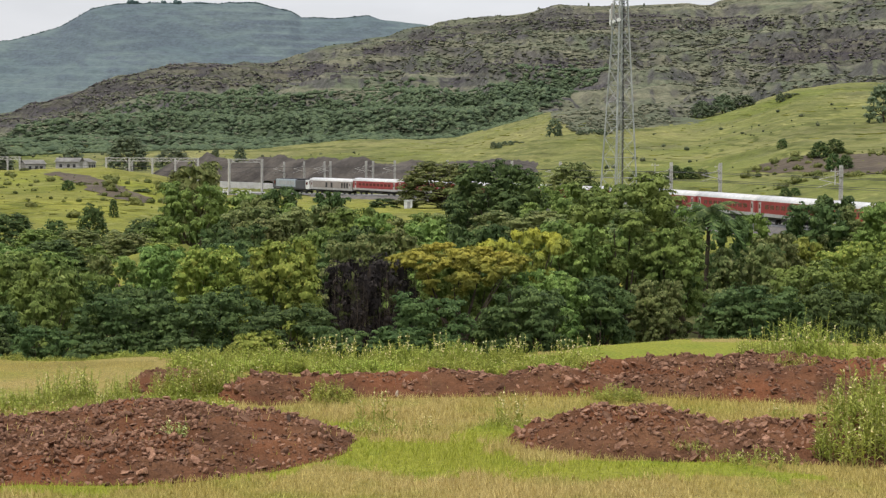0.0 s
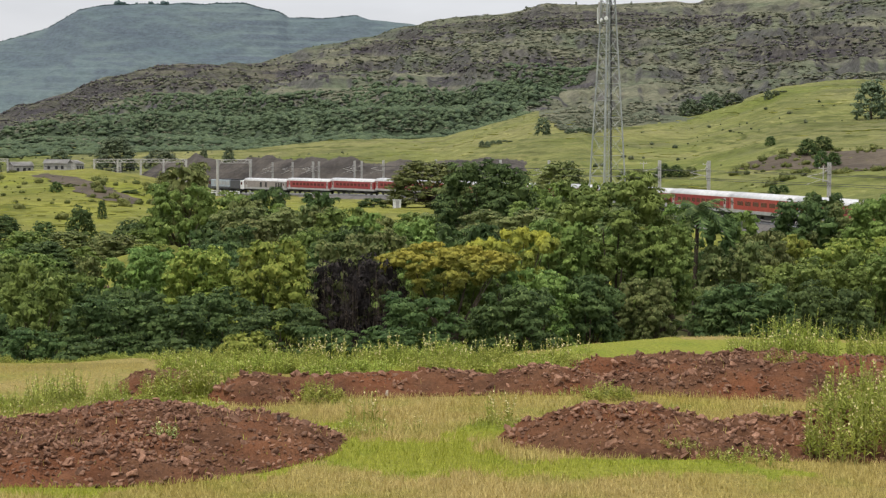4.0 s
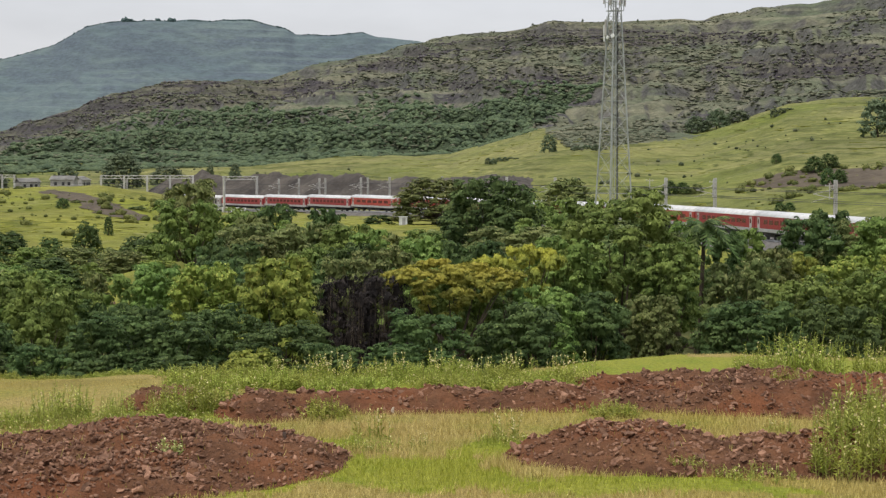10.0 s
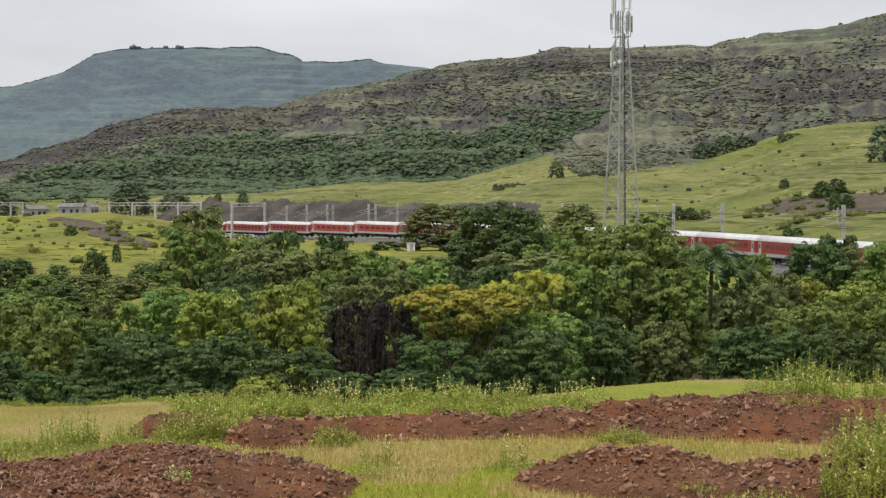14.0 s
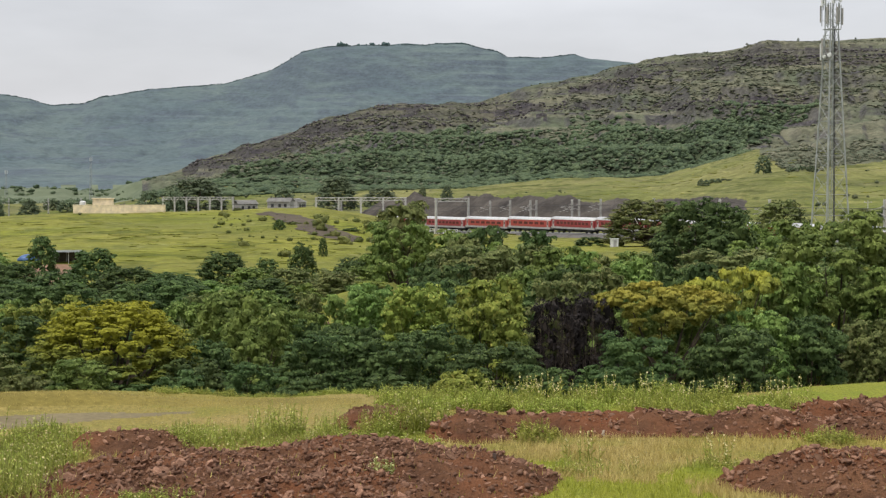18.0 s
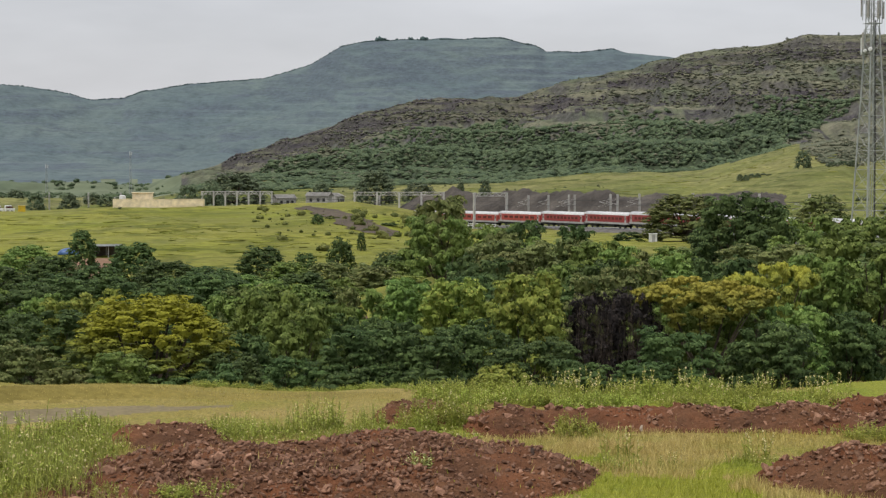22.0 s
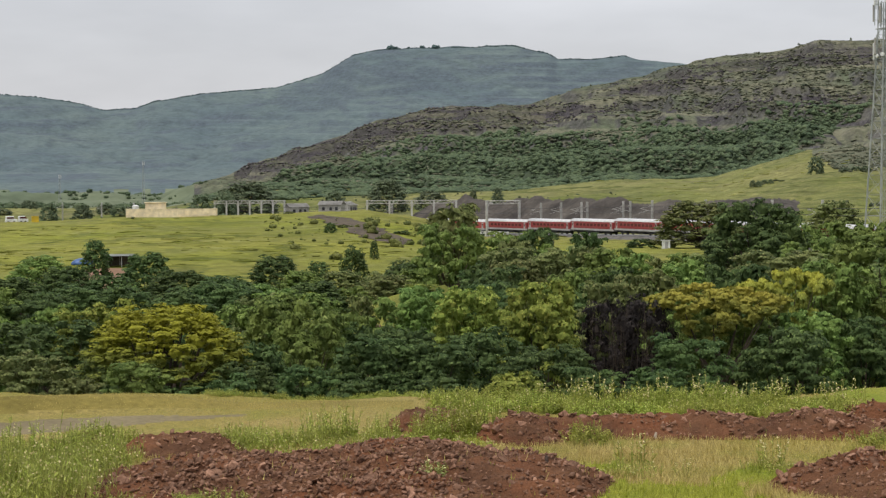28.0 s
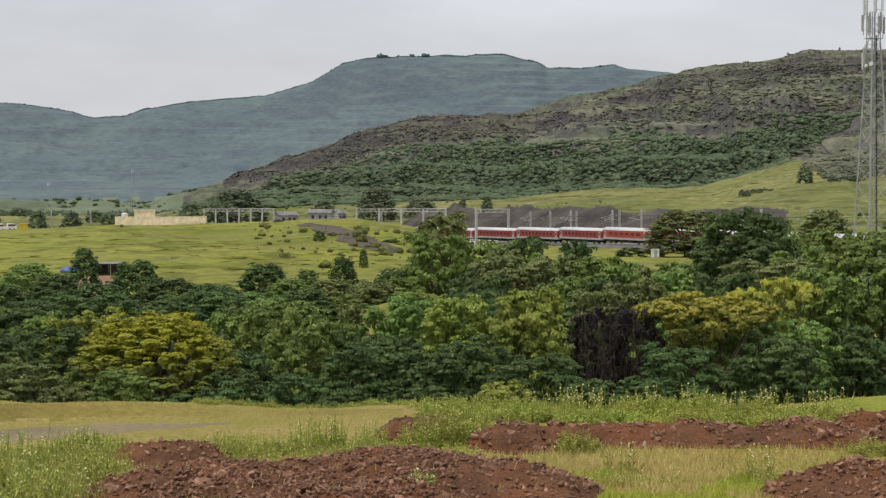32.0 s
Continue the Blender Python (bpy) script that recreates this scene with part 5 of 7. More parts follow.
# ---- telecom tower ----
def build_tower():
    x, y = 40.3, 226.3
    ob = empty("telecom_tower", x, y, gz(x, y) - 0.2, 24)
    h, top = 37.0, 0.62
    base = 2.08

    def corner(i, z):
        w = base + (top - base) * min(1, z / 33.0)
        a = math.pi / 4 + i * math.pi / 2
        return Vector((w * 1.414 * math.cos(a), w * 1.414 * math.sin(a), z))
    for i in range(4):
        bm = bmesh.new()
        strut(bm, corner(i, -0.5), corner(i, 33), 0.15)
        strut(bm, corner(i, 33), corner(i, h), 0.12)
        part("leg", bm, M_STEEL, ob)
    levels = [0]
    step = 3.2
    while levels[-1] < h - 1.6:
        levels.append(min(h, levels[-1] + step))
        step = max(1.7, step * 0.95)
    for i in range(4):
        j = (i + 1) % 4
        bm = bmesh.new()
        for a, b in zip(levels, levels[1:]):
            strut(bm, corner(i, a), corner(j, b), 0.04)
            strut(bm, corner(j, a), corner(i, b), 0.04)
            strut(bm, corner(i, b), corner(j, b), 0.035)
        part("bracing", bm, M_STEEL, ob)
    bm = bmesh.new()
    for dx in (-0.22, 0.22):
        rod(bm, (dx, 0.1, 0), (dx * 0.7, 0.1, h), 0.05)
    for k in range(int(h / 0.45)):
        rod(bm, (-0.2, 0.1, k * 0.45), (0.2, 0.1, k * 0.45), 0.02, 0.02, 4)
    part("ladder", bm, M_STEEL, ob)
    bm = bmesh.new()
    for dx in (-0.1, 0.0, 0.1):
        rod(bm, (0.5 + dx, -0.2, 0.5), (0.3 + dx, -0.2, h - 3), 0.035)
    part("feeder_cable", bm, M_DARK, ob)
    for z in (33.6,):
        bm = bmesh.new()
        for a in (-0.85, 0.85):
            strut(bm, (a, -0.85, z), (a, 0.85, z), 0.07)
            strut(bm, (-0.85, a, z), (0.85, a, z), 0.07)
        for a in np.arange(-0.6, 0.7, 0.3):
            strut(bm, (a, -0.85, z), (a, 0.85, z), 0.03)
        part("platform", bm, M_STEEL, ob)
    rng = random.Random(5)
    for k in range(13):
        a = k * 0.571 + 0.2 if k < 11 else 2.75 + 0.35 * (k - 11)
        r = 1.05 + 0.35 * rng.random() if k < 11 else 1.35
        z = (35.2, 37.6)[k % 2] + rng.random() * 0.7 if k < 11 else 30.6 + 0.7 * (k - 11)
        px_, py_ = r * math.cos(a), r * math.sin(a)
        bm = bmesh.new()
        rod(bm, (px_ * 0.93, py_ * 0.93, z - 1.6), (px_ * 0.93, py_ * 0.93, z + 1.5), 0.05)
        strut(bm, (px_ * 0.93, py_ * 0.93, z - 0.9), (px_ * 0.35, py_ * 0.35, z - 0.9), 0.05)
        pole = part("antenna_pole", bm, M_STEEL, ob)
        bm = bmesh.new()
        box(bm, -0.15, 0.15, -0.09, 0.09, -1.1, 1.1, 0.04)
        bmesh.ops.transform(bm, matrix=Matrix.Translation((px_ * 1.06, py_ * 1.06, z)) @ Matrix.Rotation(a + math.pi / 2, 4, "Z"), verts=bm.verts)
        part("panel_antenna", bm, M_WHITE if k % 2 else M_CONCRETE, pole, "pale panel antenna")
    for z, a, r in ((30.2, 3.9, 0.28), (30.0, 3.3, 0.24)):
        bm = bmesh.new()
        c = Vector((1.25 * math.cos(a), 1.25 * math.sin(a), z))
        d = Vector((math.cos(a), math.sin(a), 0))
        rod(bm, c, c + d * 0.16, r, r * 0.92, 18)
        rod(bm, c - d * 0.3, c, 0.06, r, 18)
        part("dish_antenna", bm, M_WHITE, ob, "white drum dish antenna")
    for i in range(4):
        bm = bmesh.new()
        c = corner(i, 0)
        box(bm, c.x - 0.5, c.x + 0.5, c.y - 0.5, c.y + 0.5, -0.8, 0.25, 0.04)
        part("footing", bm, M_CONCRETE, ob)
    tagged(ob, "tall grey steel lattice telecom tower with panel antennas", "tower")


build_tower()


# ---- buildings and sheds ----
def face_turn(x, y):
    """Turn about the upright that makes a thing face the viewpoint."""
    return -math.degrees(math.atan2(x, y))


def build_compound():
    """Cream walled compound on the crest of the field."""
    x, y = -100.5, 415.5
    z = -2.75
    ob = empty("walled_compound", x, y, z, face_turn(x, y) - 3)
    n, w = 9, 22.0
    for i in range(n):
        a, b = -w / 2 + w * i / n, -w / 2 + w * (i + 1) / n
        bm = bmesh.new()
        box(bm, a + 0.02, b - 0.02, -0.12, 0.12, -2.4, 1.75, 0.02)
        part("wall_panel", bm, M_CREAM, ob)
        bm = bmesh.new()
        box(bm, a - 0.18, a + 0.18, -0.2, 0.2, -2.4, 1.85, 0.02)
        part("pier", bm, M_CREAM, ob)
    bm = bmesh.new()
    box(bm, -w / 2, w / 2, -0.17, 0.17, 1.75, 1.85, 0.02)
    part("coping", bm, M_CREAM, ob)
    bm = bmesh.new()
    for s in (-1, 1):
        box(bm, s * w / 2 - 0.12, s * w / 2 + 0.12, 0.12, 9.0, -2.4, 1.75)
    part("side_wall", bm, M_CREAM, ob)
    bm = bmesh.new()
    box(bm, -6.6, -1.6, 2.0, 6.0, -2.4, 3.3, 0.05)
    block = part("pump_house", bm, M_CREAM, ob, "flat-roofed cream pump house")
    bm = bmesh.new()
    box(bm, -6.8, -1.4, 1.8, 6.2, 3.3, 3.48, 0.03)
    part("roof_slab", bm, M_CREAM, block)
    bm = bmesh.new()
    rod(bm, (-9.0, 2.5, 1.2), (-9.0, 2.5, 2.6), 0.8, 0.8, 14)
    rod(bm, (-9.0, 2.5, 2.6), (-9.0, 2.5, 2.8), 0.8, 0.3, 14)
    part("water_tank", bm, M_WHITE, ob, "small white water tank")
    tagged(ob, "cream plastered walled compound on the crest of the field", "building")


def build_shed():
    x, y = -67.1, 245.5
    z = gz(x, y) - 0.45
    ob = empty("cattle_shed", x, y, z, face_turn(x, y) + 6)
    for px_ in (-1.9, 0.0, 1.9):
        for py_ in (-1.4, 1.4):
            bm = bmesh.new()
            rod(bm, (px_, py_, -0.3), (px_, py_, 2.0), 0.07, 0.06)
            part("post", bm, M_CONCRETE, ob)
    bm = bmesh.new()
    n = 26
    rows = [[bm.verts.new((-2.3 + 4.6 * i / n, yy, zz + 0.04 * (i % 2))) for i in range(n + 1)] for yy, zz in ((-1.9, 2.02), (1.9, 2.2))]
    for i in range(n):
        bm.faces.new((rows[0][i], rows[0][i + 1], rows[1][i + 1], rows[1][i]))
    bmesh.ops.solidify(bm, geom=bm.faces[:], thickness=0.03)
    part("tin_roof", bm, M_STEEL, ob, "weathered corrugated tin roof")
    bm = bmesh.new()
    box(bm, -1.9, 1.9, 1.36, 1.46, -0.1, 1.95)
    box(bm, -1.95, -1.85, -0.4, 1.4, -0.1, 1.95)
    part("back_wall", bm, M_BARK, ob)
    tagged(ob, "open tin-roofed cattle shed at the foot of the field", "shed")


def build_tarp():
    x, y = -74.2, 250.0
    bm = bmesh.new()
    bmesh.ops.create_icosphere(bm, subdivisions=3, radius=1.0)
    for v in bm.verts:
        v.co = Vector((v.co.x * 1.7, v.co.y * 1.2, max(v.co.z, -0.05) * 0.95))
        v.co += v.normal * 0.12 * noise.noise(v.co * 2.2)
    me = part("tarpaulin_heap", bm, mottled("blue_tarpaulin", (0.03, 0.08, 0.22), (0.07, 0.16, 0.38), 0.9, 5, 0.45, 0, 0.4, 0.05, True), None, "", True)
    me.matrix_world = pose(x, y, gz(x, y) - 0.02, 0, 0, face_turn(x, y))
    tagged(me, "fodder heap under a crumpled blue tarpaulin", "tarpaulin")


def build_hut():
    x, y = 17.7, 337.5
    ob = empty("signal_hut", x, y, gz(x, y), face_turn(x, y) + 12)
    bm = bmesh.new()
    box(bm, -0.7, 0.7, -0.7, 0.7, -0.2, 1.6, 0.03)
    part("cabinet", bm, M_WHITE, ob)
    bm = bmesh.new()
    box(bm, -0.82, 0.82, -0.82, 0.82, 1.6, 1.7, 0.02)
    part("roof", bm, M_WHITE, ob)
    bm = bmesh.new()
    box(bm, -0.32, 0.32, -0.74, -0.7, 0.0, 1.4, 0.01)
    part("door", bm, M_GREY, ob, "grey door")
    tagged(ob, "small white signal hut beside the railway", "hut")


def build_house(az, r, top, width, turn, label):
    """A small gabled house in the railway yard, its ridge at a height."""
    x, y = r * math.sin(radians(az)), r * math.cos(radians(az))
    z = gz(x, y)
    ob = empty("house", x, y, z, face_turn(x, y) + turn)
    eave, w, d = top - z - 1.3, width / 2, 3.0
    bm = bmesh.new()
    box(bm, -w, w, -d, d, -0.5, eave, 0.03)
    part("wall", bm, M_CONCRETE, ob)
    bm = bmesh.new()
    rows = [[bm.verts.new((sx * (w + 0.4), yy, zz)) for yy, zz in ((-d - 0.5, eave - 0.15), (0.0, top - z), (d + 0.5, eave - 0.15))] for sx in (-1, 1)]
    for i in range(2):
        bm.faces.new((rows[0][i], rows[1][i], rows[1][i + 1], rows[0][i + 1]))
    bmesh.ops.solidify(bm, geom=bm.faces[:], thickness=0.12)
    part("roof", bm, M_CONCRETE, ob, "pale sheet roof")
    for sx in (-1, 1):
        bm = bmesh.new()
        bm.faces.new([bm.verts.new(p) for p in ((sx * w, -d, eave), (sx * w, d, eave), (sx * w, 0, top - z - 0.1))])
        bmesh.ops.solidify(bm, geom=bm.faces[:], thickness=0.15)
        part("gable", bm, M_CONCRETE, ob)
    for a in (-0.55, 0.1, 0.6):
        bm = bmesh.new()
        box(bm, a * w - 0.5, a * w + 0.5, -d - 0.04, -d + 0.05, eave - 2.2, eave - 1.0)
        part("window", bm, M_DARK, ob)
    tagged(ob, label, "house", "houses by the railway yard")


def drape(name, rows, material, label, lift=0.08, n=14):
    """A strip laid on the ground between pairs of places (left, right)."""
    verts = []
    s, q = np.arange(len(rows)), np.linspace(0, len(rows) - 1, (len(rows) - 1) * 7 + 1)
    rows = np.stack([np.interp(q, s, np.array(rows)[:, i]) for i in range(4)], 1)
    for (x0, y0, x1, y1) in rows:
        for i in range(n):
            t = i / (n - 1)
            verts.append((x0 + (x1 - x0) * t, y0 + (y1 - y0) * t))
    v = np.array(verts)
    span = np.hypot(v[0, 0] - v[-1, 0], v[0, 1] - v[-1, 1])
    k = 9.0 / span
    v = v + 0.05 * span * np.c_[fbm(v[:, 0] * k, v[:, 1] * k, 71), fbm(v[:, 0] * k, v[:, 1] * k, 72)]
    z = ground_height(v[:, 0], v[:, 1]) + lift
    idx = np.arange(len(rows) * n).reshape(len(rows), n)
    faces = np.stack([idx[:-1, :-1], idx[:-1, 1:], idx[1:, 1:], idx[1:, :-1]], -1).reshape(-1, 4)
    return tagged(new(name, raw_mesh(name, np.c_[v, z], faces, material, True)), label, "ground", kind="structure")


def polar_rows(rows):
    """bearing, near distance, far distance to the places of a strip."""
    return [(r0 * math.sin(radians(a)), r0 * math.cos(radians(a)), r1 * math.sin(radians(a)), r1 * math.cos(radians(a))) for a, r0, r1 in rows]


def build_van(x, y, z, length, name, label):
    """A small van standing on the far side of the crest."""
    ob = empty(name, x, y, z, face_turn(x, y) + 8)
    bm = bmesh.new()
    h = length / 2
    box(bm, -h, h, -0.8, 0.8, 0.35, 1.15, 0.08)
    box(bm, -h + 0.1, h - 0.75, -0.75, 0.75, 1.15, 1.9, 0.12)
    part("body", bm, M_WHITE, ob)
    for a in (-h + 0.35, -h + 1.35, h - 1.75):
        bm = bmesh.new()
        box(bm, a, a + 0.75, -0.765, -0.745, 1.25, 1.7)
        part("window", bm, M_GLASS, ob)
    for a in (-h + 0.7, h - 0.8):
        for b in (-0.72, 0.72):
            bm = bmesh.new()
            rod(bm, (a, b - 0.1, 0.32), (a, b + 0.1, 0.32), 0.32, 0.32, 12)
            part("wheel", bm, M_DARK, ob)
    tagged(ob, label, "van", "vans beside the compound")


def build_crate(x, y, z):
    ob = empty("yellow_cabin", x, y, z, face_turn(x, y))
    bm = bmesh.new()
    box(bm, -0.9, 0.9, -0.8, 0.8, 0, 1.5, 0.04)
    part("body", bm, plain("yellow_paint", (0.62, 0.42, 0.02), 0.5), ob)
    bm = bmesh.new()
    box(bm, -1.0, 1.0, -0.9, 0.9, 1.5, 1.6, 0.02)
    part("roof", bm, plain("yellow_roof", (0.66, 0.46, 0.03), 0.5), ob)
    tagged(ob, "small bright yellow site cabin at the edge of the field", "cabin")


def on_crest(az, r):
    x, y = r * math.sin(radians(az)), r * math.cos(radians(az))
    return x, y, gz(x, y)


build_van(*on_crest(-18.8, 452), 2.9, "van", "small white van parked past the edge of the field")
build_van(*on_crest(-18.42, 456), 2.6, "van", "small white van parked past the edge of the field")
build_crate(*on_crest(-18.03, 450))
build_compound()
build_shed()
build_tarp()
build_hut()
build_house(-9.43, 640, -1.4, 7.5, 20, "small grey gabled house beyond the field")
build_house(-8.25, 630, -0.5, 8.5, -15, "long grey house with a pale sheet roof")
build_house(-7.75, 655, -0.9, 6.0, 60, "small grey gable-fronted house in the railway yard")
M_YARD = mottled("trodden_earth", (0.20, 0.12, 0.075), (0.30, 0.19, 0.125), 0.2, 2, 0.95, 0, 0.3, 0.05)
drape("farm_yard", polar_rows([(-16.7, 222, 247), (-16.2, 198, 249), (-15.7, 192, 250), (-15.3, 200, 250), (-14.9, 228, 248)]), M_YARD, "bare trodden earth yard before the shed", 0.12)
M_PATCH = mottled("bank_earth", (0.11, 0.075, 0.045), (0.20, 0.13, 0.085), 0.3, 2.5, 0.95, 0, 0.6, 0.1)
drape("bare_patch", polar_rows([(-7.5, 114, 117), (-7.25, 111, 119), (-6.9, 111, 119), (-6.6, 114, 117)]), M_PATCH, "bare reddish earth on the grassy bank", 0.12)


def build_post():
    x, y, z = 112 * math.sin(radians(-7.03)), 112 * math.cos(radians(-7.03)), 0
    ob = empty("marker_post", x, y, gz(x, y), 0)
    bm = bmesh.new()
    box(bm, -0.06, 0.06, -0.06, 0.06, -0.3, 1.0, 0.015)
    part("shaft", bm, M_WHITE, ob)
    bm = bmesh.new()
    box(bm, -0.07, 0.07, -0.07, 0.07, 1.0, 1.06, 0.015)
    part("cap", bm, M_WHITE, ob)
    tagged(ob, "white painted marker post on bare earth among trees", "post")


build_post()


POLES = [(11.3, 410.0, 3.0), (13.4, 378.0, 3.8), (17.2, 328.0, 3.0)]      # bearing, distance, height


def build_pole(az, r, h):
    """A slim pole with a cross-arm on the slope behind the railway."""
    x, y = r * math.sin(radians(az)), r * math.cos(radians(az))
    ob = empty("utility_pole", x, y, gz(x, y), face_turn(x, y) + 10)
    bm = bmesh.new()
    rod(bm, (0, 0, -0.6), (0, 0, h), 0.13, 0.09, 7)
    part("shaft", bm, M_MAST, ob)
    bm = bmesh.new()
    box(bm, -0.9, 0.9, -0.06, 0.06, h - 0.55, h - 0.42)
    part("crossarm", bm, M_MAST, ob)
    for a in (-0.75, 0.0, 0.75):
        bm = bmesh.new()
        rod(bm, (a, 0, h - 0.42), (a, 0, h - 0.2), 0.05, 0.04, 6)
        part("insulator", bm, M_WHITE, ob)
    tagged(ob, "slim grey pole with a cross-arm on the grassy slope", "pole", "poles above the railway")


for row in POLES:
    build_pole(*row)


def build_far_mast(x, y, h):
    """A slender lattice mast out on the plain."""
    ob = empty("lattice_mast", x, y, gz(x, y), 20)
    w0, w1 = 1.6, 0.5
    for i in range(4):
        a, b = math.pi / 4 + i * math.pi / 2, math.pi / 4 + (i + 1) * math.pi / 2
        bm = bmesh.new()
        strut(bm, (w0 * math.cos(a), w0 * math.sin(a), -0.5), (w1 * math.cos(a), w1 * math.sin(a), h), 0.16)
        part("leg", bm, M_STEEL, ob)
        bm = bmesh.new()
        for k in range(8):
            p, q = k / 8, (k + 1) / 8
            u, v = w0 + (w1 - w0) * p, w0 + (w1 - w0) * q
            strut(bm, (u * math.cos(a), u * math.sin(a), h * p), (v * math.cos(b), v * math.sin(b), h * q), 0.08)
        part("bracing", bm, M_STEEL, ob)
    for i in range(3):
        a = i * 2.1
        bm = bmesh.new()
        box(bm, math.cos(a) * 0.9 - 0.2, math.cos(a) * 0.9 + 0.2, math.sin(a) * 0.9 - 0.2, math.sin(a) * 0.9 + 0.2, h - 3.0, h - 0.6, 0.03)
        part("antenna", bm, M_WHITE, ob)
    tagged(ob, "slender grey lattice mast with antennas on the far plain", "mast")


for row in [(-338.3, 1306.9, 39.5), (-370.3, 1193.9, 33.1)]:
    build_far_mast(*row)
drape("haul_road", polar_rows([(-8.8, 396, 410), (-8.5, 378, 409), (-8.07, 350, 402), (-7.3, 320, 372), (-6.55, 306, 346), (-6.0, 302, 330), (-5.6, 308, 319)]), M_BANK, "dark gravel haul road over the knoll", 0.1)
drape("bare_bank", polar_rows([(14.5, 392, 394), (14.86, 385, 400), (16.07, 371, 396), (17.35, 355, 393), (18.96, 345, 393), (21, 340, 380)]), M_BANK, "bare brown earth cutting above the railway", 0.12)



def spoil_heap(name, az0, az1, r0, r1, peak, seed, label):
    """A long tipped heap of crushed rock with a lumpy crest."""
    na, nr = 220, 34
    az, t = np.meshgrid(np.linspace(az0, az1, na), np.linspace(0, 1, nr))
    tr = track_range(az.ravel())
    r = (tr + r0 + (r1 - r0) * t.ravel())
    x, y = r * np.sin(np.radians(az.ravel())), r * np.cos(np.radians(az.ravel()))
    u = (az.ravel() - az0) / (az1 - az0)
    ends = np.clip(np.minimum(u, 1 - u) * 9, 0, 1) ** 0.7
    crest = peak * (0.82 + 0.3 * fbm(u * 9, u * 0, seed, 3))
    side = np.clip(1 - np.abs(t.ravel() - 0.42) / 0.5, 0, 1) ** 0.85
    h = crest * ends * side + (1.5 * fbm(x * 0.1, y * 0.1, seed + 3) + 0.8 * fbm(x * 0.4, y * 0.4, seed + 5)) * (side > 0)
    z = np.maximum(ground_height(x, y), RAIL_Z - 1.4) - 0.5 + np.where(side > 0, np.maximum(h, 0), 0)
    idx = np.arange(na * nr).reshape(nr, na)
    faces = np.stack([idx[:-1, :-1], idx[:-1, 1:], idx[1:, 1:], idx[1:, :-1]], -1).reshape(-1, 4)
    tagged(new(name, raw_mesh(name, np.c_[x, y, z], faces, M_SPOIL, True)), label, "spoil heap", "spoil heaps beside the railway")


spoil_heap("spoil_bank", -5.6, 3.4, 24, 74, 8.6, 3, "long dark grey-brown heap of crushed basalt beside the railway")
spoil_heap("spoil_bank", 1.6, 7.4, 70, 150, 4.2, 9, "low dark heap of tipped rock in the meadow")
spoil_heap("spoil_bank", 9.5, 17.0, 12, 34, 2.4, 15, "dark embankment of tipped rock behind the railway")


def motions():
    """The train rolls round the bend to the left, slowing slightly."""
    times = [0, 1, 2, 3, 4.5, 6, 8, 10, 12, 14, 16, 18, 20, 22, 24, 26, 28, 30, 32]
    for thing, back in TRAIN:
        rows = []
        for t in times:
            s = float(np.interp(t, JOINT[:, 0], JOINT[:, 1])) + back
            x, y, h = line_at(s)
            rows.append((t, pose(x, y, rail_z(s), 0, 0, -h)))
        walk(thing, rows)


# ---- the foreground: mounds, stones, turf and weeds ----
def bump_field(x, y, bumps):
    """Height over the turf of a heap of several tips: bearing, distance, half width, half depth, height."""
    h = np.zeros_like(x)
    for az, r, w, d, top in bumps:
        cx, cy = r * math.sin(radians(az)), r * math.cos(radians(az))
        c, s = math.cos(radians(az)), math.sin(radians(az))
        u, v = (x - cx) * c - (y - cy) * s, (x - cx) * s + (y - cy) * c
        q = np.sqrt((u / w) ** 2 + (v / d) ** 2)
        h = np.maximum(h, top * 1.04 * np.clip(1.0 - q * q, 0, 1) ** 0.95)
    return h


MOUNDS = {
    "front": [(-5.6, 21.2, 2.3, 2.6, 0.31), (-9.6, 20.7, 2.4, 2.4, 0.28), (-13.0, 20.6, 1.6, 2.0, 0.23), (-2.8, 20.8, 1.5, 2.0, 0.30), (-15.6, 20.3, 1.0, 1.5, 0.12), (-7.6, 19.8, 2.8, 1.7, 0.24)],
    "side": [(10.7, 21.0, 1.35, 1.5, 0.34), (8.9, 20.9, 0.95, 1.0, 0.2), (12.6, 20.6, 1.4, 1.2, 0.24), (16.2, 20.8, 1.3, 1.3, 0.30), (18.6, 20.9, 1.4, 1.3, 0.34), (14.4, 20.3, 2.2, 0.9, 0.2), (22.0, 21.0, 1.8, 1.4, 0.35)],
    "ridge": [(-1.6, 24.8, 0.8, 1.0, 0.25), (2.2, 25.2, 1.3, 0.9, 0.24), (5.4, 25.3, 1.6, 0.9, 0.22), (8.2, 25.4, 1.4, 1.0, 0.27), (0.2, 25.1, 1.0, 0.8, 0.18), (-5.0, 25.8, 0.7, 0.9, 0.22)],
    "back": [(12.0, 25.5, 1.2, 1.2, 0.27), (14.0, 25.7, 1.6, 1.4, 0.36), (16.2, 25.6, 1.2, 1.2, 0.30), (12.6, 28.4, 1.6, 0.8, 0.19), (15.4, 28.6, 1.5, 0.8, 0.2), (10.2, 27.4, 0.9, 0.6, 0.2), (18.6, 28.2, 1.6, 0.8, 0.2), (20.5, 25.8, 1.3, 1.0, 0.33)],
    "corner": [(-13.4, 23.9, 0.95, 0.85, 0.24), (-16.4, 24.4, 0.5, 0.6, 0.14)],
}
ALL_BUMPS = [b for bs in MOUNDS.values() for b in bs]


def mound_height(x, y):
    x, y = np.asarray(x, dtype=float), np.asarray(y, dtype=float)
    h = bump_field(x, y, ALL_BUMPS)
    return h * (1 + 0.45 * fbm(x * 1.1, y * 1.1, 41, 3))


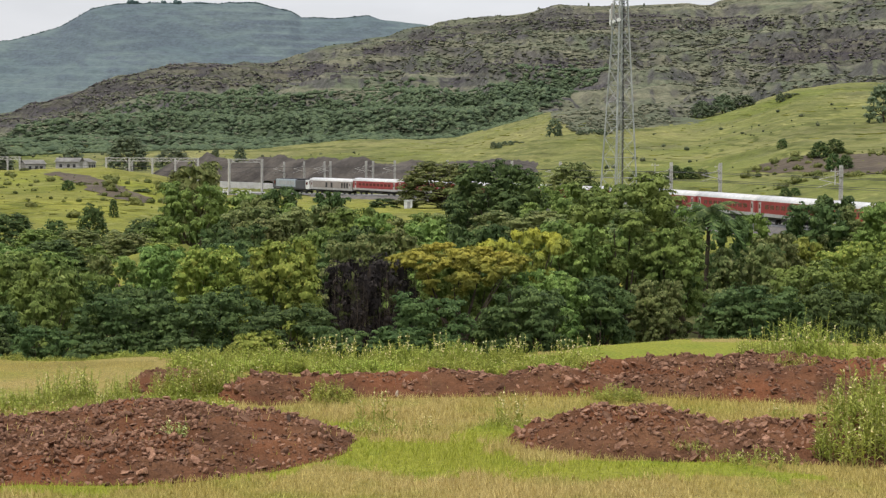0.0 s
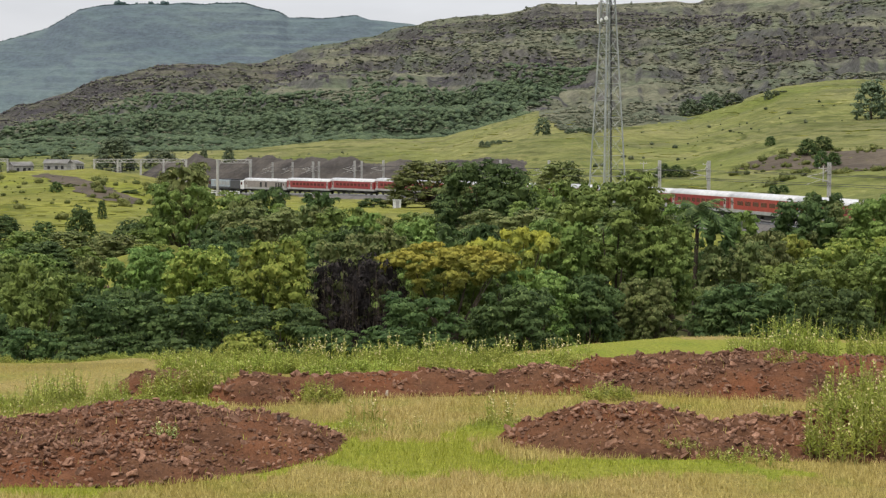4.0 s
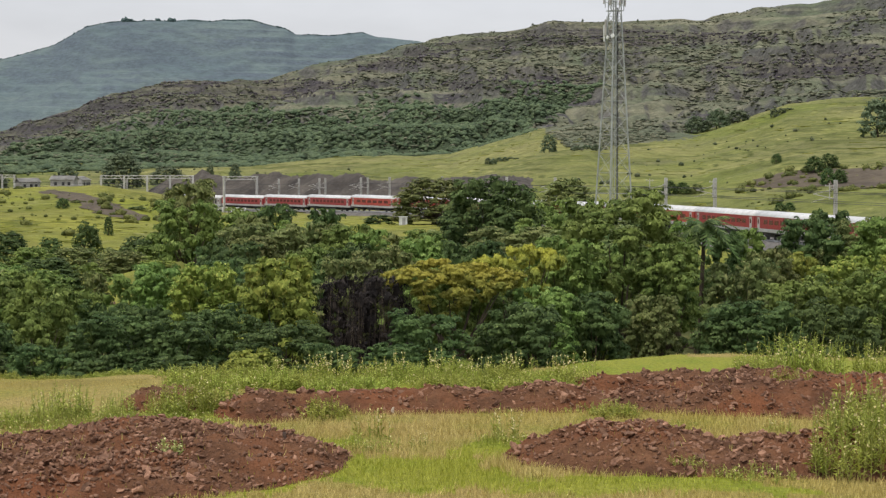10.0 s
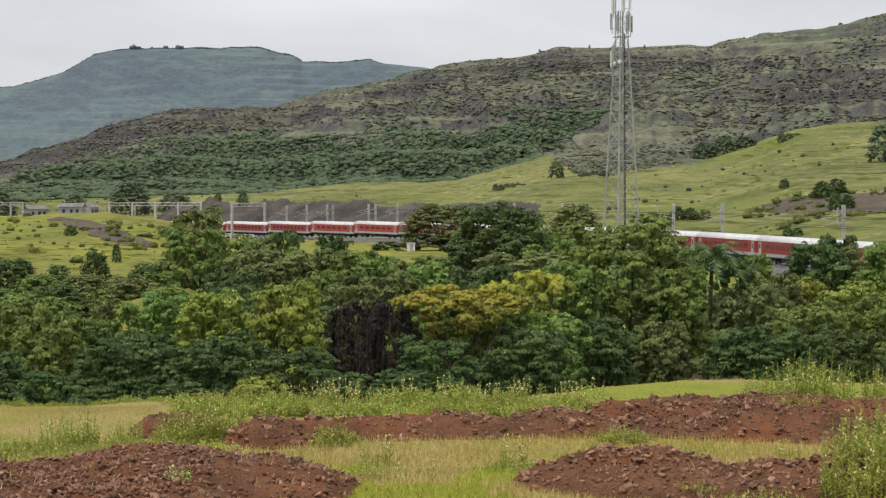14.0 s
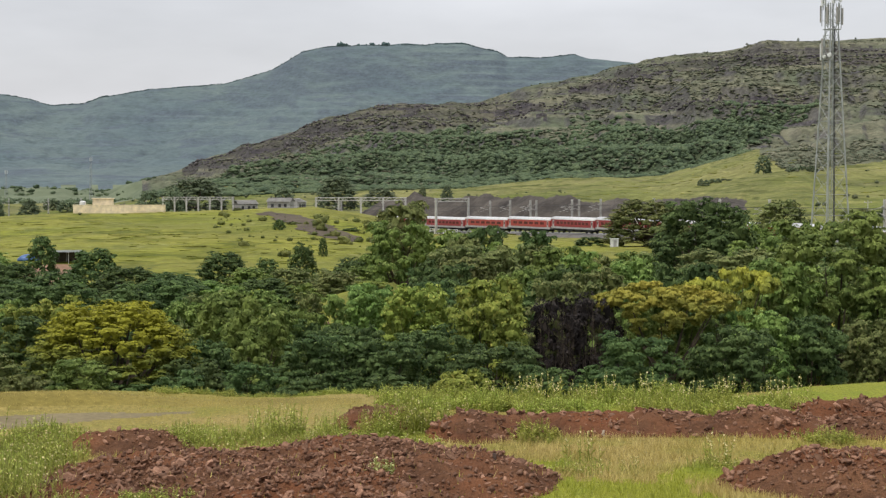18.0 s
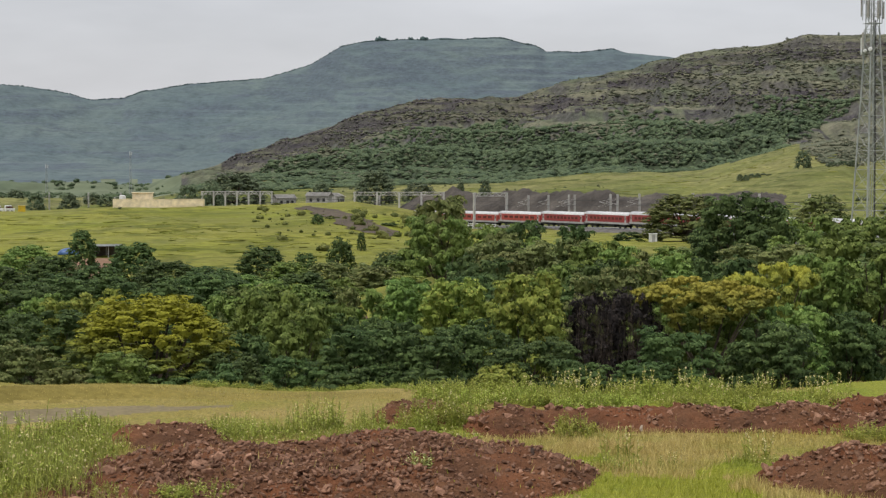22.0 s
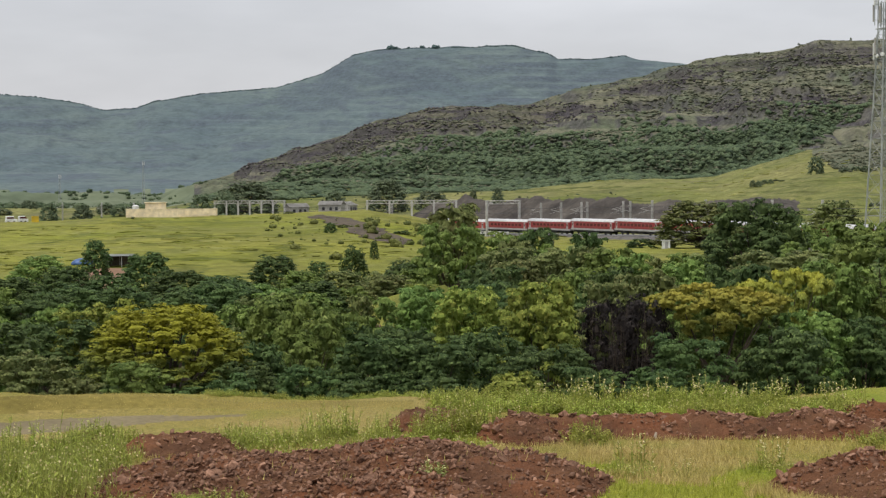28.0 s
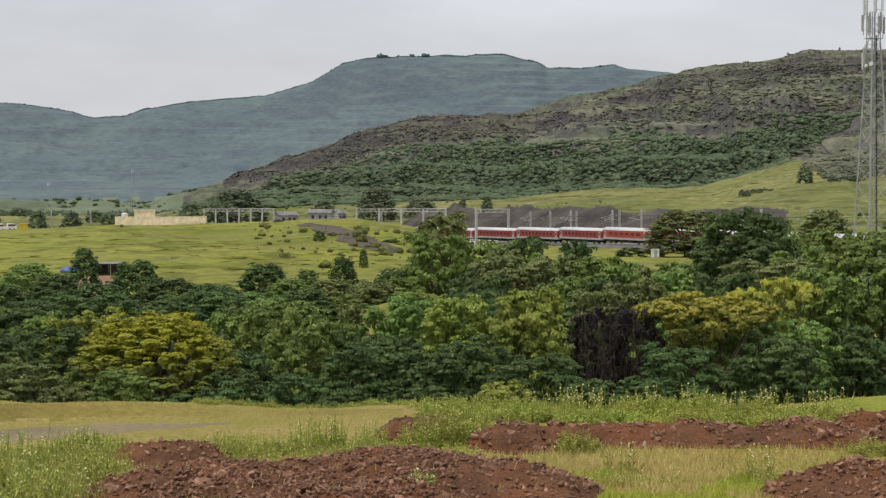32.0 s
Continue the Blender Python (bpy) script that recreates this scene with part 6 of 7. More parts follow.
def stone_mesh(seed):
    """An angular stone about one metre across."""
    rng = random.Random(seed)
    bm = bmesh.new()
    sy, sz = 0.6 + 0.4 * rng.random(), 0.28 + 0.3 * rng.random()
    for i in range(11):
        d = Vector((rng.gauss(0, 1), rng.gauss(0, 1), rng.gauss(0, 1))).normalized() * (0.42 + 0.16 * rng.random())
        bm.verts.new((d.x, d.y * sy, d.z * sz))
    hull = bmesh.ops.convex_hull(bm, input=bm.verts[:])
    bmesh.ops.delete(bm, geom=[v for v in hull["geom_interior"] if isinstance(v, bmesh.types.BMVert)], context="VERTS")
    me = bpy.data.meshes.new("stone")
    bm.to_mesh(me)
    bm.free()
    me.materials.append(M_STONE)
    return me


STONES = [stone_mesh(i) for i in range(9)]


def build_mound(key, bumps, stones, label, crumb=9):
    cx = [r * math.sin(radians(a)) for a, r, *_ in bumps]
    cy = [r * math.cos(radians(a)) for a, r, *_ in bumps]
    pad = 3.4
    step = 0.06
    gx, gy = np.meshgrid(np.arange(min(cx) - pad, max(cx) + pad, step), np.arange(min(cy) - pad, max(cy) + pad, step))
    x, y = gx.ravel(), gy.ravel()
    h = bump_field(x, y, bumps) * (1 + 0.45 * fbm(x * 1.1, y * 1.1, 41, 3))
    lump = 0.08 * fbm(x * 2.6, y * 2.6, 43, 3) + 0.11 * np.abs(fbm(x * 6.5, y * 6.5, 44, 2)) - 0.02 + 0.05 * fbm(x * 15, y * 15, 45, 1)
    g = ground_height(x, y)
    z = g + np.where(h > 0.004, h + lump * np.clip(h / 0.08, 0, 1) - 0.012, -0.1)
    n, k = gx.shape
    idx = np.arange(n * k).reshape(n, k)
    faces = np.stack([idx[:-1, :-1], idx[:-1, 1:], idx[1:, 1:], idx[1:, :-1]], -1).reshape(-1, 4)
    keep = (h[faces] > 0.001).any(axis=1)
    faces = faces[keep]
    used = np.unique(faces)
    remap = np.zeros(len(x), dtype=np.int32)
    remap[used] = np.arange(len(used))
    ox, oy = sum(cx) / len(cx), sum(cy) / len(cy)
    oz = gz(ox, oy)
    ob = empty("soil_mound", ox, oy, oz)
    soil = new("soil", raw_mesh("soil", np.c_[x - ox, y - oy, z - oz][used], remap[faces], M_SOIL, False))
    soil.parent = ob
    # stones: the larger ones singly, the crumbs together
    rng = np.random.default_rng(len(key) * 7 + stones)
    w = np.clip(h, 0, None) ** 0.5 * (h > 0.012) * (0.3 + hashed(np.floor(x * 1.5), np.floor(y * 1.5), 3))
    pick = rng.choice(len(x), size=stones * crumb, p=w / w.sum())
    for j, i in enumerate(pick[:stones]):
        s = new("stone", STONES[int(rng.integers(len(STONES)))])
        s.parent = ob
        size = 0.07 + 0.13 * rng.random() ** 2.2
        s.matrix_local = Matrix.LocRotScale((x[i] - ox + rng.normal() * 0.03, y[i] - oy + rng.normal() * 0.03, z[i] - oz + size * 0.12), Euler((0.4 * rng.normal(), 0.4 * rng.normal(), 6.28 * rng.random())), (size,) * 3)
    kinds = [(np.array([v.co[:] for v in s.vertices]), np.array([p.vertices[:] for p in s.polygons])) for s in STONES]
    count = 0
    rest = pick[stones:]
    vs, fs = [], []
    for j, i in enumerate(rest):
        base, tri = kinds[j % len(kinds)]
        size = 0.022 + 0.09 * rng.random() ** 2.3
        m = np.array(Euler((0.5 * rng.normal(), 0.5 * rng.normal(), 6.28 * rng.random())).to_matrix())
        b = base * (0.6 + 0.8 * rng.random(3))
        vs.append(b @ m.T * size + (x[i] - ox, y[i] - oy, z[i] - oz + size * 0.1))
        fs.append(tri + count)
        count += len(base)
    crumbs = new("gravel", raw_mesh("gravel", np.concatenate(vs), np.concatenate(fs), M_STONE))
    crumbs.parent = ob
    tagged(crumbs, kind="stuff")
    tagged(ob, label, "mound", "mounds of tipped soil")


build_mound("front", MOUNDS["front"], 300, "broad mound of tipped red soil and stones on the turf", 30)
build_mound("side", MOUNDS["side"], 280, "red soil mound with a dip and stones", 13)
build_mound("ridge", MOUNDS["ridge"], 180, "low ridge of red soil overgrown with weeds")
build_mound("back", MOUNDS["back"], 290, "wide heap of red soil clods near the rim", 14)
build_mound("corner", MOUNDS["corner"], 24, "small bare red soil bank among weeds")


def lone_stone(az, r, size, tall, material, label):
    """One stone lying by itself."""
    x, y = r * math.sin(radians(az)), r * math.cos(radians(az))
    me = STONES[int(r * 10) % len(STONES)].copy()
    me.materials[0] = material
    ob = new("stone", me)
    z = gz(x, y) + max(0.0, float(mound_height(np.array([x]), np.array([y]))[0]) - 0.02)
    ob.matrix_world = Matrix.LocRotScale((x, y, z + size * 0.2 * tall), Euler((0.2, 0.1, az)), (size, size, size * tall))
    tagged(ob, label, "stone", "single stones on the turf")


M_PALE = mottled("pale_stone", (0.36, 0.29, 0.22), (0.52, 0.44, 0.35), 3, 20, 0.85, 0, 0.4, 0.02, True)
M_CHAR = mottled("dark_stone", (0.05, 0.036, 0.03), (0.10, 0.07, 0.055), 3, 20, 0.9, 0, 0.4, 0.02, True)
lone_stone(-14.7, 22.2, 0.2, 0.5, M_PALE, "pale flat stone at the foot of the mound")
lone_stone(2.68, 24.4, 0.09, 2.0, M_PALE, "pale upright stone before the soil ridge")
lone_stone(-1.0, 20.7, 0.13, 1.8, M_CHAR, "dark round stone on the mound's edge")
lone_stone(-3.9, 25.5, 0.3, 0.6, M_PALE, "pale stone slab on the soil ridge")
lone_stone(9.3, 26.6, 0.3, 0.4, M_PALE, "pale broken slab on the soil heap")


def grass_mat(name, base, dry, fresh, straw):
    """Grass blades, green or straw by patch and by blade."""
    m, t, b, co = start_mat(name, 0.85)
    g = t.nodes.new("ShaderNodeNewGeometry")
    big, mid = noise_node(t, co, 0.16, 3), noise_node(t, co, 0.9, 5)
    col = mix_node(t, range_node(t, big, 0.32, 0.54), base, dry)
    col = mix_node(t, range_node(t, mid, 0.5, 0.75, 0, 0.8), col, fresh)
    col = mix_node(t, range_node(t, g.outputs["Random Per Island"], 0.6, 1.0, 0, 0.4), col, straw)
    h = t.nodes.new("ShaderNodeHueSaturation")
    t.links.new(range_node(t, g.outputs["Random Per Island"], 0, 1, 0.7, 1.15), h.inputs["Value"])
    t.links.new(col, h.inputs["Color"])
    t.links.new(h.outputs[0], b.inputs["Base Color"])
    return m


def build_grass():
    rng = np.random.default_rng(8)
    n = 330000
    az = rng.uniform(-23, 22, n)
    r = rng.uniform(33.5 ** -0.4, 14.5 ** -0.4, n) ** (-1 / 0.4)
    x, y = r * np.sin(np.radians(az)), r * np.cos(np.radians(az))
    mh = mound_height(x, y)
    lane = on_lane(x, y, az, r)
    keep = ((mh < 0.03) | (rng.random(n) < 0.012)) & ~(lane & (rng.random(n) < 0.93))
    az, r, x, y, mh = az[keep], r[keep], x[keep], y[keep], mh[keep]
    n = len(x)
    z = ground_height(x, y) + np.where(mh > 0.03, mh, 0)
    tall = 0.55 + 1.1 * np.clip(fbm(x * 0.5, y * 0.5, 51) + 0.45, 0, 1)
    h = (0.025 + 0.06 * rng.random(n)) * tall * np.where(is_fresh(x, y, az, r), 0.85, 1.25) * np.where(((r > 24.3) & (az < -1 + 2 * fbm(x * 0.4, y * 0.4, 57))) | (r > 26.8), 0.34, 1)
    w = 0.003 + 0.004 * rng.random(n)
    a = rng.random(n) * 6.28
    lean = rng.normal(size=(n, 2)) * 0.35 * h[:, None]
    p = np.c_[x, y, z - 0.01]
    d = np.c_[np.cos(a) * w, np.sin(a) * w, 0 * a]
    tip = p + np.c_[lean, h]
    verts = np.stack([p - d, p + d, tip], 1).reshape(-1, 3)
    me = raw_mesh("grass", verts, np.arange(3 * n).reshape(-1, 3), [
        grass_mat("straw_blade", (0.44, 0.375, 0.095), (0.54, 0.43, 0.17), (0.31, 0.34, 0.05), (0.60, 0.50, 0.21)),
        grass_mat("fresh_blade", (0.33, 0.38, 0.042), (0.38, 0.40, 0.06), (0.23, 0.33, 0.025), (0.46, 0.45, 0.11))])
    me.polygons.foreach_set("material_index", is_fresh(x, y, az, r).astype(np.int32))
    tagged(new("grass", me), "short green and straw-coloured grass on the turf", "grass", kind="stuff")


build_grass()
M_WEED = leaf_mat("weed_leaf", (0.26, 0.32, 0.046), (0.44, 0.48, 0.10), (0.53, 0.53, 0.18), 0.1)
M_SPROUT = leaf_mat("sprout_leaf", (0.40, 0.46, 0.16), (0.56, 0.60, 0.26), (0.66, 0.66, 0.34), 0.1)
M_STALK = mottled("weed_stalk", (0.22, 0.25, 0.06), (0.36, 0.36, 0.11), 3, 20, 0.8, 0, 0.1, 0.01, True)
M_FLOWER = plain("white_flower", (0.86, 0.77, 0.44), 0.85)


def make_weed(seed, stems, spread, height, leafy, flowers, label, upright=0.8, broad=0.14, leaf=None):
    """A clump of upright weeds: stalks, narrow leaves and small white flowers."""
    rng = np.random.default_rng(seed)
    ob = new("weed_clump")
    bm = bmesh.new()
    lv, fl = [], []
    for i in range(stems):
        a, q = rng.random() * 6.28, math.sqrt(rng.random()) * spread
        base = np.array([q * math.cos(a), q * math.sin(a), -0.03])
        h = height * (0.45 + 0.55 * rng.random()) * (1 - 0.35 * q / spread)
        top = base + np.array([rng.normal() * 0.12 * h, rng.normal() * 0.12 * h, h])
        rod(bm, base, top, 0.006, 0.003, 3)
        for k in range(leafy):
            t = 0.04 + 0.93 * (k + rng.random()) / leafy
            p = base + (top - base) * t
            d = rng.normal(size=3) * np.array([1, 1, 0.25]) + np.array([0, 0, upright])
            d /= np.linalg.norm(d)
            ln = (0.045 + 0.075 * rng.random()) * (1.25 - 0.7 * t) * (0.6 + 0.6 * height)
            s = np.cross(d, [0, 0, 1]) * ln * broad
            m = p + d * ln * 0.5 + np.array([0, 0, ln * 0.12])
            lv.append([p, m + s, p + d * ln, m - s])
        for k in range(int(rng.integers(0, flowers + 1)) if rng.random() < 0.7 else 0):
            t = 0.55 + 0.45 * rng.random()
            p = base + (top - base) * t + rng.normal(size=3) * 0.012
            for _ in range(3):
                n1, n2 = rng.normal(size=3), rng.normal(size=3)
                n1 *= 0.015 / np.linalg.norm(n1)
                n2 *= 0.015 / np.linalg.norm(n2)
                fl.append([p - n1, p - n2, p + n1, p + n2])
    tagged(part("stem_mass", bm, M_STALK, ob), kind="stuff")
    for name, quads, mat in (("foliage", lv, leaf or M_WEED), ("blossom", fl, M_FLOWER)):
        if quads:
            q = np.array(quads).reshape(-1, 3)
            o = new(name, raw_mesh(name, q, np.arange(len(q)).reshape(-1, 4), mat))
            o.parent = ob
            tagged(o, kind="stuff")
    return tagged(ob, label, "weeds", "weeds on the turf")


WEEDS = {
    "tall": [make_weed(1, 52, 0.42, 0.85, 22, 2, "tall clump of weeds with small white flowers", 0.6, 0.12), make_weed(2, 46, 0.48, 0.75, 20, 2, "clump of flowering weeds with thin stalks", 0.7, 0.11)],
    "spike": [make_weed(3, 12, 0.30, 0.62, 9, 6, "sparse upright weed stalks with white flower spikes")],
    "leafy": [make_weed(4, 60, 0.40, 0.42, 15, 0, "dense leafy green weed bush", 0.3, 0.22)],
    "sprout": [make_weed(7, 14, 0.13, 0.20, 8, 0, "pale green sprout growing on bare soil", 0.4, 0.26, M_SPROUT)],
    "spray": [make_weed(8, 70, 0.55, 0.7, 12, 1, "rank yellow-green grassy weeds with tiny white flowers", 1.4, 0.09)],
    "low": [make_weed(5, 46, 0.5, 0.24, 9, 1, "low mat of creeping green weeds"), make_weed(6, 54, 0.5, 0.34, 10, 1, "low rank weeds along the rim")],
}
USED_WEEDS = set()


def weed(kind, az, r, size=1.0, tall=1.0):
    rng = random.Random(int(az * 131 + r * 977))
    src = rng.choice(WEEDS[kind])
    x, y = r * math.sin(radians(az)), r * math.cos(radians(az))
    z = gz(x, y) + max(0.0, float(mound_height(np.array([x]), np.array([y]))[0]) - 0.03)
    m = Matrix.LocRotScale((x, y, z), Euler((0, 0, rng.random() * 6.28)), (size, size, size * tall))
    ob = src
    if src.name in USED_WEEDS:
        ob = copy_thing(src, Matrix())
    USED_WEEDS.add(src.name)
    ob.matrix_world = m
    return ob


# kind, bearing, distance, size, stretch
for row in (
    ("tall", -4.2, 25.0, 1.0, 1.0), ("tall", -3.4, 25.4, 0.9, 1.0), ("tall", -5.0, 24.6, 0.8, 0.9), ("tall", -9.0, 24.3, 0.85, 1.0), ("tall", -8.2, 24.8, 0.9, 0.9), ("tall", -6.6, 24.8, 0.6, 1.0),
    ("tall", -11.2, 24.0, 0.8, 0.9), ("tall", -11.6, 24.3, 0.7, 0.8), ("low", -10.4, 23.8, 0.9, 1.0), ("low", -7.4, 24.0, 0.9, 1.0), ("low", -11.0, 24.8, 0.9, 1.0), ("low", -15.6, 24.9, 1.0, 1.0),
    ("leafy", 0.3, 24.2, 0.95, 1.15), ("spike", 1.9, 22.4, 1.0, 1.15), ("spike", 3.6, 21.6, 0.6, 0.8), ("spike", 6.6, 22.2, 1.0, 1.1), ("spike", -0.9, 22.8, 0.5, 0.7), ("low", 6.4, 21.8, 0.8, 0.8), ("low", 1.8, 21.4, 0.9, 0.8),
    ("leafy", 10.3, 24.0, 0.95, 0.8), ("low", 9.4, 24.4, 0.8, 1.1), ("low", 12.6, 19.8, 0.5, 0.8), ("low", 15.0, 19.4, 0.9, 0.8), ("low", 13.6, 19.6, 0.6, 0.8), ("low", 12.2, 23.2, 0.6, 0.7),
    ("tall", 15.2, 29.4, 1.1, 0.95), ("tall", 16.2, 29.8, 1.2, 1.05), ("tall", 17.0, 29.6, 1.1, 1.1), ("tall", 14.6, 29.6, 0.8, 0.8), ("tall", 18.8, 29.8, 1.0, 1.0), ("low", 16.0, 28.2, 0.9, 1.0),
    ("tall", 17.9, 19.8, 1.0, 1.05), ("tall", 18.5, 20.6, 1.15, 1.1), ("tall", 19.3, 20.0, 1.0, 1.0), ("tall", 17.7, 21.2, 0.8, 1.0), ("tall", 20.2, 21.4, 1.1, 1.0), ("tall", 19.0, 23.6, 1.0, 1.0), ("spike", 15.6, 23.0, 0.7, 1.0),
    ("leafy", -13.2, 19.0, 0.6, 0.7), ("sprout", -4.83, 19.9, 1.15, 1.2), ("low", -13.0, 18.6, 1.0, 0.7), ("low", -12.2, 18.9, 0.9, 0.7), ("low", -15.2, 19.2, 0.6, 0.9),
):
    weed(*row)
rng_w = random.Random(12)
for i in range(26):      # leafy sprigs along the edge of the turf
    weed("leafy", -12.5 + 10.5 * (i + rng_w.random()) / 26, 29.6 + 0.6 * rng_w.random(), 0.4 + 0.25 * rng_w.random(), 0.8)
for i in range(16):      # flower spikes among it
    weed("spike", -1.5 + 11 * (i + rng_w.random()) / 16, 27.6 + 1.6 * rng_w.random(), 0.9 + 0.3 * rng_w.random(), 1.0)
for i in range(48):      # rank growth along the rim
    weed(("low", "leafy", "low", "leafy")[i % 4], -4.5 + 13.4 * (i + rng_w.random()) / 48, 26.6 + 2.6 * rng_w.random(), 0.75 + 0.4 * rng_w.random(), 1.0)
for i in range(38):      # the tall weeds at the corner of the plot
    weed(("spray", "tall", "spray", "leafy")[i % 4], -21.5 + 5.6 * rng_w.random(), 19.0 + 5.4 * rng_w.random(), 0.8 + 0.35 * rng_w.random(), 0.95)
for i in range(16):
    weed("low", -12 + 9 * rng_w.random(), 23.2 + 1.6 * rng_w.random(), 0.6 + 0.4 * rng_w.random(), 1.0)


# ---- scrub and woods on the hills, uncountable ----
def clump_shapes(seed, rings=1):
    bm = bmesh.new()
    bmesh.ops.create_icosphere(bm, subdivisions=rings, radius=1.0)
    v = np.array([p.co[:] for p in bm.verts])
    f = np.array([[q.index for q in p.verts] for p in bm.faces])
    bm.free()
    return v, f


ICO_V, ICO_F = clump_shapes(0)


def scatter(name, x, y, size, tall, lobes, material, label, seed, leaves=0):
    """Low bushes or tree tops: lobes of rough foliage on the ground, as one mesh."""
    rng = np.random.default_rng(seed)
    z = ground_height(x, y)
    vs, k = [], len(ICO_V)
    for j in range(lobes):
        off = rng.normal(size=(len(x), 3)) * np.array([0.5, 0.5, 0.2]) * (1 if j else 0)
        s = size * (1.0 if j == 0 else 0.62)
        rough = (0.8 + 0.4 * rng.random((len(x), k, 1))) if leaves else (0.62 + 0.75 * rng.random((len(x), k, 1)))
        pts = ICO_V[None] * rough * np.stack([s, s, s * tall], 1)[:, None, :]
        c = np.c_[x, y, z + size * tall * 0.55] + off * size[:, None]
        vs.append(pts + c[:, None, :])
    v = np.concatenate(vs).reshape(-1, 3)
    if leaves:      # leafy sprays over the tops of the lobes
        n = len(x) * leaves
        d = rng.normal(size=(n, 3))
        d[:, 2] = np.abs(d[:, 2])
        d /= np.linalg.norm(d, axis=1)[:, None]
        s = np.repeat(size, leaves)[:, None]
        p = np.repeat(np.c_[x, y, z + size * tall * 0.6], leaves, 0) + d * s * np.array([1.25, 1.25, 1.2 * tall]) * (0.75 + 0.4 * rng.random((n, 1)))
        nrm = d + 0.35 * rng.normal(size=(n, 3))
        nrm /= np.linalg.norm(nrm, axis=1)[:, None]
        u = np.cross(nrm, rng.normal(size=(n, 3)))
        u /= np.linalg.norm(u, axis=1)[:, None]
        w = np.cross(nrm, u)
        s = s * (0.10 + 0.13 * rng.random((n, 1)))
        tri = np.stack([p + u * s, p - 0.6 * u * s + 0.8 * w * s, p - 0.6 * u * s - 0.8 * w * s], 1).reshape(-1, 3)
    f = (ICO_F[None] + (np.arange(len(v) // k) * k)[:, None, None]).reshape(-1, 3)
    if leaves:
        f = np.concatenate([f, len(v) + np.arange(len(tri)).reshape(-1, 3)])
        v = np.concatenate([v, tri])
    return tagged(new(name, raw_mesh(name, v, f, material)), label, "scrub", kind="stuff")


def scrub_mat(name, dark, light, rough=1.0):
    m, t, b, co = start_mat(name, 0.85)
    g = t.nodes.new("ShaderNodeNewGeometry")
    col = mix_node(t, g.outputs["Random Per Island"], dark, light)
    fine = noise_node(t, co, 0.5, 5, 0.7)
    col = mix_node(t, 0.9, col, mix_node(t, range_node(t, fine, 0.3, 0.7), (1 - 0.55 * rough,) * 3, (1 + 0.5 * rough,) * 3), "MULTIPLY")
    t.links.new(col, b.inputs["Base Color"])
    bump_node(t, b, fine, 1.0, 1.2)
    return m


# wood and thorn colours hold some extra blue for haze
M_WOOD = scrub_mat("foot_wood", (0.062, 0.092, 0.052), (0.118, 0.156, 0.080), 0.45)
M_SCRUB = scrub_mat("hill_scrub", (0.066, 0.084, 0.045), (0.125, 0.135, 0.075))
M_THORN = scrub_mat("thorn_scrub", (0.086, 0.104, 0.066), (0.198, 0.196, 0.130))
M_ROCK = scrub_mat("crag_rock", (0.062, 0.056, 0.061), (0.140, 0.127, 0.124))
M_BUSH = scrub_mat("field_bush", (0.082, 0.104, 0.032), (0.185, 0.195, 0.060), 0.8)
M_TUSSOCK = scrub_mat("tussock", (0.17, 0.19, 0.030), (0.27, 0.27, 0.06), 0.5)
# growth on the far range, its blue-green colour carries the haze
M_FARSCRUB = scrub_mat("hazed_scrub", (0.062, 0.098, 0.098), (0.085, 0.125, 0.118))


def polar_random(rng, n, a0, a1, r0, r1):
    az, r = rng.uniform(a0, a1, n), np.sqrt(rng.uniform(r0 ** 2, r1 ** 2, n))
    return r * np.sin(np.radians(az)), r * np.cos(np.radians(az)), az, r


TUFT_V = np.array([(0, 0, 0.9), (0, 0, -0.6)] + [(math.cos(i * 1.2566), math.sin(i * 1.2566), 0.22) for i in range(5)])
TUFT_F = np.array([(0, 2 + i, 2 + (i + 1) % 5) for i in range(5)] + [(1, 2 + (i + 1) % 5, 2 + i) for i in range(5)])


def tufts(name, x, y, size, tall, material, label, category, seed, jag=0.35, smooth=True):
    """Small bushes or blocks on the far slopes, ten faces each, as one mesh."""
    rng = np.random.default_rng(seed)
    n, k = len(x), len(TUFT_V)
    turn = rng.random(n) * 6.28
    c, s = np.cos(turn)[:, None], np.sin(turn)[:, None]
    base = TUFT_V[None] * (1 - jag + 2 * jag * rng.random((n, k, 1)))
    px_ = (base[:, :, 0] * c - base[:, :, 1] * s) * size[:, None]
    py_ = (base[:, :, 0] * s + base[:, :, 1] * c) * size[:, None]
    v = np.stack([px_ + x[:, None], py_ + y[:, None], base[:, :, 2] * (size * tall)[:, None] + ground_height(x, y)[:, None]], -1).reshape(-1, 3)
    f = (TUFT_F[None] + (np.arange(n) * k)[:, None, None]).reshape(-1, 3)
    return tagged(new(name, raw_mesh(name, v, f, material, smooth)), label, category, kind="stuff")


def in_crag(az, up, slack=0.0):
    """Whether a bearing and rise lie on one of the bare crags."""
    inside = np.zeros(len(az), dtype=bool)
    for bearing, low, high in CRAGS:
        inside |= (az > bearing[0]) & (az < bearing[-1]) & (up > np.interp(az, bearing, low) - slack) & (up < np.interp(az, bearing, high) + slack)
    return inside


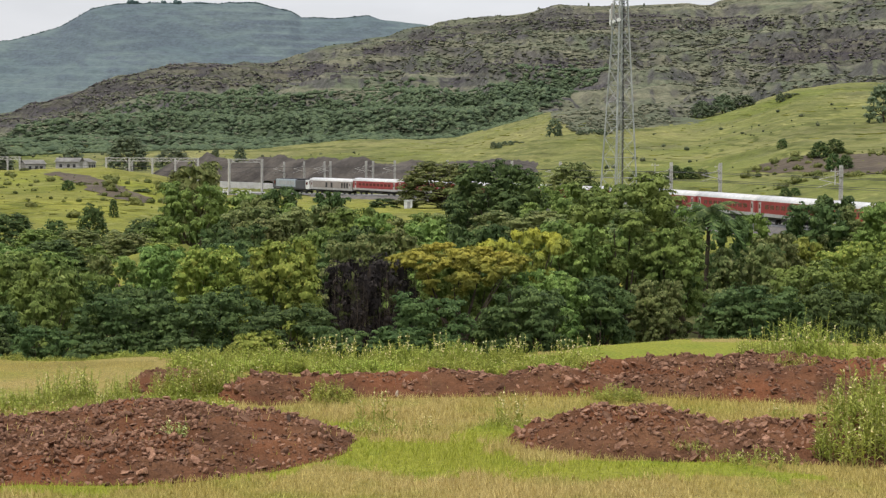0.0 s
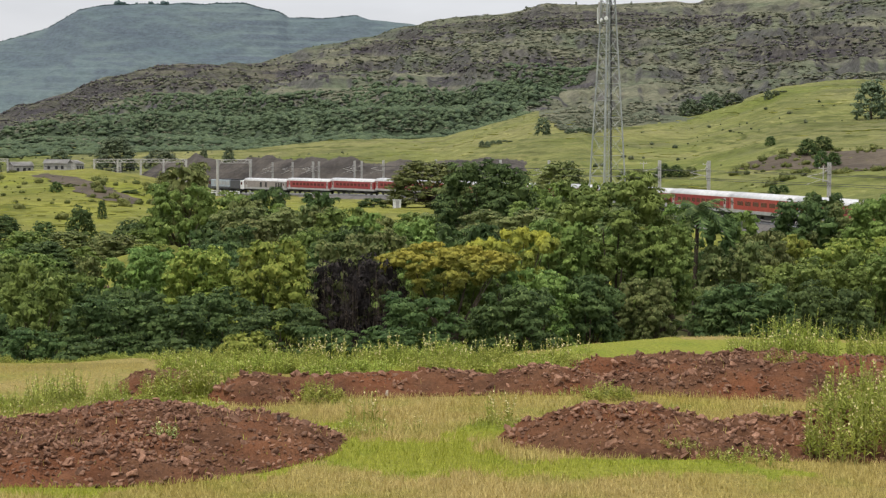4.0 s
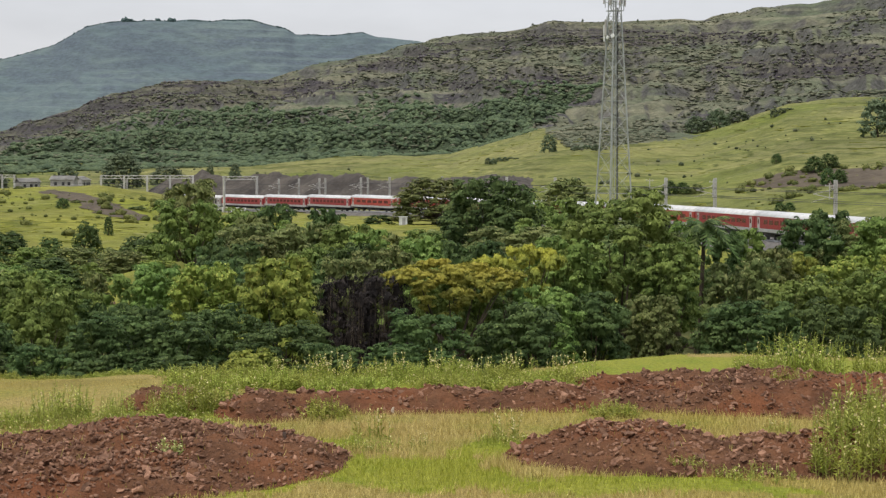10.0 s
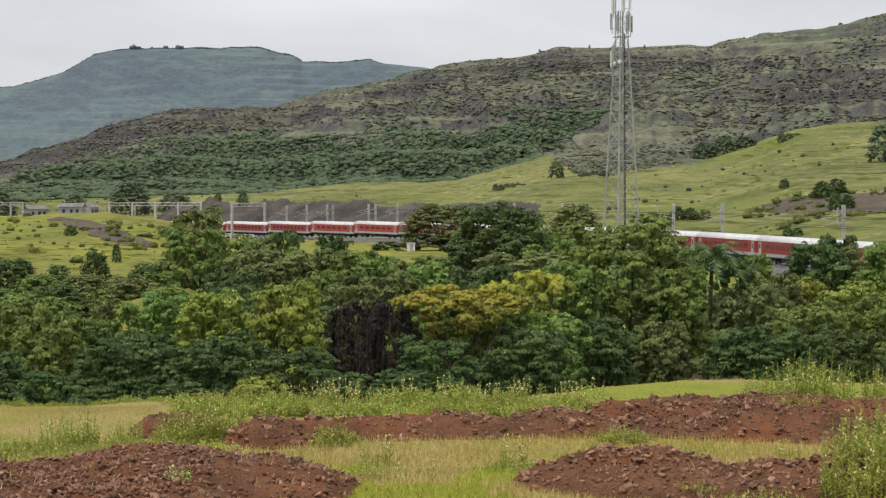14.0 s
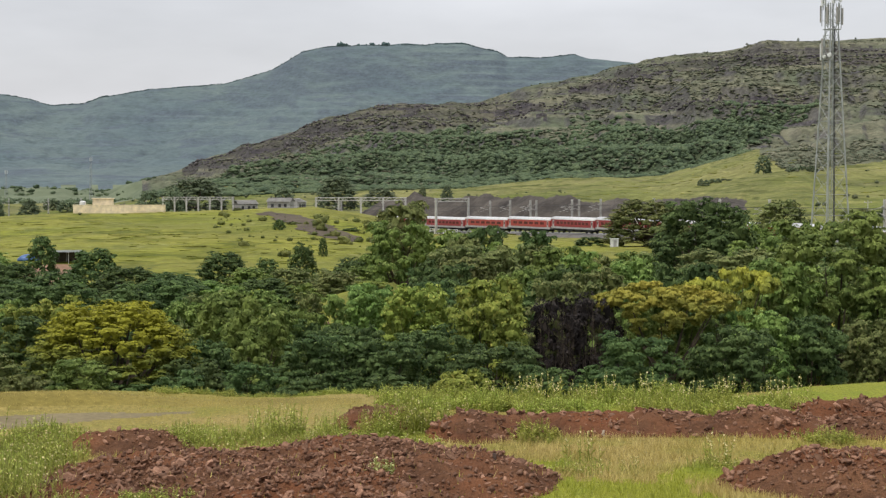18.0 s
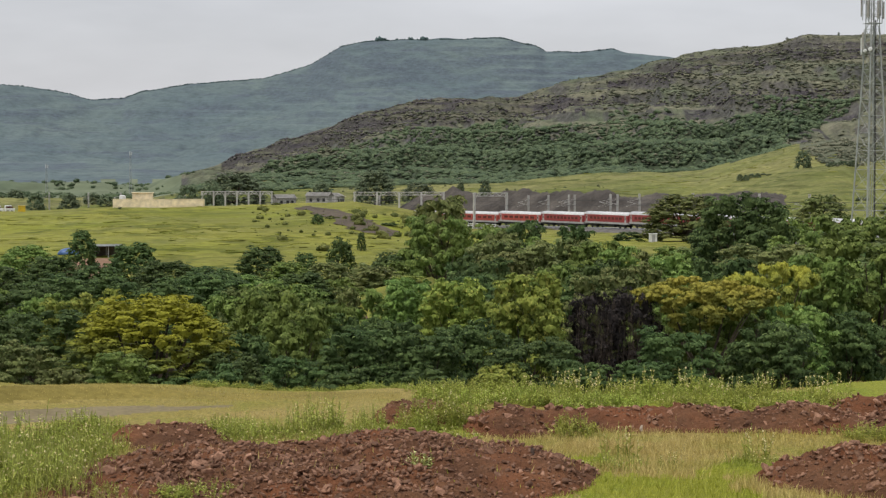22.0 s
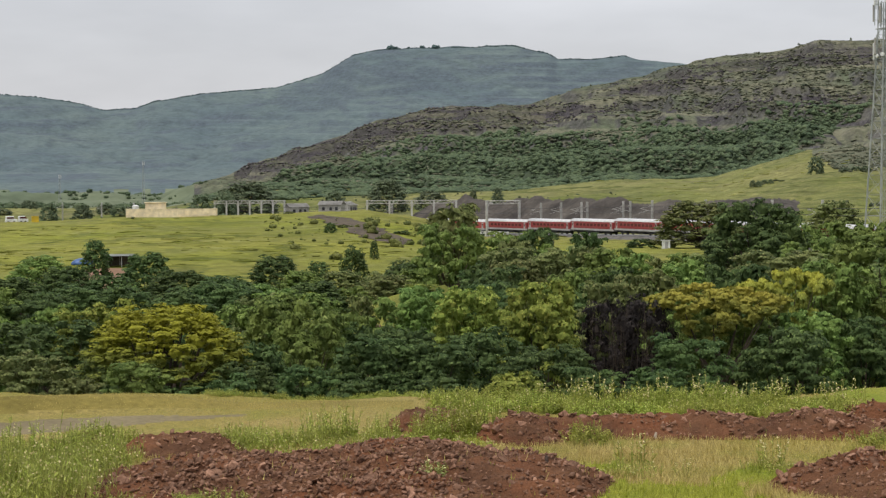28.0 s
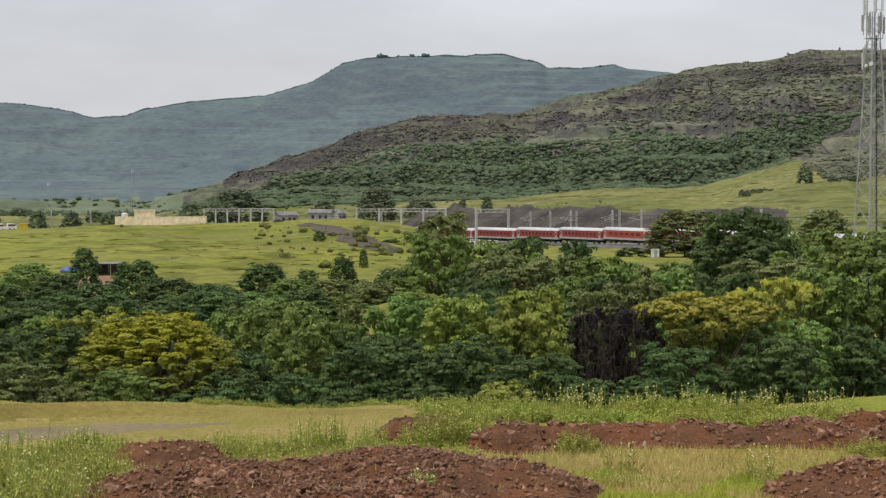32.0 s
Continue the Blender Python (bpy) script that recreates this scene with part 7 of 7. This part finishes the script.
def build_scrub():
    rng = np.random.default_rng(21)
    x, y, az, r = polar_random(rng, 80000, -12.5, 22, 840, 1500)
    el = np.degrees(np.arctan2(ground_height(x, y) - 3.6, r))
    top = np.interp(az, WOOD_TOP[:, 0], WOOD_TOP[:, 1])
    edge = top + 0.75 * fbm(az * 0.9, r * 0.004, 61) + 0.5 * rng.random(len(x)) ** 3
    patch = fbm(x * 0.008, y * 0.008, 62) > np.where(az < 9.8, -0.38, 0.18)
    keep = (el < edge) & patch & ~((az > 6.4) & (az < 12.8) & (el < 0.6 + (az - 6.4) * 0.6 + 0.4 * fbm(r * 0.01, az, 66)))
    x, y = x[keep][:14500], y[keep][:14500]
    low = np.degrees(np.arctan2(ground_height(x, y) - 3.6, np.hypot(x, y))) < 0.42 + 0.25 * rng.random(len(x))
    thin = ~low | (rng.random(len(x)) < 0.5)
    x, y, low = x[thin], y[thin], low[thin]
    crown = (1.6 + 2.2 * rng.random(len(x)) ** 1.6) * np.where(low, 1.35, 1.0)
    near_by = rng.normal(size=(3, 2, len(x))) * crown * 0.45
    near_by[0] = 0
    tufts("foot_woods", np.concatenate([x + d[0] for d in near_by]), np.concatenate([y + d[1] for d in near_by]), np.concatenate([crown, crown * 0.62, crown * 0.55]),
          np.repeat([0.75, 1.05, 1.2], len(x)) * np.tile(np.where(low, 0.62, 1.0), 3), M_WOOD, "dense green woods along the foot of the hill", "woods", 22, 0.28)
    x, y, az, r = polar_random(rng, 90000, -12.5, 22, 900, 1690)
    keep = fbm(x * 0.009, y * 0.009, 63) + 0.5 * fbm(x * 0.03, y * 0.03, 69) + 0.5 * rng.random(len(x)) > 0.12
    x, y = x[keep][:38000], y[keep][:38000]
    tufts("hill_scrub", x, y, (0.6 + 2.2 * rng.random(len(x)) ** 1.8) * np.where(np.hypot(x, y) > 1600, 0.6, 1.0), 0.42, M_THORN, "scattered thorn scrub on the hillside", "scrub", 23)
    x, y, az, r = polar_random(rng, 60000, -12, 22, 950, 1690)
    el = np.degrees(np.arctan2(ground_height(x, y) - 3.6, r))
    keep = in_crag(az, el, 0.05) & (fbm(x * 0.02, y * 0.02, 70) > -0.15)
    x, y = x[keep][:5000], y[keep][:5000]
    fx, fy, az, r = polar_random(rng, 9000, 7.6, 13.8, 520, 940)
    keep = on_flank(az, np.degrees(np.arctan2(ground_height(fx, fy) - 3.6, r)), r) & (fbm(fx * 0.03, fy * 0.03, 73) > -0.1)
    tufts("flank_scrub", fx[keep], fy[keep], 0.3 + 1.2 * rng.random(int(keep.sum())) ** 2, 0.65, M_THORN, "rough scrub on the brown flank of the hill", "scrub", 32)
    bx, by, az, r = polar_random(rng, 260, 14.2, 20, 340, 402)
    keep = fbm(bx * 0.04, by * 0.04, 74) > -0.05
    scatter("bank_bushes", bx[keep], by[keep], 0.25 + 1.0 * rng.random(int(keep.sum())) ** 2, 0.7, 2, M_BUSH, "olive bushes on the bare cutting", 33, 26)
    tufts("crag_blocks", x, y, 0.5 + 1.8 * rng.random(len(x)) ** 2.2, 0.9, M_ROCK, "dark broken basalt blocks of the crags", "rocks", 31, 0.45, False)
    # bushes on the green slopes
    x, y, az, r = polar_random(rng, 1200, -20, 22, 230, 860)
    tr = track_range(az)
    keep = ((r > tr + 26) | (r < tr - 22)) & (fbm(x * 0.015, y * 0.015, 64) > 0.10)
    x, y = x[keep], y[keep]
    scatter("meadow_bushes", x, y, 0.25 + 0.8 * rng.random(len(x)) ** 3, 0.8, 1, M_SCRUB, "small dark bushes dotted over the green slopes", 24, 14)
    x, y, az, r = polar_random(rng, 300, -10.5, -2.8, 240, 405)
    keep = fbm(x * 0.025, y * 0.025, 68) + 0.5 * rng.random(len(x)) > 0.28
    x, y = x[keep], y[keep]
    scatter("field_bushes", x, y, 0.15 + 1.1 * rng.random(len(x)) ** 3.5, 0.7, 3, M_BUSH, "low olive bushes and rough patches on the knoll", 30, 30)
    # tussocky banks along the contour of the meadows
    vs = []
    for a0, a1, r0, r1, n in ((-22, -3.2, 236, 432, 1000), (-5, 21, 300, 760, 1300)):
        x, y, az, r = polar_random(rng, n, a0, a1, r0, r1)
        tr = track_range(az)
        keep = ((r > tr + 24) | (r < tr - 14)) & (fbm(x * 0.02, y * 0.02, 67) + 0.25 * rng.random(len(x)) > 0.05)
        x, y, az = x[keep], y[keep], az[keep]
        z = ground_height(x, y)
        for k in range(len(x)):
            turn = radians(az[k]) + 0.35 * rng.normal()
            c, s = math.cos(turn), math.sin(turn)
            p = ICO_V * (0.6 + 0.8 * rng.random((len(ICO_V), 1))) * np.array([0.8 + 4.0 * rng.random() ** 3, 0.4, 0.06 + 0.14 * rng.random() ** 2])
            vs.append(np.c_[p[:, 0] * c + p[:, 1] * s, -p[:, 0] * s + p[:, 1] * c, p[:, 2]] + (x[k], y[k], z[k]))
    v = np.concatenate(vs)
    f = (ICO_F[None] + (np.arange(len(vs)) * len(ICO_V))[:, None, None]).reshape(-1, 3)
    tagged(new("meadow_tussocks", raw_mesh("meadow_tussocks", v, f, M_TUSSOCK)), "rough grass tussocks along the meadow contours", "grass", kind="stuff")
    # trees on the far plain and the far tops
    x, y, az, r = polar_random(rng, 4200, -24, -12.3, 850, 2500)
    keep = fbm(x * 0.004, y * 0.012, 65) > 0.0
    x, y = x[keep], y[keep]
    scatter("plain_trees", x, y, 0.8 + 2.6 * rng.random(len(x)) ** 2, 0.6, 2, M_WOOD, "lines of trees on the far plain", 25, 24)
    a = np.radians(np.array([-6.32, -6.22, -6.12, -6.03, -5.6, -5.2, -5.13, -4.78, -4.7, -4.62]))
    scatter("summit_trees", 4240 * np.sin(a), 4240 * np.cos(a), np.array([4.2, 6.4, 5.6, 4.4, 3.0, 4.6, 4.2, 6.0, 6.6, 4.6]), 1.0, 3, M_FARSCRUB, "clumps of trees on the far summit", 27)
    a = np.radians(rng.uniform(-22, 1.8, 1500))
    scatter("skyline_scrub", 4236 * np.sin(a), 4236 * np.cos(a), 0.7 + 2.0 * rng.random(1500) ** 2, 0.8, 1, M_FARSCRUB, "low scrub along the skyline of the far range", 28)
    a = np.radians(rng.uniform(-11, 20, 500))
    scatter("ridge_scrub", 1688 * np.sin(a), 1688 * np.cos(a), 0.3 + 0.9 * rng.random(500) ** 4, 0.7, 1, M_THORN, "thorn scrub along the skyline of the hill", 29)


build_scrub()


motions()
